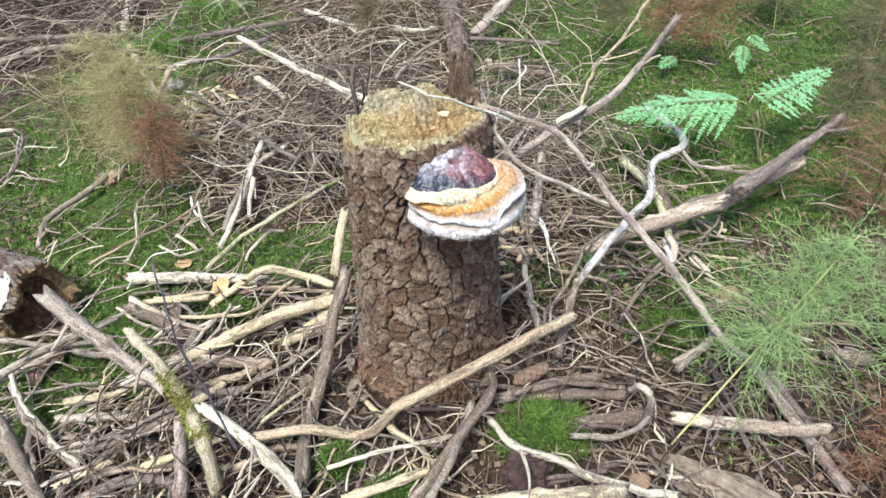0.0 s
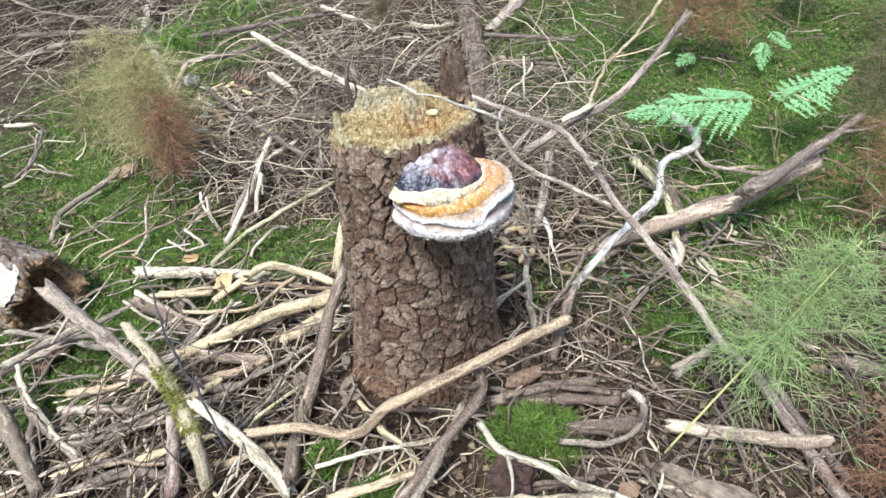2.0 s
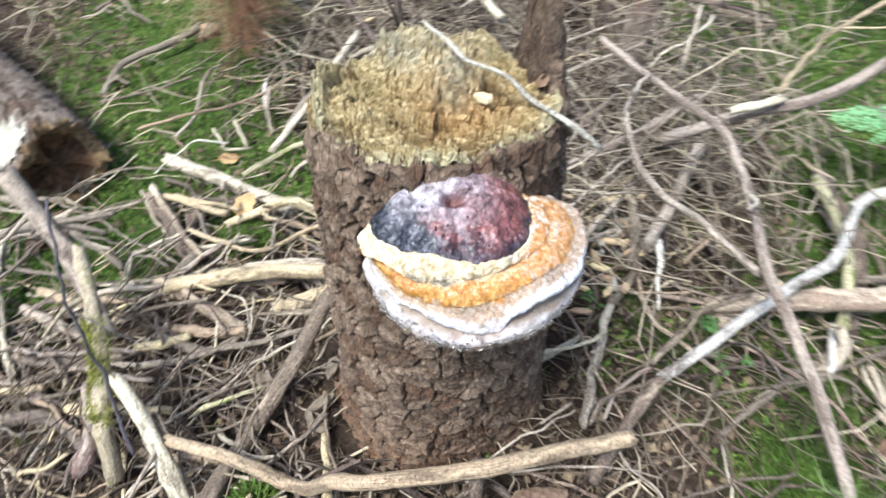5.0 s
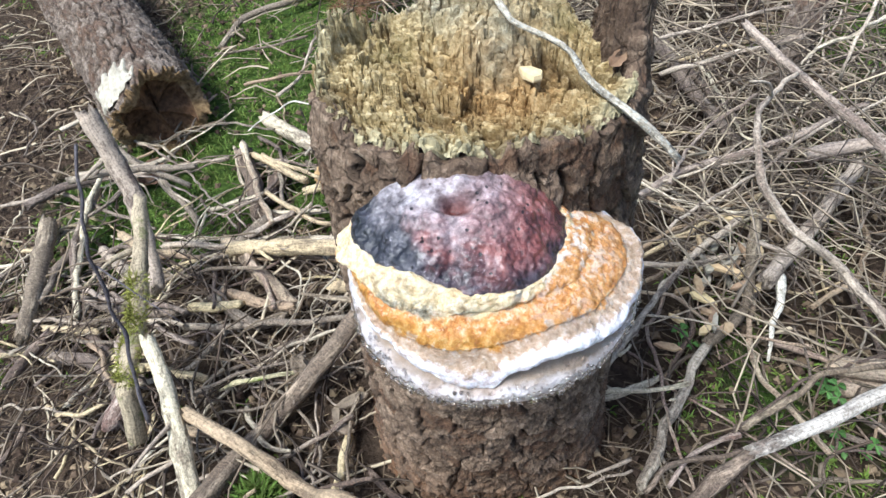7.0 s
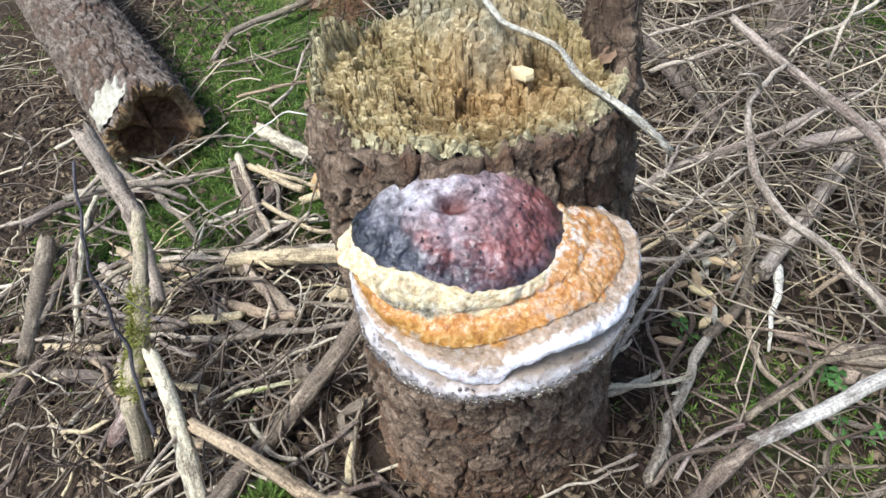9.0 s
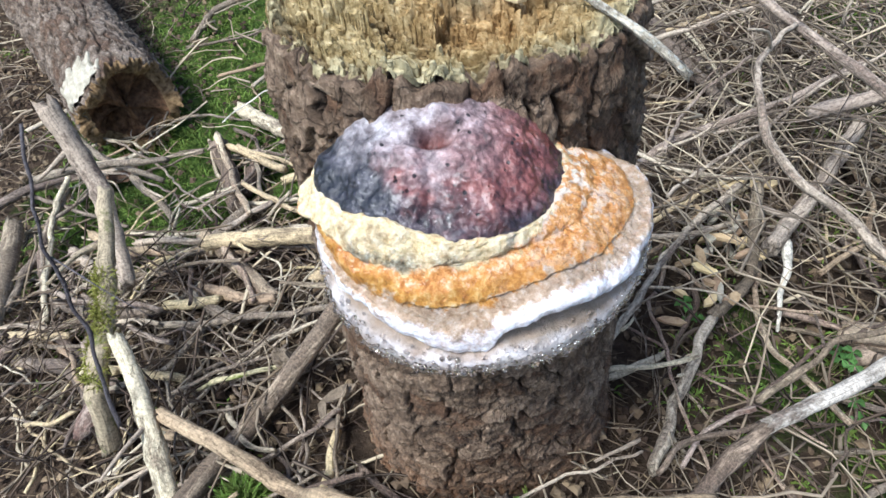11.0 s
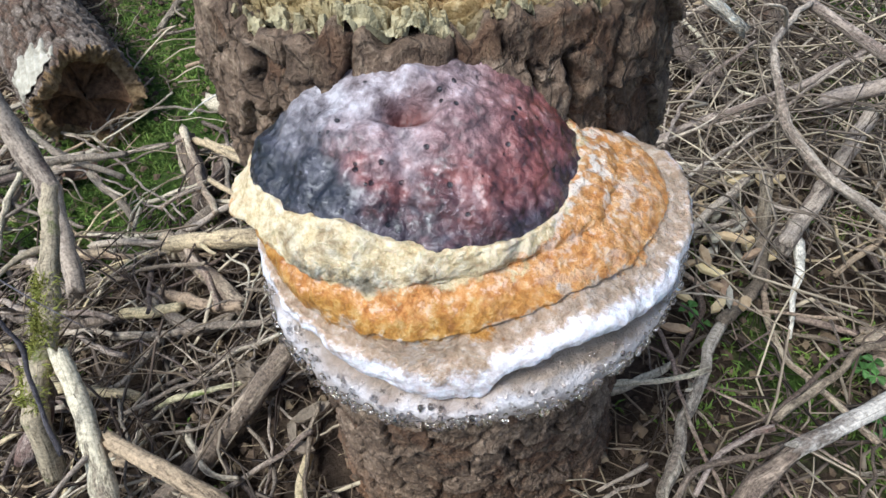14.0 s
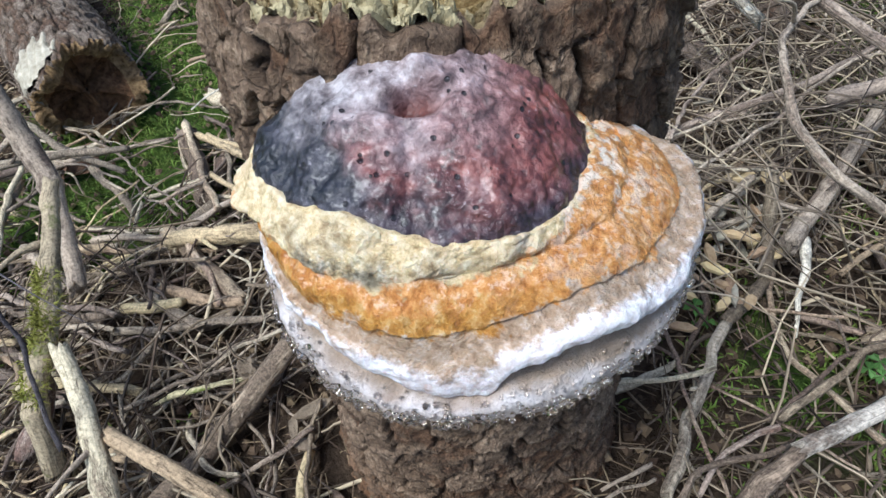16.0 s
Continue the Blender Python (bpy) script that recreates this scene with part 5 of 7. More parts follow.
stick("branch", GREY, 0.0092, 0.0070, [(-0.723, -0.201, -0.107), (-0.589, -0.206, -0.072), (-0.462, -0.212, -0.045)])
stick("branch", TAN, 0.0115, 0.0084, [(-0.498, -0.031, -0.066), (-0.384, -0.024, -0.022), (-0.336, -0.011, -0.002)])
stick("branch", GREY, 0.0102, 0.0097, [(-0.506, -0.044, -0.067), (-0.389, -0.059, -0.031), (-0.35, -0.022, -0.024)])
stick("branch", TAN, 0.0079, 0.0076, [(-0.382, -0.229, -0.038), (-0.301, -0.226, 0.012), (-0.236, -0.207, -0.001)])
stick("branch", GREY, 0.0126, 0.0103, [(-0.667, -0.263, -0.089), (-0.568, -0.231, -0.068), (-0.448, -0.258, -0.044)])
stick("branch", TAN, 0.0073, 0.0069, [(-0.553, -0.211, -0.065), (-0.464, -0.194, -0.035), (-0.373, -0.167, -0.024)])
stick("branch", PALE, 0.0045, 0.0043, [(-0.18, -0.28, 0.05), (-0.081, -0.277, 0.095), (0.029, -0.262, 0.113)])
stick("branch", TAN, 0.0060, 0.0056, [(-0.128, -0.132, 0.024), (-0.078, -0.211, 0.068), (-0.027, -0.267, 0.089), (0.024, -0.333, 0.096)])
stick("branch", BROWN, 0.0091, 0.0103, [(0.088, -0.13, 0.127), (0.094, -0.198, 0.145), (0.047, -0.272, 0.136), (-0.033, -0.358, 0.079)])
stick("branch", GREY, 0.0079, 0.0072, [(0.07, -0.197, 0.11), (0.029, -0.303, 0.13), (-0.006, -0.376, 0.112)])
stick("branch", TAN, 0.0088, 0.0086, [(-0.144, -0.335, 0.054), (-0.061, -0.329, 0.086), (0.001, -0.309, 0.083)])
stick("branch", PALE, 0.0067, 0.0073, [(0.094, -0.238, 0.116), (0.132, -0.309, 0.15), (0.194, -0.347, 0.164), (0.254, -0.379, 0.164), (0.352, -0.388, 0.143)])
stick("branch", CUT, 0.0112, 0.0112, [(0.076, -0.4, 0.156), (0.169, -0.404, 0.18), (0.271, -0.397, 0.181)])
stick("branch", BROWN, 0.0123, 0.0116, [(0.11, -0.164, 0.074), (0.188, -0.162, 0.094), (0.292, -0.134, 0.096)])
stick("branch", BROWN, 0.0102, 0.0093, [(0.157, -0.183, 0.083), (0.234, -0.178, 0.1), (0.33, -0.182, 0.102)])
stick("branch", BROWN, 0.0149, 0.0133, [(0.218, -0.23, 0.092), (0.29, -0.235, 0.106), (0.362, -0.217, 0.094)])
stick("branch", GREY, 0.0057, 0.0049, [(0.217, -0.276, 0.123), (0.285, -0.283, 0.136), (0.347, -0.245, 0.136)])
stick("branch", OLDLOG, 0.0133, 0.0113, [(0.396, -0.226, 0.102), (0.489, -0.246, 0.112), (0.582, -0.252, 0.098), (0.658, -0.235, 0.076)])
stick("branch", GREYLT, 0.0062, 0.0075, [(0.324, -0.196, 0.133), (0.33, -0.218, 0.175), (0.343, -0.232, 0.175), (0.352, -0.234, 0.135), (0.355, -0.239, 0.095)])
stick("branch", GREY, 0.0081, 0.0091, [(0.599, -0.113, 0.078), (0.628, -0.21, 0.07), (0.678, -0.289, 0.041)])
stick("branch", PALE, 0.0067, 0.0083, [(0.443, -0.093, 0.073), (0.511, -0.05, 0.079), (0.535, -0.019, 0.072)])
stick("branch", GREY, 0.0145, 0.0141, [(0.836, -0.056, 0.026), (0.755, -0.039, 0.033)])
stick("twig", PALE, 0.0035, 0.0029, [(0.113, 0.063, 0.076), (0.196, 0.115, 0.111)])
stick("branch", BROWN, 0.0156, 0.0160, [(0.538, 0.758, -0.036), (0.587, 0.622, -0.026), (0.604, 0.52, -0.027), (0.573, 0.341, -0.007)])
stick("branch", PALE, 0.0108, 0.0096, [(0.516, 0.221, 0.012), (0.544, 0.261, 0.045), (0.528, 0.286, 0.061)])
stick("branch", GREY, 0.0052, 0.0064, [(0.573, 0.426, 0.022), (0.69, 0.486, 0.019), (0.806, 0.49, 0.022)])
stick("branch", GREYLT, 0.0060, 0.0058, [(0.688, 0.718, 0.025), (0.692, 0.626, 0.029), (0.741, 0.591, 0.033), (0.842, 0.566, 0.039)])
stick("branch", PALE, 0.0062, 0.0069, [(0.677, 0.438, -0.017), (0.713, 0.38, -0.011)])
stick("branch", PALE, 0.0071, 0.0055, [(0.598, 0.279, 0.002), (0.61, 0.199, 0.013)])
stick("branch", GREY, 0.0056, 0.0048, [(0.564, 0.299, 0.029), (0.49, 0.208, 0.025), (0.378, 0.051, 0.048)])
stick("log", GREYLT, 0.0215, 0.0275, [(0.137, 1.673, -0.04), (0.212, 1.741, 0.005), (0.314, 1.84, 0.062)])
stick("branch", BROWN, 0.0133, 0.0169, [(0.176, 1.45, -0.048), (0.293, 1.347, -0.039), (0.419, 1.301, -0.031)])
stick("branch", GREY, 0.0093, 0.0079, [(0.117, 1.598, -0.022), (0.288, 1.54, -0.01), (0.45, 1.475, 0.002)])
stick("branch", GREY, 0.0083, 0.0081, [(0.147, 1.294, 0), (0.317, 1.228, 0.032), (0.391, 1.221, 0.018)])
stick("branch", GREY, 0.0144, 0.0109, [(-1.217, 1.958, -0.165), (-0.881, 1.98, -0.122), (-0.553, 2.021, -0.089)])
stick("branch", GREYLT, 0.0109, 0.0122, [(-0.313, 1.687, -0.032), (-0.422, 1.827, -0.04), (-0.593, 1.992, -0.051)])
stick("branch", GREY, 0.0079, 0.0070, [(-0.144, 1.16, 0.03), (-0.067, 1.232, 0.086), (0.048, 1.252, 0.144)])
stick("branch", PALE, 0.0127, 0.0125, [(-0.187, 1.838, -0.073), (-0.1, 1.765, -0.057), (-0.007, 1.797, -0.06)])
stick("branch", MOSSTAN, 0.0127, 0.0097, [(0.526, 0.717, -0.015), (0.551, 0.569, 0.016), (0.555, 0.438, 0.04), (0.549, 0.335, 0.034), (0.545, 0.264, 0.015)])
stick("branch", PALE, 0.0034, 0.0059, [(0.111, 0.035, 0.121), (0.12, 0.208, 0.105), (0.134, 0.307, 0.085), (0.165, 0.414, 0.077)])
stick("branch", PALE, 0.0045, 0.0046, [(0.106, 0.069, 0.044), (0.138, 0.095, 0.061), (0.165, 0.132, 0.055)])
stick("branch", PALE, 0.0044, 0.0045, [(0.043, 0.289, 0.031), (0.107, 0.319, 0.04), (0.176, 0.378, 0.034)])
stick("branch", GREYLT, 0.0074, 0.0049, [(-0.005, 0.384, 0.038), (0.057, 0.488, 0.057), (0.141, 0.565, 0.084), (0.258, 0.708, 0.119)])
stick("branch", GREY, 0.0168, 0.0117, [(-0.171, 0.98, -0.06), (-0.038, 0.839, -0.048), (0.105, 0.714, -0.042)])
stick("branch", TAN, 0.0041, 0.0040, [(0.048, 0.317, 0.006), (0.098, 0.404, 0.014), (0.181, 0.533, 0.03)])
stick("twig", GREYLT, 0.0029, 0.0027, [(0.091, 0.32, 0.109), (0.129, 0.424, 0.103), (0.189, 0.566, 0.117), (0.276, 0.706, 0.161)])
stick("twig", GREYLT, 0.0032, 0.0024, [(-0.001, 0.414, 0.074), (0.08, 0.417, 0.07), (0.188, 0.464, 0.061)])
stick("twig", GREYLT, 0.0032, 0.0032, [(0.052, 0.423, 0.087), (0.046, 0.562, 0.067), (0.102, 0.664, 0.112)])
stick("twig", GREYLT, 0.0040, 0.0033, [(-0.094, 0.754, 0.091), (0.001, 0.768, 0.148), (0.095, 0.773, 0.204)])
stick("branch", GREYLT, 0.0057, 0.0045, [(-0.071, 0.721, 0.045), (0.014, 0.739, 0.1), (0.127, 0.783, 0.156)])
stick("branch", BROWN, 0.0045, 0.0041, [(0.269, 0.108, 0.075), (0.302, 0.166, 0.084), (0.324, 0.217, 0.093), (0.383, 0.263, 0.105)])
stick("branch", BROWN, 0.0032, 0.0031, [(0.201, -0.037, 0.124), (0.219, 0.012, 0.125), (0.27, 0.067, 0.115)])
stick("twig", GREYLT, 0.0032, 0.0021, [(0.22, 0.618, 0.324), (0.19, 0.53, 0.331), (0.157, 0.503, 0.313), (0.148, 0.487, 0.294)])
stick("twig", GREYLT, 0.0025, 0.0020, [(0.193, 0.537, 0.381), (0.192, 0.479, 0.339), (0.197, 0.465, 0.301)])
stick("log", OLDLOG, 0.0115, 0.0091, [(0.366, 0.27, 0.003), (0.417, 0.309, 0.007)])
stick("branch", GREY, 0.0105, 0.0081, [(-0.178, 1.035, -0.091), (-0.057, 0.919, -0.075), (0.049, 0.818, -0.057), (0.099, 0.760, -0.045)])
stick("branch", GREYLT, 0.0058, 0.0045, [(-0.008, 0.457, -0.024), (0.039, 0.537, -0.013), (0.115, 0.625, 0.001), (0.188, 0.727, 0.016), (0.253, 0.825, 0.033)])
stick("branch", TAN, 0.0055, 0.0041, [(-0.124, 0.876, -0.065), (-0.053, 0.934, -0.036), (0.055, 1.015, -0.005)])
stick("twig", PALE, 0.0025, 0.0018, [(-0.026, 0.508, -0.012), (0.023, 0.493, 0.004), (0.108, 0.483, 0.022), (0.195, 0.503, 0.035)])
stick("twig", GREYLT, 0.0019, 0.0018, [(-0.011, 0.446, -0.012), (0.103, 0.482, 0.007), (0.195, 0.515, 0.024)])
stick("twig", GREYLT, 0.0019, 0.0016, [(0.030, 0.519, -0.009), (0.020, 0.613, -0.004), (0.034, 0.684, 0.007), (0.062, 0.782, 0.020), (0.083, 0.796, 0.037), (0.075, 0.828, 0.051)])
stick("branch", PALE, 0.0041, 0.0024, [(-0.050, 0.904, -0.030), (0.027, 0.800, -0.012), (0.078, 0.707, 0.007), (0.108, 0.660, 0.022), (0.134, 0.640, 0.036)])
stick("twig", GREY, 0.0023, 0.0019, [(0.078, 0.412, 0.001), (0.113, 0.473, 0.014), (0.155, 0.598, 0.021), (0.193, 0.678, 0.037), (0.245, 0.781, 0.054)])
stick("branch", TAN, 0.0040, 0.0028, [(0.045, 0.352, -0.011), (0.092, 0.444, -0.010), (0.133, 0.510, -0.003), (0.170, 0.563, 0.006)])
stick("branch", PALE, 0.0044, 0.0036, [(0.118, 0.376, 0.000), (0.154, 0.472, -0.003), (0.181, 0.512, 0.003)])
stick("twig", GREYLT, 0.0024, 0.0015, [(0.125, 0.530, -0.013), (0.134, 0.596, -0.000), (0.145, 0.637, 0.017)])
stick("twig", PALE, 0.0028, 0.0018, [(0.245, 1.012, 0.009), (0.263, 0.896, 0.032), (0.275, 0.759, 0.057), (0.292, 0.653, 0.085)])
stick("twig", GREY, 0.0036, 0.0029, [(-0.134, 0.838, -0.065), (-0.069, 0.791, -0.053), (-0.047, 0.797, -0.047)])
stick("twig", GREY, 0.0022, 0.0018, [(0.319, 0.528, 0.019), (0.320, 0.573, 0.034), (0.328, 0.629, 0.049)])
stick("branch", BROWN, 0.0030, 0.0026, [(0.262, 0.110, 0.065), (0.290, 0.160, 0.057), (0.317, 0.227, 0.046), (0.343, 0.269, 0.040), (0.401, 0.329, 0.033)])
stick("branch", PALE, 0.0029, 0.0038, [(0.097, 0.125, 0.061), (0.110, 0.220, 0.054), (0.132, 0.344, 0.044), (0.168, 0.412, 0.047)])
stick("branch", TAN, 0.0041, 0.0031, [(0.065, 0.245, 0.012), (0.106, 0.348, -0.002), (0.146, 0.388, -0.003), (0.180, 0.418, -0.003)])
stick("branch", RED, 0.0028, 0.0035, [(0.224, -0.004, 0.088), (0.232, 0.045, 0.085), (0.259, 0.081, 0.085), (0.269, 0.090, 0.090)])
stick("twig", PALE, 0.0018, 0.0019, [(0.148, -0.046, 0.101), (0.175, 0.001, 0.094)])
stick("twig", GREY, 0.0020, 0.0018, [(0.290, 0.331, 0.009), (0.319, 0.279, 0.025), (0.328, 0.246, 0.037)])
stick("twig", GREY, 0.0012, 0.0010, [(0.104, 0.208, 0.023), (0.141, 0.136, 0.042), (0.174, 0.074, 0.058), (0.184, 0.025, 0.070)])
stick("twig", BROWN, 0.0015, 0.0010, [(0.253, 0.203, 0.024), (0.287, 0.169, 0.037), (0.309, 0.151, 0.047)])
stick("twig", PALE, 0.0016, 0.0011, [(0.385, 0.403, -0.000), (0.361, 0.284, 0.040)])
stick("twig", GREY, 0.0016, 0.0012, [(0.296, 0.088, 0.060), (0.317, 0.066, 0.070), (0.336, 0.053, 0.078)])
stick("branch", GREY, 0.0041, 0.0034, [(0.050, 0.990, -0.005), (0.116, 1.021, 0.010), (0.161, 1.089, 0.022), (0.212, 1.125, 0.035)])
stick("branch", GREYLT, 0.0026, 0.0023, [(0.160, 0.780, -0.001), (0.176, 0.895, 0.016), (0.160, 0.981, 0.033), (0.162, 1.080, 0.052)])
stick("twig", GREYLT, 0.0022, 0.0022, [(0.142, 0.928, 0.003), (0.151, 0.977, 0.032), (0.139, 1.030, 0.061)])
stick("twig", GREYLT, 0.0022, 0.0016, [(0.194, 0.918, 0.007), (0.221, 0.973, 0.037), (0.208, 1.033, 0.066)])
stick("twig", GREY, 0.0021, 0.0015, [(0.132, 0.738, -0.001), (0.188, 0.736, 0.009), (0.216, 0.767, 0.016), (0.260, 0.806, 0.024)])
stick("twig", GREY, 0.0022, 0.0015, [(0.022, 0.694, -0.047), (0.087, 0.708, -0.028), (0.124, 0.705, -0.010)])
stick("twig", GREYLT, 0.0026, 0.0017, [(-0.101, 1.133, -0.067), (-0.029, 1.011, -0.041), (0.011, 0.923, -0.016)])
stick("branch", GREY, 0.0039, 0.0031, [(-0.170, 0.996, -0.071), (-0.111, 1.041, -0.053), (-0.055, 1.089, -0.036), (-0.014, 1.104, -0.020)])
stick("branch", GREY, 0.0053, 0.0041, [(0.232, 0.798, -0.047), (0.281, 0.820, -0.035), (0.330, 0.835, -0.022)])
stick("branch", BROWN, 0.0047, 0.0036, [(0.179, 0.740, -0.058), (0.189, 0.607, -0.037), (0.198, 0.484, -0.012)])
stick("branch", PALE, 0.0041, 0.0040, [(-1.133, -0.094, -0.162), (-1.040, -0.009, -0.143), (-0.943, 0.072, -0.123), (-0.796, 0.185, -0.097), (-0.742, 0.218, -0.082)])
stick("twig", PALE, 0.0031, 0.0020, [(-1.052, 0.171, -0.137), (-0.860, 0.162, -0.105), (-0.679, 0.115, -0.067), (-0.537, 0.076, -0.030)])
stick("twig", GREYLT, 0.0023, 0.0020, [(-0.914, 0.092, -0.110), (-0.786, 0.103, -0.088), (-0.563, 0.079, -0.045)])
stick("twig", PALE, 0.0024, 0.0018, [(-0.886, 0.179, -0.119), (-0.863, 0.250, -0.098), (-0.833, 0.324, -0.077)])
stick("twig", WHITE, 0.0018, 0.0018, [(-0.782, 0.306, -0.101), (-0.760, 0.355, -0.090), (-0.744, 0.414, -0.081), (-0.658, 0.412, -0.062)])
stick("branch", OLDLOG, 0.0082, 0.0055, [(-0.753, 0.266, -0.096), (-0.628, 0.182, -0.073), (-0.519, 0.115, -0.050)])
stick("branch", GREY, 0.0051, 0.0042, [(-0.649, 0.261, -0.092), (-0.550, 0.169, -0.070)])
stick("branch", TAN, 0.0046, 0.0048, [(-0.691, 0.261, -0.087), (-0.607, 0.257, -0.075), (-0.528, 0.252, -0.063)])
stick("branch", PALE, 0.0042, 0.0037, [(-0.658, 0.091, -0.072), (-0.628, 0.129, -0.070), (-0.598, 0.171, -0.068)])
stick("branch", GREYLT, 0.0060, 0.0046, [(-0.540, 0.077, -0.061), (-0.522, 0.119, -0.056), (-0.505, 0.166, -0.052)])
stick("branch", PALE, 0.0060, 0.0057, [(-0.664, -0.014, -0.069), (-0.554, 0.038, -0.051), (-0.442, 0.095, -0.034), (-0.364, 0.141, -0.024)])
stick("branch", TAN, 0.0045, 0.0037, [(-0.641, -0.017, -0.084), (-0.495, 0.045, -0.055), (-0.338, 0.108, -0.025)])
stick("branch", PALE, 0.0038, 0.0039, [(-0.806, -0.268, -0.092), (-0.680, -0.211, -0.070), (-0.575, -0.158, -0.049), (-0.475, -0.119, -0.028)])
stick("branch", GREY, 0.0066, 0.0049, [(-0.483, -0.118, -0.040), (-0.384, -0.072, -0.016), (-0.339, -0.042, -0.006), (-0.291, -0.016, 0.006), (-0.244, 0.015, 0.015)])
stick("branch", TAN, 0.0092, 0.0080, [(-0.511, -0.081, -0.057), (-0.466, -0.062, -0.043), (-0.428, -0.041, -0.030)])
stick("branch", GREY, 0.0031, 0.0024, [(-0.361, -0.194, -0.002), (-0.312, -0.127, 0.010), (-0.259, -0.070, 0.019)])
stick("branch", MOSSTAN, 0.0040, 0.0034, [(-0.340, -0.167, -0.006), (-0.283, -0.123, 0.012), (-0.218, -0.079, 0.029)])
stick("branch", BROWN, 0.0102, 0.0078, [(-0.696, -0.235, -0.083), (-0.682, -0.279, -0.077), (-0.660, -0.327, -0.069)])
stick("branch", GREY, 0.0077, 0.0068, [(-0.762, -0.210, -0.084), (-0.804, -0.147, -0.090), (-0.830, -0.092, -0.095)])
stick("branch", GREY, 0.0102, 0.0094, [(-1.033, -0.076, -0.122), (-1.016, -0.001, -0.125), (-0.957, 0.076, -0.125)])
stick("twig", GREY, 0.0020, 0.0013, [(-0.375, -0.182, 0.005), (-0.307, -0.225, 0.021), (-0.261, -0.254, 0.031), (-0.216, -0.279, 0.041)])
stick("branch", BROWN, 0.0030, 0.0023, [(-0.152, -0.082, 0.034), (-0.117, -0.137, 0.051), (-0.083, -0.186, 0.067)])
stick("twig", PALE, 0.0018, 0.0012, [(-0.373, 0.056, -0.016), (-0.330, -0.007, 0.009), (-0.308, -0.064, 0.028), (-0.291, -0.098, 0.044)])
stick("twig", PALE, 0.0018, 0.0012, [(-0.329, 0.082, -0.010), (-0.301, 0.002, 0.019), (-0.254, -0.058, 0.050)])
stick("twig", GREYLT, 0.0019, 0.0013, [(-0.429, 0.053, -0.027), (-0.364, 0.035, -0.007), (-0.328, -0.012, 0.010)])
stick("branch", OLDLOG, 0.0072, 0.0043, [(-0.516, 0.047, -0.044), (-0.447, 0.018, -0.028), (-0.360, -0.030, -0.006)])
stick("branch", BROWN, 0.0050, 0.0040, [(-0.583, -0.351, -0.077), (-0.562, -0.391, -0.070), (-0.559, -0.418, -0.067)])
stick("branch", TAN, 0.0037, 0.0033, [(-0.544, -0.317, -0.057), (-0.500, -0.295, -0.047), (-0.479, -0.267, -0.041)])
stick("twig", PALE, 0.0015, 0.0011, [(-0.367, -0.334, -0.010), (-0.343, -0.300, 0.003), (-0.320, -0.266, 0.016)])
stick("branch", PALE, 0.0032, 0.0025, [(-0.331, -0.332, -0.002), (-0.310, -0.290, 0.007), (-0.300, -0.273, 0.010)])
stick("twig", GREYLT, 0.0018, 0.0013, [(-0.707, -0.282, -0.076), (-0.636, -0.272, -0.063), (-0.569, -0.274, -0.050)])
stick("twig", PALE, 0.0021, 0.0021, [(-0.915, -0.204, -0.107), (-0.895, -0.143, -0.104), (-0.882, -0.076, -0.103)])
stick("branch", GREYLT, 0.0059, 0.0054, [(-1.224, 0.125, -0.162), (-1.205, 0.201, -0.161), (-1.166, 0.263, -0.158)])
stick("twig", GREY, 0.0035, 0.0025, [(-1.411, 0.125, -0.187), (-1.286, 0.094, -0.172), (-1.228, 0.028, -0.162)])
stick("branch", GREY, 0.0116, 0.0106, [(-1.155, 1.619, -0.131), (-1.007, 1.616, -0.107), (-0.864, 1.623, -0.084), (-0.668, 1.764, -0.057)])
stick("branch", TAN, 0.0096, 0.0082, [(-1.005, 1.424, -0.040), (-1.031, 1.314, -0.092), (-1.055, 1.211, -0.144)])
stick("branch", GREYLT, 0.0091, 0.0079, [(-0.492, 0.938, -0.083), (-0.554, 0.877, -0.092), (-0.598, 0.813, -0.100)])
stick("twig", GREY, 0.0045, 0.0033, [(-0.663, 0.912, -0.075), (-0.557, 0.807, -0.081), (-0.447, 0.692, -0.085)])
stick("twig", WHITE, 0.0042, 0.0040, [(-0.727, 0.685, -0.098), (-0.702, 0.631, -0.109), (-0.664, 0.573, -0.119)])
stick("twig", GREY, 0.0040, 0.0034, [(-1.122, 0.514, -0.157), (-1.035, 0.581, -0.151), (-0.955, 0.681, -0.145)])
stick("twig", GREYLT, 0.0037, 0.0040, [(-1.478, 0.855, -0.193), (-1.425, 0.879, -0.176), (-1.441, 0.996, -0.164), (-1.479, 1.126, -0.154)])
stick("twig", GREYLT, 0.0039, 0.0037, [(-1.444, 0.986, -0.181), (-1.351, 0.924, -0.175), (-1.239, 0.878, -0.167)])
stick("branch", PALE, 0.0097, 0.0086, [(-1.717, 1.273, -0.210), (-1.598, 1.273, -0.202)])
stick("branch", GREY, 0.0073, 0.0050, [(-0.797, 1.815, -0.106), (-0.608, 1.621, -0.073), (-0.431, 1.261, -0.040)])
stick("branch", GREYLT, 0.0063, 0.0048, [(-0.826, 1.322, -0.088), (-0.760, 1.207, -0.073), (-0.698, 1.100, -0.059)])
stick("branch", GREYLT, 0.0080, 0.0062, [(-0.544, 1.671, -0.048), (-0.426, 1.485, -0.060), (-0.321, 1.321, -0.072)])
stick("twig", GREY, 0.0047, 0.0040, [(-0.637, 1.053, -0.054), (-0.629, 1.190, -0.044), (-0.632, 1.255, -0.034)])
stick("branch", PALE, 0.0058, 0.0052, [(-0.701, -0.081, -0.094), (-0.650, -0.081, -0.084), (-0.603, -0.082, -0.075)])
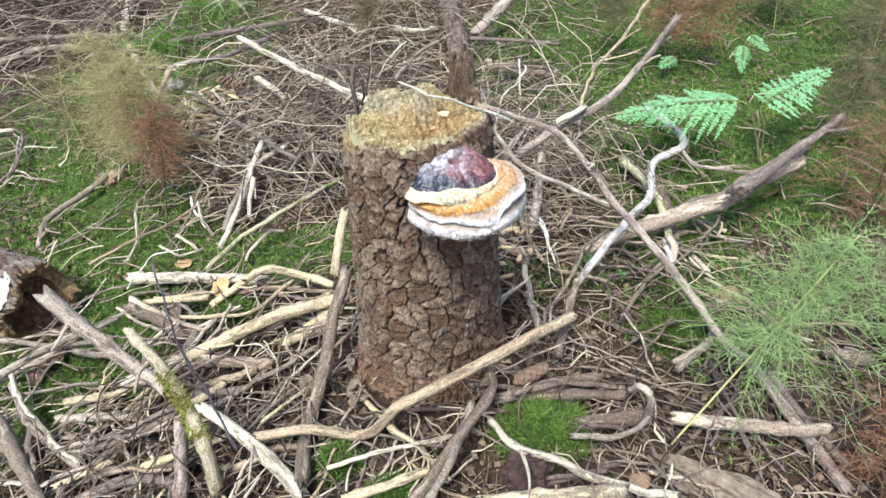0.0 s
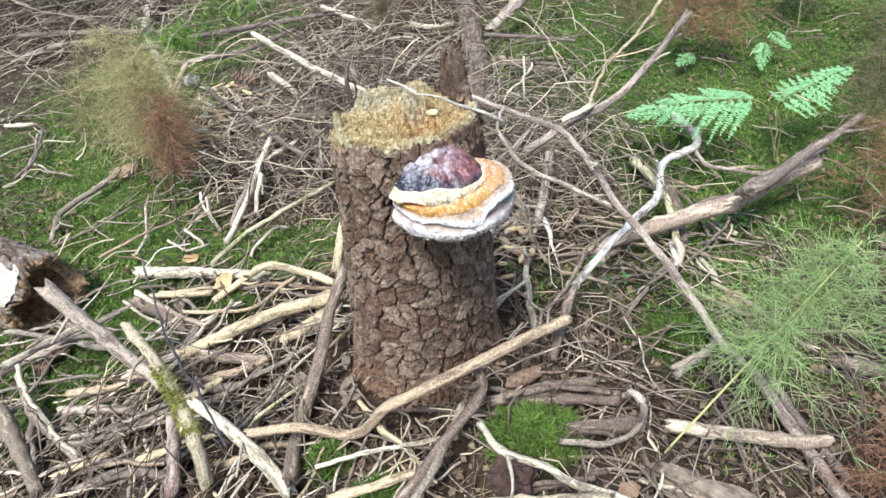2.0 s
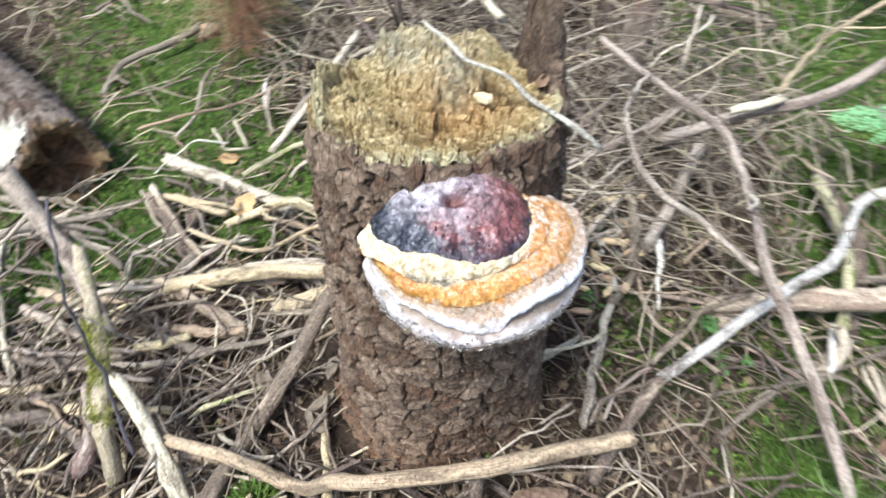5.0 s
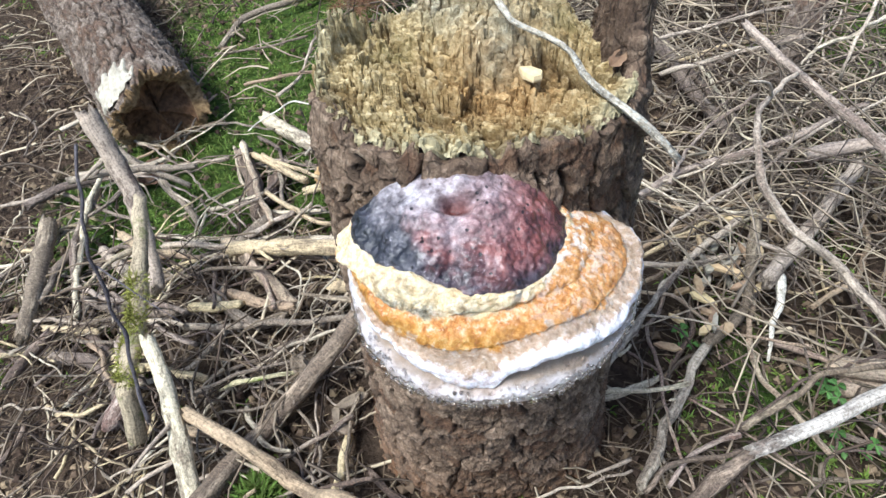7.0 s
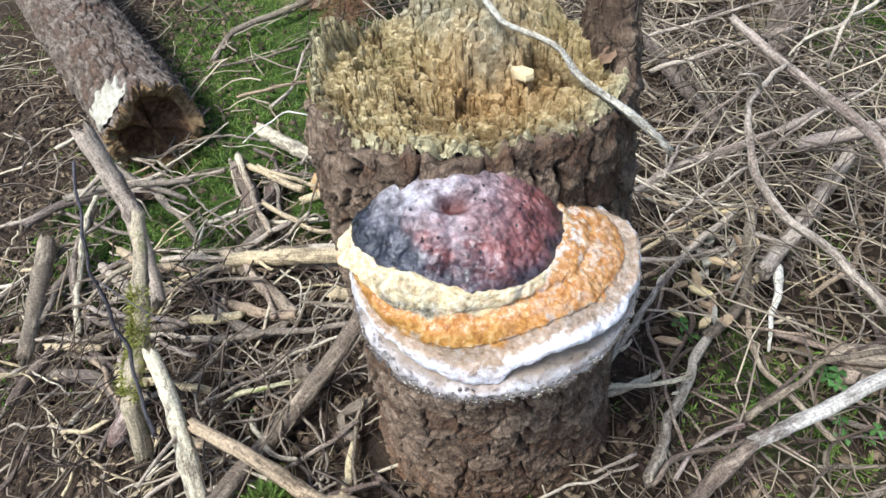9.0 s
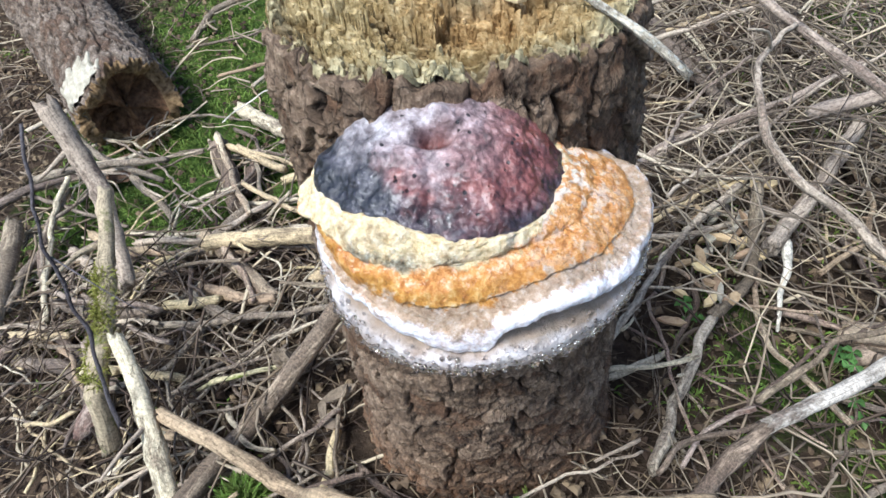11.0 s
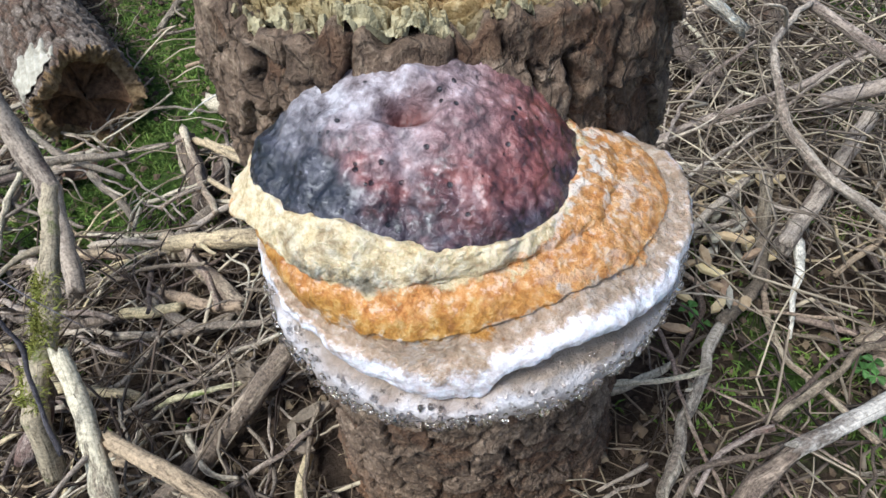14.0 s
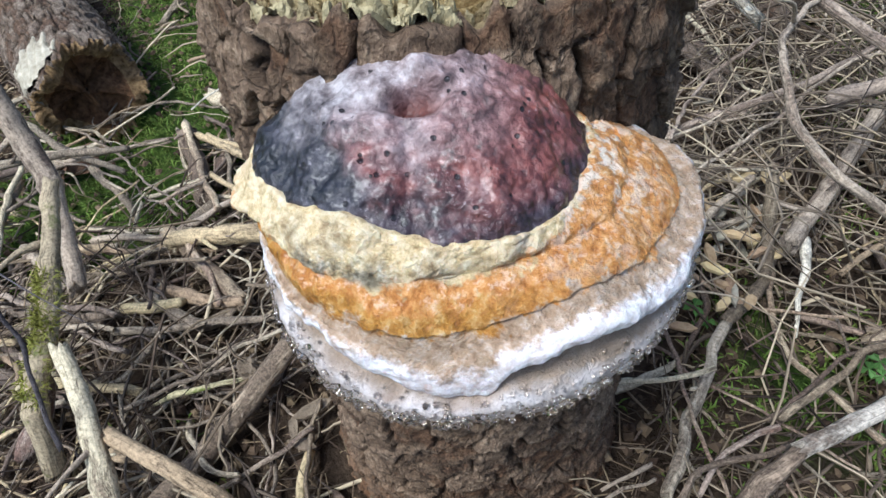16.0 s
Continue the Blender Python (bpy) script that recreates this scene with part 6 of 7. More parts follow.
stick("branch", PALE, 0.0053, 0.0048, [(-0.680, -0.048, -0.081), (-0.649, -0.026, -0.071), (-0.614, -0.008, -0.060)])
stick("branch", GREYLT, 0.0056, 0.0044, [(-0.742, -0.154, -0.090), (-0.649, -0.138, -0.067), (-0.570, -0.118, -0.045), (-0.484, -0.099, -0.020)])
stick("branch", PALE, 0.0063, 0.0054, [(-0.952, 0.050, -0.103), (-0.879, -0.032, -0.099), (-0.761, -0.136, -0.087), (-0.684, -0.192, -0.080)])
stick("twig", PALE, 0.0034, 0.0034, [(-1.066, 0.160, -0.138), (-0.989, 0.180, -0.130), (-0.872, 0.181, -0.117)])
stick("twig", GREYLT, 0.0027, 0.0025, [(-1.038, 0.122, -0.124), (-0.896, 0.124, -0.108), (-0.698, 0.089, -0.079)])
stick("branch", GREYLT, 0.0057, 0.0054, [(-0.990, 0.031, -0.128), (-0.927, 0.097, -0.116), (-0.873, 0.168, -0.107)])
stick("twig", GREYLT, 0.0038, 0.0033, [(-0.996, 0.051, -0.119), (-0.923, 0.069, -0.110), (-0.855, 0.126, -0.103)])
stick("branch", TAN, 0.0064, 0.0065, [(-0.715, -0.232, -0.086), (-0.666, -0.211, -0.077), (-0.612, -0.186, -0.067)])
stick("branch", TAN, 0.0074, 0.0068, [(-0.543, -0.212, -0.053), (-0.502, -0.209, -0.039), (-0.465, -0.207, -0.026)])
stick("twig", GREYLT, 0.0024, 0.0020, [(-0.354, -0.307, -0.005), (-0.337, -0.253, 0.002), (-0.319, -0.232, 0.007)])
stick("twig", GREYLT, 0.0020, 0.0016, [(0.094, -0.122, 0.097), (0.136, -0.070, 0.109), (0.183, -0.021, 0.119)])
stick("twig", GREYLT, 0.0020, 0.0015, [(0.083, -0.153, 0.089), (0.165, -0.104, 0.107), (0.237, -0.080, 0.121), (0.297, -0.079, 0.136)])
stick("branch", BROWN, 0.0058, 0.0052, [(0.135, -0.182, 0.110), (0.227, -0.164, 0.117), (0.312, -0.176, 0.121)])
stick("twig", PALE, 0.0022, 0.0019, [(0.373, 0.027, 0.083), (0.381, -0.075, 0.103), (0.398, -0.173, 0.117)])
stick("twig", GREYLT, 0.0021, 0.0014, [(0.243, -0.043, 0.098), (0.324, -0.107, 0.111), (0.390, -0.160, 0.116), (0.462, -0.216, 0.115)])
stick("branch", GREY, 0.0070, 0.0064, [(0.436, -0.115, 0.087), (0.479, -0.079, 0.077), (0.522, -0.045, 0.068)])
stick("twig", PALE, 0.0021, 0.0017, [(0.365, -0.322, 0.122), (0.349, -0.348, 0.120), (0.335, -0.367, 0.118)])
stick("twig", GREY, 0.0019, 0.0013, [(0.481, -0.178, 0.110), (0.502, -0.285, 0.110), (0.506, -0.356, 0.104)])
stick("twig", MOSSTAN, 0.0064, 0.0045, [(0.692, 0.724, 0.005), (0.728, 0.642, 0.007), (0.832, 0.637, 0.009), (0.869, 0.605, 0.009)])
stick("branch", WHITE, 0.0087, 0.0062, [(0.545, 0.326, 0.015), (0.534, 0.271, 0.029), (0.525, 0.213, 0.043)])
stick("twig", GREY, 0.0057, 0.0043, [(0.601, 0.459, -0.001), (0.690, 0.498, 0.008), (0.793, 0.519, 0.020)])
stick("twig", PALE, 0.0042, 0.0033, [(0.657, 0.426, -0.006), (0.677, 0.382, -0.001), (0.695, 0.334, 0.004)])
stick("twig", PALE, 0.0039, 0.0031, [(0.584, 0.263, 0.014), (0.594, 0.223, 0.020), (0.608, 0.180, 0.026)])
stick("twig", TAN, 0.0025, 0.0024, [(0.954, 0.870, 0.048), (0.942, 0.795, 0.008), (0.925, 0.718, -0.032)])
stick("twig", PALE, 0.0022, 0.0019, [(-0.034, -0.346, 0.070), (-0.014, -0.291, 0.081), (-0.027, -0.228, 0.080)])
stick("twig", GREYLT, 0.0022, 0.0018, [(-0.108, -0.337, 0.053), (-0.084, -0.311, 0.062), (-0.056, -0.296, 0.070)])
stick("branch", BROWN, 0.0060, 0.0045, [(-0.135, 0.190, -0.03), (-0.132, 0.182, 0.30), (-0.130, 0.176, 0.545)])
stick("branch", GREYLT, 0.0092, 0.0092, [(-0.521, 0.799, 0.017), (-0.536, 0.721, -0.009), (-0.547, 0.684, -0.035), (-0.557, 0.575, -0.058), (-0.571, 0.497, -0.081), (-0.589, 0.467, -0.107)])
stick("branch", GREYLT, 0.0080, 0.0072, [(-0.524, 0.663, -0.020), (-0.531, 0.624, -0.059), (-0.536, 0.583, -0.098)])
stick("twig", PALE, 0.0049, 0.0047, [(-0.701, 0.647, -0.085), (-0.672, 0.587, -0.101), (-0.623, 0.527, -0.114)])
stick("twig", PALE, 0.0048, 0.0038, [(-0.730, 0.539, -0.114), (-0.644, 0.452, -0.102)])
stick("twig", GREY, 0.0046, 0.0035, [(-0.502, 1.021, -0.005), (-0.528, 0.933, -0.046), (-0.573, 0.853, -0.088)])
stick("branch", GREY, 0.0063, 0.0051, [(-0.446, 0.957, -0.020), (-0.404, 0.849, -0.051), (-0.370, 0.777, -0.081)])
stick("twig", PALE, 0.0039, 0.0030, [(-0.776, 0.505, -0.127), (-0.685, 0.427, -0.100), (-0.619, 0.441, -0.079)])
SLEEVE = [(-0.484, -0.125, 0.11), (-0.438, -0.178, 0.091), (-0.395, -0.239, 0.079)]



# ---------------------------------------------------------------- moss sleeve, hummocks, tufts
def scatter(name, template_v, template_f, places, scales, yaws, tilts, material, label, category, parent=None, kind="stuff", smooth=False):
    """One mesh of many small pieces, each turned, leant and sized on its own."""
    n, m = len(places), len(template_v)
    c, s = np.cos(yaws), np.sin(yaws)
    ct, st = np.cos(tilts), np.sin(tilts)
    tv = np.asarray(template_v)
    x, y, z = tv[:, 0][None], tv[:, 1][None], tv[:, 2][None]
    y2, z2 = y * ct[:, None] - z * st[:, None], y * st[:, None] + z * ct[:, None]
    X, Y = x * c[:, None] - y2 * s[:, None], x * s[:, None] + y2 * c[:, None]
    v = np.stack([X, Y, z2 + 0 * X], -1) * np.asarray(scales)[:, None, None] + np.asarray(places)[:, None, :]
    f = (np.asarray(template_f)[None] + (np.arange(n) * m)[:, None, None]).reshape(-1, len(template_f[0]))
    ob = link_mesh(name, v.reshape(-1, 3), f, material, parent, smooth=smooth)
    return tagged(ob, label, category, kind=kind)


def blades(count, length, width, spread, seed):
    """A tuft of narrow bent blades, each of four triangles."""
    rng = random.Random(seed)
    v, f = [], []
    for _ in range(count):
        a = rng.uniform(0, 6.28)
        out = Vector((math.cos(a), math.sin(a), 0))
        cross = Vector((-out.y, out.x, 0)) * width / 2
        l = length * rng.uniform(0.6, 1.1)
        lean = spread * rng.uniform(0.4, 1.2)
        b = out * rng.uniform(0, length * 0.25)
        mid = b + out * l * 0.4 * lean + Vector((0, 0, l * 0.6))
        tip = b + out * l * 0.95 * lean + Vector((0, 0, l * (0.95 - 0.35 * lean)))
        k = len(v)
        v += [b - cross * 0.7, b + cross * 0.7, mid + cross, mid - cross, tip]
        f += [(k, k + 1, k + 2), (k, k + 2, k + 3), (k + 3, k + 2, k + 4)]
    return np.array([q[:] for q in v]), f


def drop_points(count, box, weight, seed):
    """Random places in a box of the plan, kept by weight(x, y)."""
    rng = np.random.default_rng(seed)
    x, y = rng.uniform(box[0], box[1], count), rng.uniform(box[2], box[3], count)
    ok = rng.random(count) < weight(x, y)
    return x[ok], y[ok], rng


def patchy(x, y, f, seed):
    return 0.5 + 0.5 * np.sin(x * f + seed + 1.7 * np.sin(y * f * 0.8 + seed)) * np.sin(y * f * 1.1 + 2 * seed + 1.3 * np.sin(x * f * 0.9))


def clear_of_stump(x, y, gap=0.0):
    return (np.hypot(x + 0.01, y + 0.006) > 0.135 + gap).astype(float)


def inside(x, y, box, fade=0.5):
    """Thins what is strewn towards the edges of its box, so that it ends in no line."""
    d = np.minimum(np.minimum(x - box[0], box[1] - x), np.minimum(y - box[2], box[3] - y))
    return soft(d + 0.5 * fade * (patchy(x, y, 7, 3) - 0.5), 0.0, fade)


def carpet_moss():
    tv, tf = blades(6, 0.0090, 0.0015, 1.3, 3)
    box = (-2.7, 2.6, -1.0, 3.6)
    x, y, rng = drop_points(106000, box, lambda x, y: inside(x, y, box) * clear_of_stump(x, y) * soft(mossy(x, y) + 0.5 * (patchy(x, y, 9, 1) - 0.5) + 0.3 * (patchy(x, y, 23, 4) - 0.5), 0.25, 0.6), 3)
    z = land(x, y) + 0.010 * (patchy(x, y, 31, 2) - 0.3)
    scatter("moss_carpet", tv, tf, np.stack([x, y, z - 0.004], -1), rng.uniform(0.75, 1.85, len(x)), rng.uniform(0, 6.28, len(x)), rng.normal(0, 0.25, len(x)), MOSS, "bright green feathery moss carpet on the forest floor", "moss")


def hummock(x, y, r, h, label, count=700):
    """A cushion of longer moss."""
    rng = np.random.default_rng(int(abs(x * 1000)) + 7)
    a, q = rng.uniform(0, 6.28, count), np.sqrt(rng.random(count))
    px, py = x + r * q * np.cos(a) * 1.3, y + r * q * np.sin(a)
    pz = land(px, py) + h * (1 - q ** 2)
    tv, tf = blades(8, 0.022, 0.0018, 1.0, 9)
    ob = scatter("moss_cushion", tv, tf, np.stack([px, py, pz], -1), rng.uniform(0.7, 1.4, count), rng.uniform(0, 6.28, count), rng.normal(0, 0.35, count), MOSSDARK, label, "moss")
    return ob


carpet_moss()
hummock(0.18, -0.235, 0.062, 0.035, "thick green moss cushion in front of the stump")
hummock(-0.50, 0.215, 0.045, 0.02, "yellow-green moss cushion under pale sticks", 400)
hummock(0.50, 0.02, 0.06, 0.03, "light green moss cushion on the litter", 500)
hummock(-0.07, -0.33, 0.035, 0.05, "small bright moss tuft on a stick end", 260)
hummock(-0.17, -0.25, 0.03, 0.04, "small moss tuft beside a leaning stick", 220)


def moss_sleeve():
    """Moss hanging round the leaning pale stick."""
    pts = spline(SLEEVE, 0.002)
    rng = np.random.default_rng(12)
    n = 520
    i = rng.integers(0, len(pts), n)
    a = rng.uniform(-2.2, 2.2, n)
    place = np.array([pts[k][:] for k in i]) + np.stack([np.sin(a) * 0.009, -np.abs(np.cos(a)) * 0.005, np.cos(a) * 0.008], -1)
    tv, tf = blades(6, 0.010, 0.0014, 1.3, 5)
    scatter("moss_sleeve", tv, tf, place, rng.uniform(0.6, 1.3, n), rng.uniform(0, 6.28, n), rng.normal(0, 1.0, n), SLEEVEMOSS, "olive green moss hanging on a leaning stick", "moss")


moss_sleeve()


def grass_tuft(x, y, count, length, label):
    rng = np.random.default_rng(int(abs(x * 977)) + 3)
    tv, tf = blades(5, length, 0.003, 0.9, 2)
    px, py = x + rng.normal(0, 0.11, count), y + rng.normal(0, 0.09, count)
    return scatter("grass_tuft", tv, tf, np.stack([px, py, land(px, py)], -1), rng.uniform(0.6, 1.3, count), rng.uniform(0, 6.28, count), rng.normal(0, 0.3, count), TUFTGRASS, label, "grass")


grass_tuft(-1.28, 1.95, 130, 0.10, "bright green grass tuft among fallen branches")
grass_tuft(-1.15, 2.35, 130, 0.10, "bright green grass tuft on the moss")
grass_tuft(-1.28, 1.50, 90, 0.12, "light green grass tuft before a fallen branch")
grass_tuft(-1.05, 1.35, 60, 0.07, "sparse green grass tuft by a branch")


# ---------------------------------------------------------------- litter
def littered(x, y):
    return np.clip(1.05 - 0.85 * mossy(x, y), 0.06, 1) * clear_of_stump(x, y, -0.005)


def needle_litter():
    tv = np.array([(-0.5, -0.02, 0), (0.5, -0.02, 0.05), (0.5, 0.02, 0.05), (-0.5, 0.02, 0), (0, 0, 0.05)])
    tf = [(0, 1, 4), (1, 2, 4), (2, 3, 4), (3, 0, 4)]
    box = (-2.4, 2.2, -1.0, 3.2)
    x, y, rng = drop_points(80000, box, lambda x, y: littered(x, y) * inside(x, y, box), 21)
    z = land(x, y) + rng.uniform(0.0, 0.018, len(x))
    scatter("needle_litter", tv, tf, np.stack([x, y, z], -1), rng.uniform(0.014, 0.04, len(x)), rng.uniform(0, 6.28, len(x)), rng.normal(0, 0.3, len(x)), NEEDLE, "dry brown needles and bark crumbs on the floor", "litter")


def twig_mesh(rng, length, r, bend, lift):
    """A thin three-sided twig of five rings, lying along x, arched."""
    v, f = [], []
    n = 6
    ph = rng.uniform(0, 6.28)
    for i in range(n):
        t = i / (n - 1)
        c = Vector(((t - 0.5) * length, bend * length * math.sin(t * 3.1 + ph) * 0.5 + rng.gauss(0, 0.028) * length, lift * length * math.sin(t * math.pi) + rng.gauss(0, 0.016) * length))
        rr = r * (1 - 0.55 * t)
        for j in range(3):
            a = j * 2.094
            v.append(c + Vector((0, math.cos(a) * rr, math.sin(a) * rr)))
    for i in range(n - 1):
        for j in range(3):
            f.append((i * 3 + j, i * 3 + (j + 1) % 3, i * 3 + 3 + (j + 1) % 3, i * 3 + 3 + j))
    return v, f


def twig_litter(name, count, box, weight, lengths, radii, height, lift, tilt, seed, label, material):
    rng = random.Random(seed)
    x, y, nr = drop_points(count, box, weight, seed)
    allv, allf = [], []
    for px, py in zip(x, y):
        l = rng.uniform(*lengths)
        v, f = twig_mesh(rng, l, rng.uniform(*radii), rng.uniform(0, 0.75) if lift < 0.2 else rng.uniform(0.1, 1.0), rng.uniform(0, lift))
        m = pose(px, py, float(land(px, py)) + rng.uniform(0, 1) ** 1.5 * height, rng.gauss(0, 20), rng.gauss(0, tilt), rng.uniform(0, 360))
        k = len(allv)
        allv += [m @ q for q in v]
        allf += [tuple(a + k for a in q) for q in f]
    ob = link_mesh(name, [q[:] for q in allv], allf, material)
    return tagged(ob, label, "litter", kind="stuff")


def humus():
    tv = np.array([(-0.5, -0.3, 0), (0.45, -0.4, 0.05), (0.5, 0.35, 0), (-0.4, 0.45, 0.04), (-0.2, -0.15, 0.4), (0.25, -0.2, 0.3), (0.2, 0.25, 0.45), (-0.25, 0.2, 0.3)])
    tf = [(0, 1, 5, 4), (1, 2, 6, 5), (2, 3, 7, 6), (3, 0, 4, 7), (4, 5, 6, 7)]
    box = (-2.0, 1.8, -0.9, 2.6)
    x, y, rng = drop_points(44000, box, lambda x, y: littered(x, y) * inside(x, y, box), 51)
    z = land(x, y) + rng.uniform(-0.002, 0.012, len(x))
    scatter("humus_crumbs", tv, tf, np.stack([x, y, z], -1), rng.uniform(0.004, 0.016, len(x)), rng.uniform(0, 6.28, len(x)), rng.normal(0, 0.5, len(x)), CRUMB, "dark brown bark crumbs and humus", "litter")


humus()
needle_litter()
twig_litter("twig_litter", 9500, (-2.3, 1.9, -0.9, 3.1), lambda x, y: littered(x, y) * (1 - 0.9 * moss_pocket(x, y)) * inside(x, y, (-2.3, 1.9, -0.9, 3.1)), (0.03, 0.16), (0.0010, 0.0038), 0.045, 0.10, 9, 31, "fine grey-brown dead twigs covering the floor", LITTER)
# brushwood heaps: arching thin spruce twigs
twig_litter("straw_litter", 900, (-1.2, -0.35, 0.65, 1.5), lambda x, y: blob(x, y, -0.82, 1.06, 0.22, 0.26), (0.03, 0.15), (0.0012, 0.004), 0.07, 0.15, 12, 39, "straw-coloured dry twig bits and splinters", STRAW)
twig_litter("brushwood", 1500, (-0.95, -0.05, 0.55, 1.75), lambda x, y: blob(x, y, -0.35, 1.05, 0.33, 0.42), (0.15, 0.45), (0.0012, 0.0032), 0.16, 0.28, 22, 32, "tangled brown brushwood heap of thin twigs", LITTER)
twig_litter("brushwood", 2000, (-0.05, 0.75, 0.15, 1.6), lambda x, y: blob(x, y, 0.22, 0.76, 0.24, 0.34), (0.15, 0.42), (0.0010, 0.0028), 0.20, 0.30, 26, 33, "tangled grey brushwood of arching thin twigs", LITTER)
twig_litter("brushwood", 1250, (-1.3, -0.2, -0.5, 0.3), lambda x, y: blob(x, y, -0.56, -0.14, 0.32, 0.20) * (1 - moss_pocket(x, y)) ** 2 * clear_of_stump(x, y, 0.04), (0.06, 0.30), (0.0009, 0.0028), 0.06, 0.16, 11, 38, "tangled brown fine brushwood between pale sticks", SHADELITTER)
twig_litter("brushwood", 900, (-0.9, 0.9, 1.5, 2.6), lambda x, y: blob(x, y, -0.25, 1.9, 0.6, 0.4), (0.2, 0.5), (0.0013, 0.003), 0.16, 0.25, 20, 34, "tangled brown brushwood at the back", LITTER)
twig_litter("brushwood", 1200, (-2.4, -0.9, 1.4, 3.2), lambda x, y: blob(x, y, -1.7, 2.2, 0.5, 0.4), (0.2, 0.6), (0.0015, 0.004), 0.15, 0.2, 15, 35, "grey brushwood lying by fallen branches", LITTER)
twig_litter("dead_bush", 1500, (-2.9, -1.3, 1.9, 3.2), lambda x, y: blob(x, y, -2.0, 2.42, 0.42, 0.22), (0.25, 0.6), (0.0015, 0.004), 0.30, 0.3, 35, 37, "dark brown dead bush of crowded thin twigs", BUSHTWIG)
twig_litter("brushwood", 800, (0.0, 0.85, -0.55, 0.5), lambda x, y: blob(x, y, 0.36, -0.02, 0.3, 0.28) * clear_of_stump(x, y, 0.03), (0.07, 0.26), (0.0009, 0.0022), 0.035, 0.12, 9, 36, "dark fine brushwood beside the stump", SHADELITTER)


def loose_sticks():
    """Countable thin sticks strewn over the litter, each a thing."""
    rng = random.Random(77)
    kinds = [PALE, TAN, TAN, GREY, GREY, GREYLT, GREYLT, BROWN]
    zones = [(-0.95, -0.13, -0.36, 0.32, 190, 0.07), (-0.15, 0.60, -0.42, -0.12, 60, 0.05), (0.12, 0.75, -0.2, 0.75, 85, 0.08), (-0.9, 0.0, 0.4, 1.6, 60, 0.12), (-1.9, -0.9, 0.7, 2.3, 26, 0.06)]
    for x0, x1, y0, y1, count, top in zones:
        for _ in range(count):
            x, y = rng.uniform(x0, x1), rng.uniform(y0, y1)
            if math.hypot(x + 0.01, y + 0.006) < 0.19 or moss_pocket(x, y) > rng.uniform(0.25, 1.0):
                continue
            l, yaw = rng.uniform(0.10, 0.42), rng.gauss(0.35 if x < 0 else -0.5, 0.9)
            bow = rng.gauss(0, 0.10) * l
            hx, hy = math.cos(yaw) * l / 2, math.sin(yaw) * l / 2
            r = rng.choice((0.0012, 0.0016, 0.0020, 0.0026, 0.0034, 0.0048))
            pts = []
            for t in (-1, -0.3, 0.4, 1):
                px, py = x + hx * t - math.sin(yaw) * bow * (1 - t * t) + rng.gauss(0, 0.002), y + hy * t + math.cos(yaw) * bow * (1 - t * t) + rng.gauss(0, 0.002)
                pts.append((px, py, float(land(px, py)) + r + rng.uniform(0.25, 1) * top * (0.6 + 0.4 * t)))
            if min(math.hypot(p[0] + 0.01, p[1] + 0.006) for p in pts) < 0.15:
                continue
            stick("twig" if r < 0.002 else "stick", rng.choice(kinds if x < 0.1 or y > 0.35 else (GREY, BROWN, BROWN, OLDLOG)), r, r * rng.uniform(0.5, 1), pts)


loose_sticks()


# ---------------------------------------------------------------- small things
def build_chip(points_at, size, yaw, name, label, material, seed):
    """A flat splintered chip of wood or bark."""
    rng = random.Random(seed)
    n = 6
    ring = [(math.cos(i * 6.283 / n) * size[0] / 2 * rng.uniform(0.75, 1.15), math.sin(i * 6.283 / n) * size[1] / 2 * rng.uniform(0.75, 1.15)) for i in range(n)]
    v, f = [], []
    for z, k in ((0, 0.94), (size[2] * 0.4, 1.0), (size[2], 0.92)):
        v += [(x * k, y * k, z + rng.uniform(-0.1, 0.1) * size[2]) for x, y in ring]
    for r in range(2):
        f += [(r * n + i, r * n + (i + 1) % n, (r + 1) * n + (i + 1) % n, (r + 1) * n + i) for i in range(n)]
    v += [(0, 0, size[2] * 1.15), (0, 0, 0)]
    f += [(2 * n + i, 2 * n + (i + 1) % n, 3 * n) for i in range(n)] + [((i + 1) % n, i, 3 * n + 1) for i in range(n)]
    ob = link_mesh(name, v, f, material, smooth=False)
    ob.matrix_basis = pose(*points_at, rng.uniform(-8, 8), rng.uniform(-8, 8), yaw)
    return tagged(ob, label, "wood chip" if "chip" in name else "bark piece")


build_chip((0.0263, -0.0102, 0.552), (0.020, 0.013, 0.005), -8, "wood_chip", "fresh cream wood chip lying on the rotten stump top", CHIPWOOD, 1)
for i in range(46):
    rr = random.Random(500 + i)
    x, y = 0.168 + rr.gauss(0, 0.028), 0.385 + rr.gauss(0, 0.06)
    build_chip((x, y, float(land(x, y)) + rr.uniform(0.02, 0.075)), (rr.uniform(0.02, 0.06), rr.uniform(0.007, 0.016), rr.uniform(0.004, 0.008)), rr.gauss(60, 50), "wood_chip", "ochre split wood chip in a heap behind the stump", (CHIPWOOD, CUTCHIP, BAREWOOD)[i % 3], i)
for i in range(64):
    rr = random.Random(700 + i)
    x, y = -0.82 + rr.gauss(0, 0.12), 1.20 + rr.gauss(0, 0.11)
    build_chip((x, y, float(land(x, y)) + rr.uniform(0.03, 0.08)), (rr.uniform(0.03, 0.11), rr.uniform(0.006, 0.015), 0.005), rr.uniform(0, 360), "wood_chip", "yellowish wood chip scattered on the floor", (CHIPWOOD, BAREWOOD, CUTCHIP)[i % 3], 40 + i)
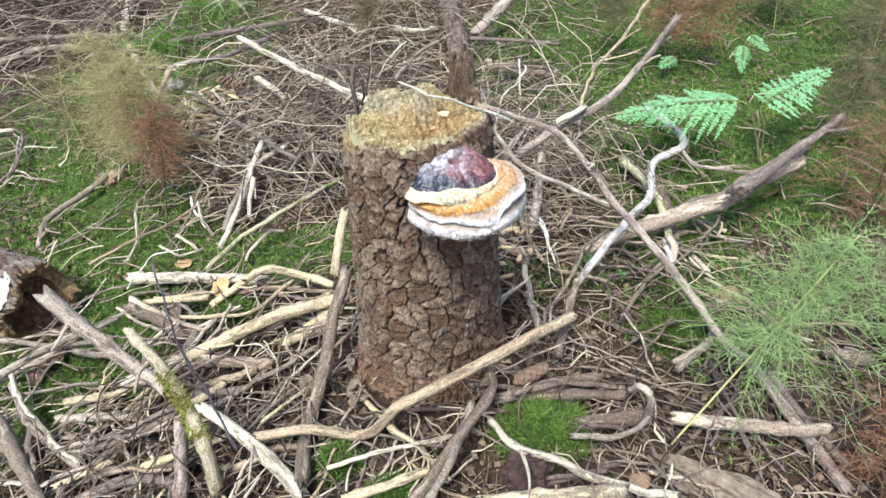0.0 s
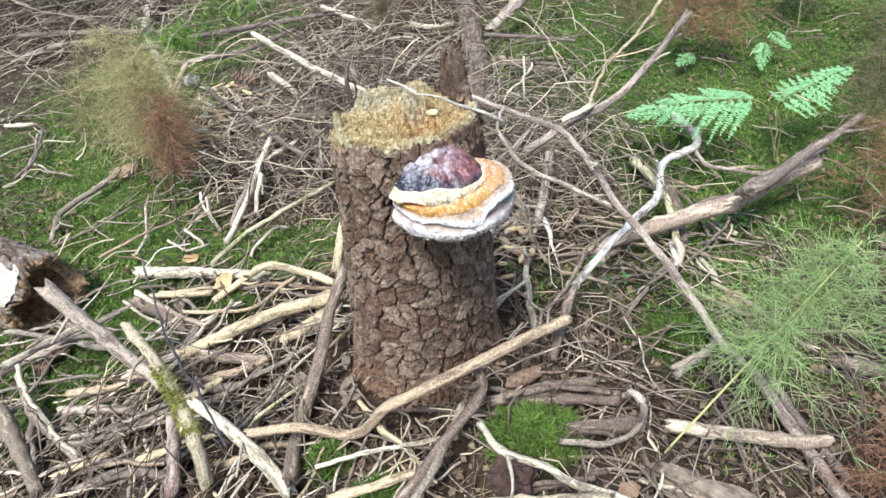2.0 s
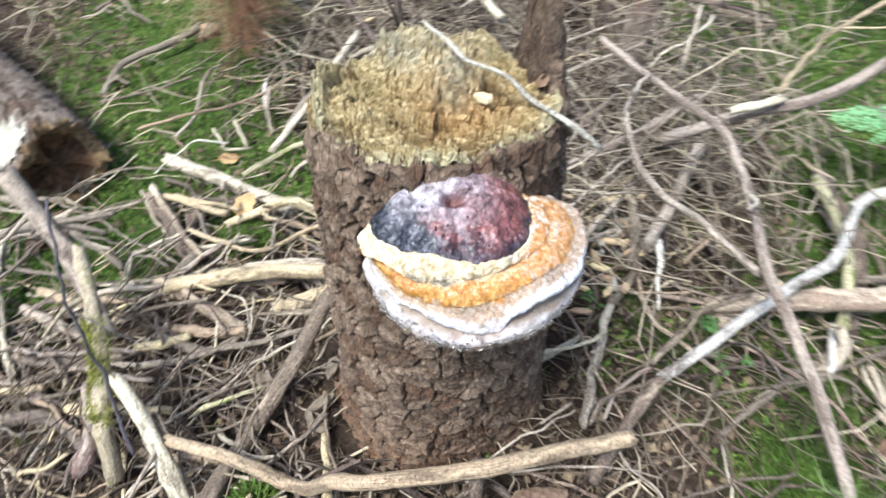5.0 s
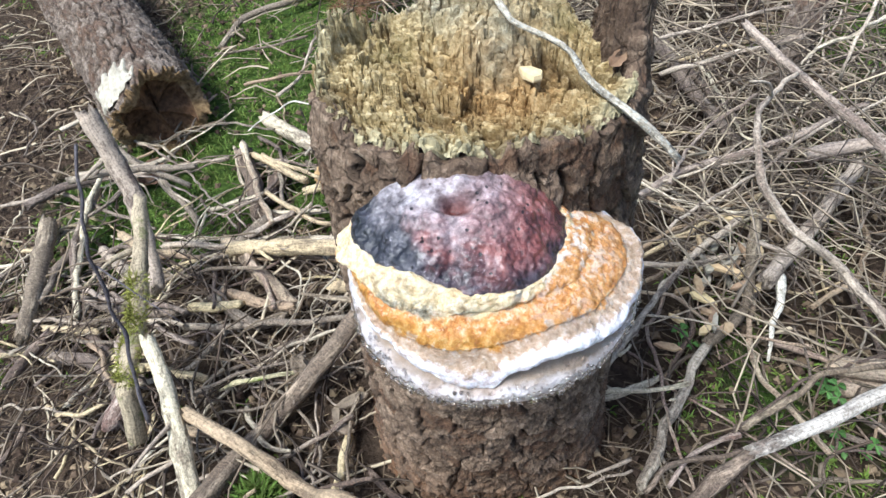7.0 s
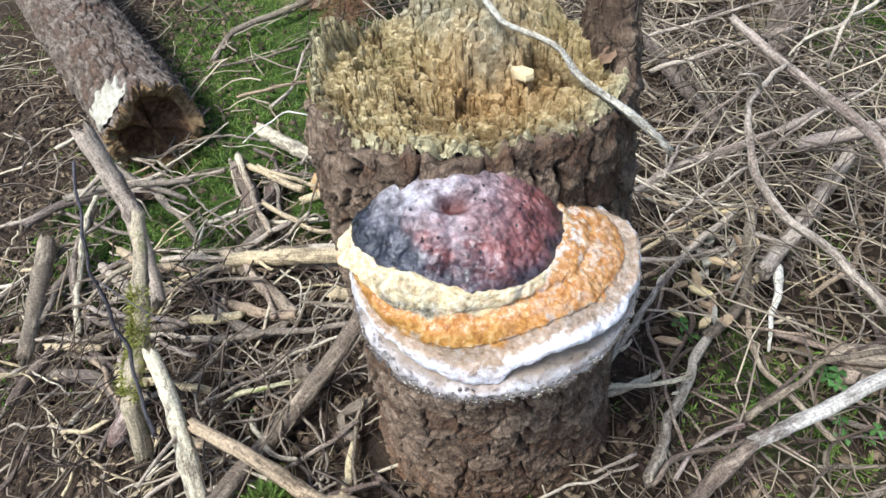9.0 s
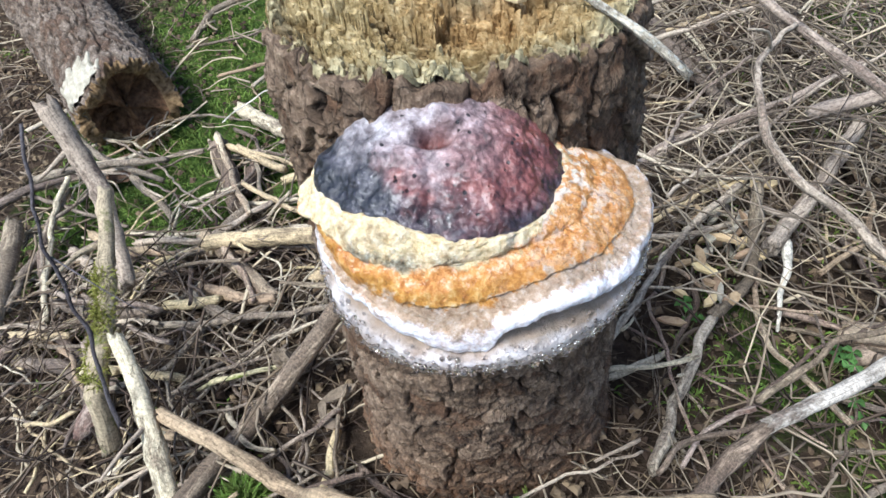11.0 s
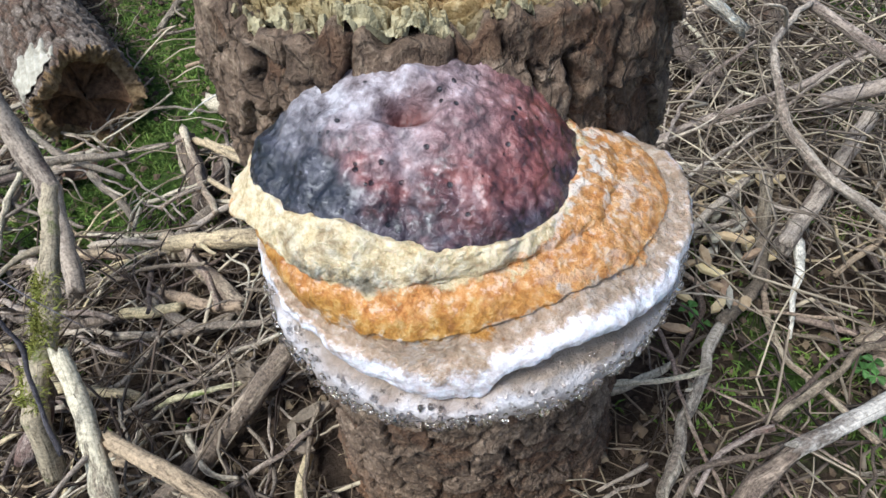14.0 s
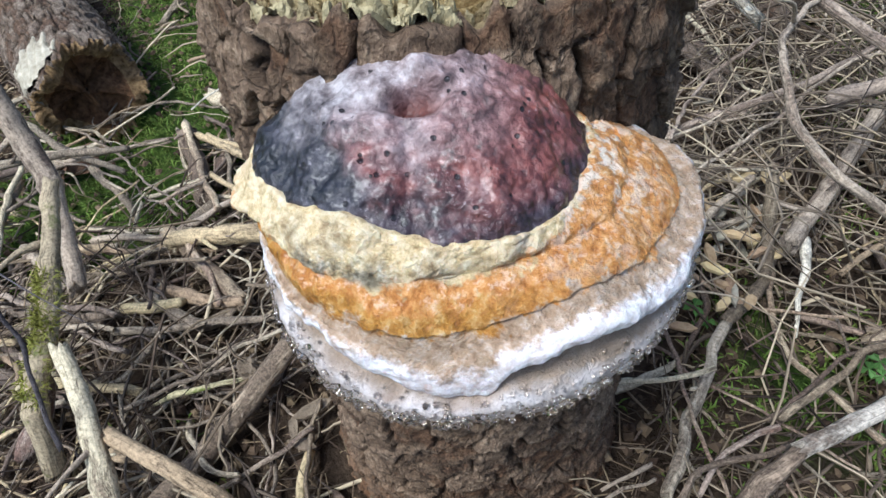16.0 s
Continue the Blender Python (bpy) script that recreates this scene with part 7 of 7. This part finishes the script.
for x, y, sx, sy, yaw in ((-0.155, -0.09, 0.05, 0.018, 60), (-0.17, -0.03, 0.045, 0.02, 100), (-0.14, -0.13, 0.03, 0.014, 20), (-0.16, -0.12, 0.03, 0.012, 130)):
    build_chip((x, y, float(land(x, y)) + 0.03), (sx, sy, 0.005), yaw, "bark_flake", "fallen ochre bark flake at the stump foot", GREYROT, int(yaw))


def lump(name, place, size, yaw, material, label, category, seed, jag=0.35):
    """A rough chunk of rotten wood: a noisy stretched ball with grain."""
    bm = bmesh.new()
    bmesh.ops.create_icosphere(bm, subdivisions=4, radius=1)
    off = Vector((seed * 3.1, seed * 1.7, 0))
    for v in bm.verts:
        p = v.co.copy()
        k = 1 + jag * noise.noise(p * 1.6 + off) + jag * 0.5 * noise.noise(Vector((p.x * 1.5, p.y * 7, p.z * 7)) + off) + 0.06 * noise.noise(p * 15 + off)
        v.co = Vector((p.x * size[0] * k, p.y * size[1] * k, p.z * size[2] * k))
    me = bpy.data.meshes.new(name)
    bm.to_mesh(me)
    bm.free()
    me.materials.append(material)
    ob = new(name, me)
    ob.matrix_basis = pose(*place, 0, 0, yaw)
    return tagged(ob, label, category)


lump("rotten_wood_chunk", (0.146, -0.33, 0.115), (0.034, 0.028, 0.042), 20, DARKROT, "dark brown crumbling rotten wood chunk on the litter", "rotten wood", 1, 0.5)
lump("rotten_log_piece", (0.46, -0.345, 0.065), (0.115, 0.035, 0.035), -33, GREYROT, "grey-tan weathered log piece sunk in the litter", "rotten wood", 2, 0.3)
lump("bark_chunk", (-0.245, -0.09, 0.02), (0.016, 0.010, 0.030), 15, GREYROT, "pinkish broken bark chunk beside a leaning stick", "bark", 3)
lump("stone", (-1.10, 2.45, -0.17), (0.05, 0.04, 0.02), 15, BAREWOOD, "pale flat stone on the moss", "stone", 4, 0.2)
lump("root_lump", (-1.06, 0.90, -0.165), (0.034, 0.022, 0.020), 40, CUTCHIP, "tan broken wood lump on the moss", "rotten wood", 5, 0.3)


def build_cone(place, yaw, tip, size, label):
    """A fallen pine cone: a core with spiralling scales, each scale a part."""
    thing = empty_thing("pine_cone", place, label, "pine cone")
    rot = Matrix.Rotation(radians(yaw), 3, "Z") @ Matrix.Rotation(radians(tip), 3, "Y")
    core = []
    cols = 10
    for i in range(8):
        t = i / 7
        r = size * 0.30 * math.sin(math.pi * (0.12 + 0.83 * t)) ** 0.8
        core += [rot @ Vector(((t - 0.5) * size * 1.7, math.cos(j * 6.283 / cols) * r * 0.7, math.sin(j * 6.283 / cols) * r * 0.7)) for j in range(cols)]
    link_mesh("core", [c[:] for c in core], grid_faces(8, cols, True), CONE, thing)
    # one scale: a thick wedge with a blunt raised tip
    sv = [(0, -0.10, 0), (0, 0.10, 0), (0.30, 0.16, 0.05), (0.30, -0.16, 0.05), (0.42, 0.09, 0.16), (0.42, -0.09, 0.16), (0.30, 0.14, 0.14), (0.30, -0.14, 0.14), (0, 0.08, 0.05), (0, -0.08, 0.05)]
    sf = [(0, 3, 2, 1), (3, 5, 4, 2), (5, 7, 6, 4), (7, 9, 8, 6), (0, 9, 7, 3), (3, 7, 5), (1, 2, 6, 8), (2, 4, 6), (0, 1, 8, 9)]
    me = bpy.data.meshes.new("scale")
    me.from_pydata(sv, [], sf)
    me.materials.append(CONE)
    for i in range(56):
        t = (i + 0.5) / 56
        a = i * 2.39996
        r = size * 0.24 * math.sin(math.pi * (0.12 + 0.83 * t)) ** 0.8
        d = Vector((0.45 + 0.5 * t, math.cos(a), math.sin(a))).normalized()
        ob = new("scale", me)
        ob.parent = thing
        x = d
        y = Vector((0, -math.sin(a), math.cos(a)))
        z = x.cross(y)
        m = Matrix((x, y, z)).transposed()
        o = Vector(((t - 0.5) * size * 1.6, math.cos(a) * r * 0.5, math.sin(a) * r * 0.5))
        k = size * (0.95 - 0.25 * abs(t - 0.4))
        ob.matrix_basis = Matrix.Translation(rot @ o) @ (rot @ m).to_4x4() @ Matrix.Diagonal((k, k, k, 1))
    return thing


build_cone((0.165, -0.145, 0.112), 25, -5, 0.036, "closed grey-brown pine cone lying on the litter by the stump")
build_cone((-0.765, 1.33, -0.055), -20, 0, 0.062, "open brown pine cone on the brushwood")


def build_leaf(place, size, yaw, tip, roll, material, label, lobes=5, seed=0):
    """A curled lobed dead leaf with a stalk."""
    rng = random.Random(seed)
    n, w = 15, 7
    v = []
    for i in range(n):
        t = i / (n - 1)
        width = (math.sin(math.pi * min(1, t * 0.96 + 0.02)) ** 0.7) * 0.42 * (0.72 + 0.28 * abs(math.sin(t * math.pi * lobes)))
        for j in range(w):
            s = j / (w - 1) * 2 - 1
            v.append(((t - 0.05) * size, s * width * size, size * (0.10 * s * s + 0.10 * math.sin(t * 4 + seed) + 0.03 * rng.uniform(-1, 1))))
    thing = empty_thing("fallen_leaf", place, label, "leaf")
    ob = link_mesh("blade", v, grid_faces(n, w), material, thing)
    mod = ob.modifiers.new("thickness", "SOLIDIFY")
    mod.thickness = 0.0006
    tv, tf, uv = tube([(-0.35 * size, 0, 0.0), (-0.1 * size, 0, 0.01 * size), (0.8 * size, 0, 0.02 * size)], size * 0.016, size * 0.006, 5, size / 10, 0, 0, seed)
    link_mesh("stalk", [q[:] for q in tv], tf, material, thing)
    thing.matrix_basis = pose(*place, roll, tip, yaw)
    return thing


build_leaf((-0.535, 0.255, -0.075), 0.05, 60, -35, 25, YELLOWLEAF, "upright yellow-brown lobed leaf caught among pale sticks", 3, 1)
build_leaf((-0.70, 0.42, -0.13), 0.045, 30, 0, 5, YELLOWLEAF, "small yellow leaf lying on the moss", 2, 2)
build_leaf((-0.90, 0.10, -0.145), 0.07, 100, -10, 10, DEADLEAF, "curled brown dead leaf on moss", 2, 3)
build_leaf((-0.93, 0.06, -0.15), 0.06, 60, -20, 10, DEADLEAF, "grey-brown dead leaf on moss", 2, 4)
build_leaf((0.60, 0.125, 0.015), 0.055, 10, -15, 10, DEADLEAF, "pale brown curled dead leaf on litter", 3, 5)
build_leaf((0.30, -0.345, 0.10), 0.035, 10, -10, 10, DEADLEAF, "brown dead leaf on the litter", 2, 6)
build_leaf((0.062, 0.03, 0.548), 0.014, 70, -30, 10, DEADLEAF, "tiny brown leaf scrap on the stump top", 2, 9)


# ---------------------------------------------------------------- ferns and plumes
def frond_mesh(length, width, pairs, seed, droop):
    """A fern frond along +x: leaflets in pairs on a stem, each cut again into small toothed lobes."""
    rng = random.Random(seed)
    v, f = [], []

    def spine(t):
        return Vector((length * t, 0.02 * length * math.sin(t * 5 + seed), -droop * length * t * t))

    for i in range(pairs):
        t = 0.04 + 0.95 * (i / pairs) ** 0.92
        for sgn in (-1, 1):
            reach = width * (1 - t) ** 0.85 * (0.72 + 0.28 * min(1, t * 9)) * rng.uniform(0.82, 1.12) + 0.004
            root = spine(t + rng.uniform(-0.008, 0.008))
            way = Vector((0.45 + 0.5 * t, sgn, rng.uniform(-0.35, 0.05))).normalized()
            side = Vector((1, -sgn * 0.45, rng.uniform(-0.2, 0.2))).normalized()
            lobes = max(4, int(reach / 0.0065))
            sag = rng.uniform(0.10, 0.38)
            wid = length / pairs * 0.80
            for q in range(lobes):
                s = (q + 0.2) / lobes
                tooth = wid * (1 - s) ** 0.6 * (0.55 + 0.45 * min(1, s * 5)) * rng.uniform(0.65, 1.1)
                c = root + way * reach * s + Vector((0, 0, -sag * reach * s * s))
                step = way * reach / lobes
                for e in (-1, 1):
                    tip = c + side * tooth * e + step * rng.uniform(0.5, 1.2) + Vector((0, 0, rng.uniform(-0.45, 0.1) * tooth))
                    mid = (c + tip) * 0.5
                    k = len(v)
                    v += [c - step * 0.1, c + step * 0.95, mid + step * 0.75, tip + step * 0.22, tip - step * 0.2, mid - step * 0.15]
                    f += [(k, k + 1, k + 2, k + 5) if e > 0 else (k + 5, k + 2, k + 1, k), (k + 5, k + 2, k + 3, k + 4) if e > 0 else (k + 4, k + 3, k + 2, k + 5)]
    return [q[:] for q in v], f


def build_fern(base, fronds, label):
    thing = empty_thing("fern", base, label, "fern")
    for i, (top, tip, width, pairs, droop) in enumerate(fronds):
        b, t0, t1 = Vector(base), Vector(top), Vector(tip)
        d = t1 - t0
        l = d.length
        v, f = frond_mesh(l, width, pairs, i + 3, droop)
        fr = link_mesh("frond", v, f, FERN, thing, smooth=False)
        x = d.normalized()
        y = Vector((0, 0, 1)).cross(x).normalized()
        y = y * math.cos(0.22) + x.cross(y) * math.sin(0.22) * (1 if y.y > 0 else -1)
        fr.matrix_basis = Matrix.Translation(t0 - b) @ Matrix((x, y, x.cross(y))).transposed().to_4x4()
        sv, sf, uv = tube([(0, 0, 0), tuple((t0 - b) * 0.5 + Vector((0.004, 0, 0.02))), tuple(t0 - b), tuple(t0 - b + d * 0.5)], 0.0024, 0.0012, 6, 0.02, 0, 0, i)
        link_mesh("stem", [q[:] for q in sv], sf, FERNSTEM, thing)
    return thing


build_fern((0.93, 0.725, -0.045), [((0.82, 0.715, 0.165), (0.50, 0.80, 0.120), 0.135, 17, 0.12), ((0.870, 0.705, 0.165), (1.11, 0.84, 0.205), 0.095, 15, 0.06)], "light green fern with two fronds over the moss")
build_fern((1.10, 1.35, -0.04), [((1.06, 1.30, 0.06), (1.03, 1.20, 0.02), 0.035, 11, 0.15), ((1.09, 1.34, 0.08), (1.13, 1.26, 0.06), 0.03, 10, 0.1)], "small pale green fern in the shade")
build_fern((0.86, 1.36, -0.05), [((0.84, 1.33, 0.01), (0.77, 1.26, 0.01), 0.035, 11, 0.1)], "small green fern behind a branch")


def build_plume(base, top, spread, material, stem_material, label, seed, whorls=16, fine=1.0, start=0.3, sway=1.0):
    """A feathery plant: a stem with whorls of arching branches, each set with hair-fine branchlets."""
    rng = random.Random(seed)
    b, t = Vector(base), Vector(top)
    d = t - b
    thing = empty_thing("feathery_plant", base, label, "plant")
    bend = Vector((rng.uniform(-0.1, 0.1), rng.uniform(-0.1, 0.1), 0.05)) * d.length * sway
    sv, sf, uv = tube([(0, 0, 0), tuple(d * 0.5 + bend), tuple(d)], 0.0022, 0.0010, 6, 0.02, 0.1, 0.2, seed)
    link_mesh("stem", [q[:] for q in sv], sf, stem_material, thing)
    v, f = [], []

    def hair(a, e, w):
        s = (e - a).cross(Vector((rng.uniform(-1, 1), rng.uniform(-1, 1), 0.6)))
        s = s.normalized() * w if s.length > 1e-9 else Vector((w, 0, 0))
        k = len(v)
        v.extend([a - s, a + s, e + s * 0.5, e - s * 0.5])
        f.append((k, k + 1, k + 2, k + 3))

    for i in range(whorls):
        s = start + (1 - start) * i / whorls
        c = d * s + bend * (4 * s * (1 - s))
        q = (s - start) / (1 - start)
        reach = spread * (0.45 + 0.75 * math.sin(math.pi * (0.12 + 0.83 * q)) ** 0.8 - 0.25 * q) * rng.uniform(0.6, 1.15)
        for j in range(9):
            if rng.random() < 0.3:
                continue
            a = j * 6.283 / 9 + rng.uniform(-0.5, 0.5)
            out = Vector((math.cos(a), math.sin(a), 0.45 + rng.uniform(-0.4, 0.45))) * rng.uniform(0.45, 1.1)
            prev = c
            n = 7
            for q in range(1, n + 1):
                u = q / n
                p = c + out * reach * u + Vector((0, 0, -0.55 * reach * u * u))
                hair(prev, p, 0.0006 * fine)
                if q < n:
                    for _ in range(4):
                        w = Vector((rng.uniform(-1, 1), rng.uniform(-1, 1), rng.uniform(-0.9, 0.5))) + out * 0.9
                        hair(p, p + w.normalized() * reach * rng.uniform(0.16, 0.34) * (1.1 - 0.5 * u), 0.00045 * fine)
                prev = p
    ob = link_mesh("plume", [q[:] for q in v], f, material, thing, smooth=False)
    return thing


build_plume((0.385, -0.27, 0.09), (0.612, -0.150, 0.428), 0.17, PLUMEGREEN, PLUMESTEM, "leaning feathery green plant with a yellow stem", 1, 22, 0.9, 0.46, 0.0)
build_plume((0.86, -0.10, 0.0), (0.92, -0.02, 0.30), 0.20, PLUMEGREEN, PLUMESTEM, "feathery green plant on the litter", 2, 24, 1.0, 0.15)
build_plume((0.72, -0.32, 0.02), (0.76, -0.26, 0.22), 0.13, PLUMERED, DARKSTEM, "rusty brown dried feathery plant", 3, 14, 1.0, 0.1)
build_plume((1.08, 0.42, -0.03), (1.05, 0.44, 0.26), 0.22, PLUMERED, DARKSTEM, "rusty brown dried feathery plant on moss", 4, 16, 1.2, 0.2)
build_plume((-0.79, 0.60, -0.165), (-0.81, 0.80, 0.16), 0.12, PLUMERED, DARKSTEM, "rusty and tan dried feathery plant on a dark stem", 5, 20, 1.2, 0.35)
build_plume((-0.88, 0.74, -0.165), (-0.93, 0.94, 0.20), 0.22, PLUMESTRAW, DARKSTEM, "straw-yellow feathery plant on a dark stem", 17, 32, 1.3, 0.30)
build_plume((-1.02, 0.92, -0.17), (-1.10, 1.12, 0.22), 0.22, PLUMESTRAW, PLUMESTEM, "yellowish tan feathery plant beside moss", 6, 30, 1.3, 0.2)
build_plume((-1.25, 1.10, -0.18), (-1.28, 1.22, 0.10), 0.15, PLUMETAN, PLUMESTEM, "green-tan feathery plant by fallen branches", 7, 14, 1.4, 0.2)
build_plume((0.933, 1.258, -0.05), (0.97, 1.40, 0.24), 0.15, PLUMERED, DARKSTEM, "rusty red feathery plant on a dark stem", 8, 16, 1.5, 0.35)
build_plume((0.80, 1.30, -0.05), (0.80, 1.42, 0.26), 0.14, PLUMERED, DARKSTEM, "reddish brown feathery plant on the moss", 9, 15, 1.5, 0.35)
build_plume((0.62, 1.34, -0.06), (0.62, 1.50, 0.28), 0.16, PLUMETAN, DARKSTEM, "tan feathery plant on a dark stem", 10, 15, 1.5, 0.4)
build_plume((1.35, 0.95, -0.01), (1.40, 1.10, 0.32), 0.24, PLUMETAN, DARKSTEM, "tan feathery plant at the clearing edge", 11, 16, 1.5, 0.3)
build_plume((1.55, 1.35, 0.0), (1.58, 1.45, 0.34), 0.24, PLUMETAN, PLUMESTEM, "green-tan feathery plant at the clearing edge", 12, 16, 1.6, 0.25)
build_plume((1.30, 1.60, -0.02), (1.32, 1.70, 0.34), 0.22, PLUMETAN, PLUMESTEM, "olive feathery plant at the back", 13, 16, 1.7, 0.25)
build_plume((-0.27, 1.62, -0.08), (-0.26, 1.75, 0.14), 0.12, PLUMETAN, DARKSTEM, "tan feathery plant in the brushwood", 14, 12, 1.5, 0.3)
build_plume((1.12, 0.78, -0.03), (1.16, 0.84, 0.24), 0.15, PLUMETAN, DARKSTEM, "tan wispy feathery plant behind the fern", 15, 12, 1.2, 0.3)
build_plume((-0.40, 2.05, -0.1), (-0.41, 2.2, 0.14), 0.14, PLUMERED, DARKSTEM, "brown feathery plant in the brushwood", 16, 12, 1.6, 0.3)


# ---------------------------------------------------------------- wood sorrel and pale stones
def build_sorrel(x, y, leaves, spread, label, seed):
    """A low plant of three-part leaves, each on a thin stalk."""
    rng = random.Random(seed)
    base = (x, y, float(land(x, y)))
    thing = empty_thing("wood_sorrel", base, label, "plant")
    for _ in range(leaves):
        a, d, h, size = rng.uniform(0, 6.283), spread * math.sqrt(rng.random()), rng.uniform(0.02, 0.045), rng.uniform(0.008, 0.014)
        top = Vector((math.cos(a) * d, math.sin(a) * d, h))
        sv, sf, uv = tube([(top.x * 0.4, top.y * 0.4, -0.004), tuple(top * 0.7), tuple(top)], 0.0006, 0.0005, 5, 0.01, 0, 0, seed)
        link_mesh("stalk", [q[:] for q in sv], sf, FERNSTEM, thing)
        v, f = [], []
        turn = rng.uniform(0, 6.283)
        for j in range(3):
            b = turn + j * 2.094
            out, side = Vector((math.cos(b), math.sin(b), 0)), Vector((-math.sin(b), math.cos(b), 0))
            k = len(v)
            v += [top, top + out * size * 0.55 + side * size * 0.48 - Vector((0, 0, 0.1 * size)), top + out * size + side * size * 0.42 - Vector((0, 0, 0.3 * size)), top + out * size * 0.86 + Vector((0, 0, 0.02 * size)),
                  top + out * size - side * size * 0.42 - Vector((0, 0, 0.3 * size)), top + out * size * 0.55 - side * size * 0.48 - Vector((0, 0, 0.1 * size))]
            f += [(k, k + 1, k + 2, k + 3), (k, k + 3, k + 4, k + 5)]
        ob = link_mesh("leaf", [q[:] for q in v], f, SORREL, thing, smooth=False)
        mod = ob.modifiers.new("thickness", "SOLIDIFY")
        mod.thickness = 0.0003
    return thing


SORREL = leafy_material("sorrel_leaf", (0.07, 0.16, 0.04), (0.16, 0.30, 0.08), 0.3, 0.02, 0.5, 0.4)
build_sorrel(0.690, 0.43, 22, 0.06, "light green wood sorrel under a fallen branch", 1)
build_sorrel(0.382, 0.20, 4, 0.03, "small wood sorrel on mossy litter", 2)
build_sorrel(0.344, 0.24, 4, 0.025, "small wood sorrel among dead twigs", 3)
build_sorrel(0.180, 0.22, 3, 0.025, "small wood sorrel beside the stump", 4)
lump("stone", (-1.047, 1.507, -0.15), (0.032, 0.028, 0.026), 10, BAREWOOD, "pale round stone beside a fallen branch", "stone", 6, 0.15)
lump("stone", (-0.926, 1.307, -0.145), (0.030, 0.026, 0.020), 60, GREYROT, "pinkish brown round stone among wood chips", "stone", 7, 0.15)
lump("stone", (-0.955, 1.33, -0.145), (0.024, 0.020, 0.020), 30, BAREWOOD, "small pale stone among wood chips", "stone", 8, 0.15)
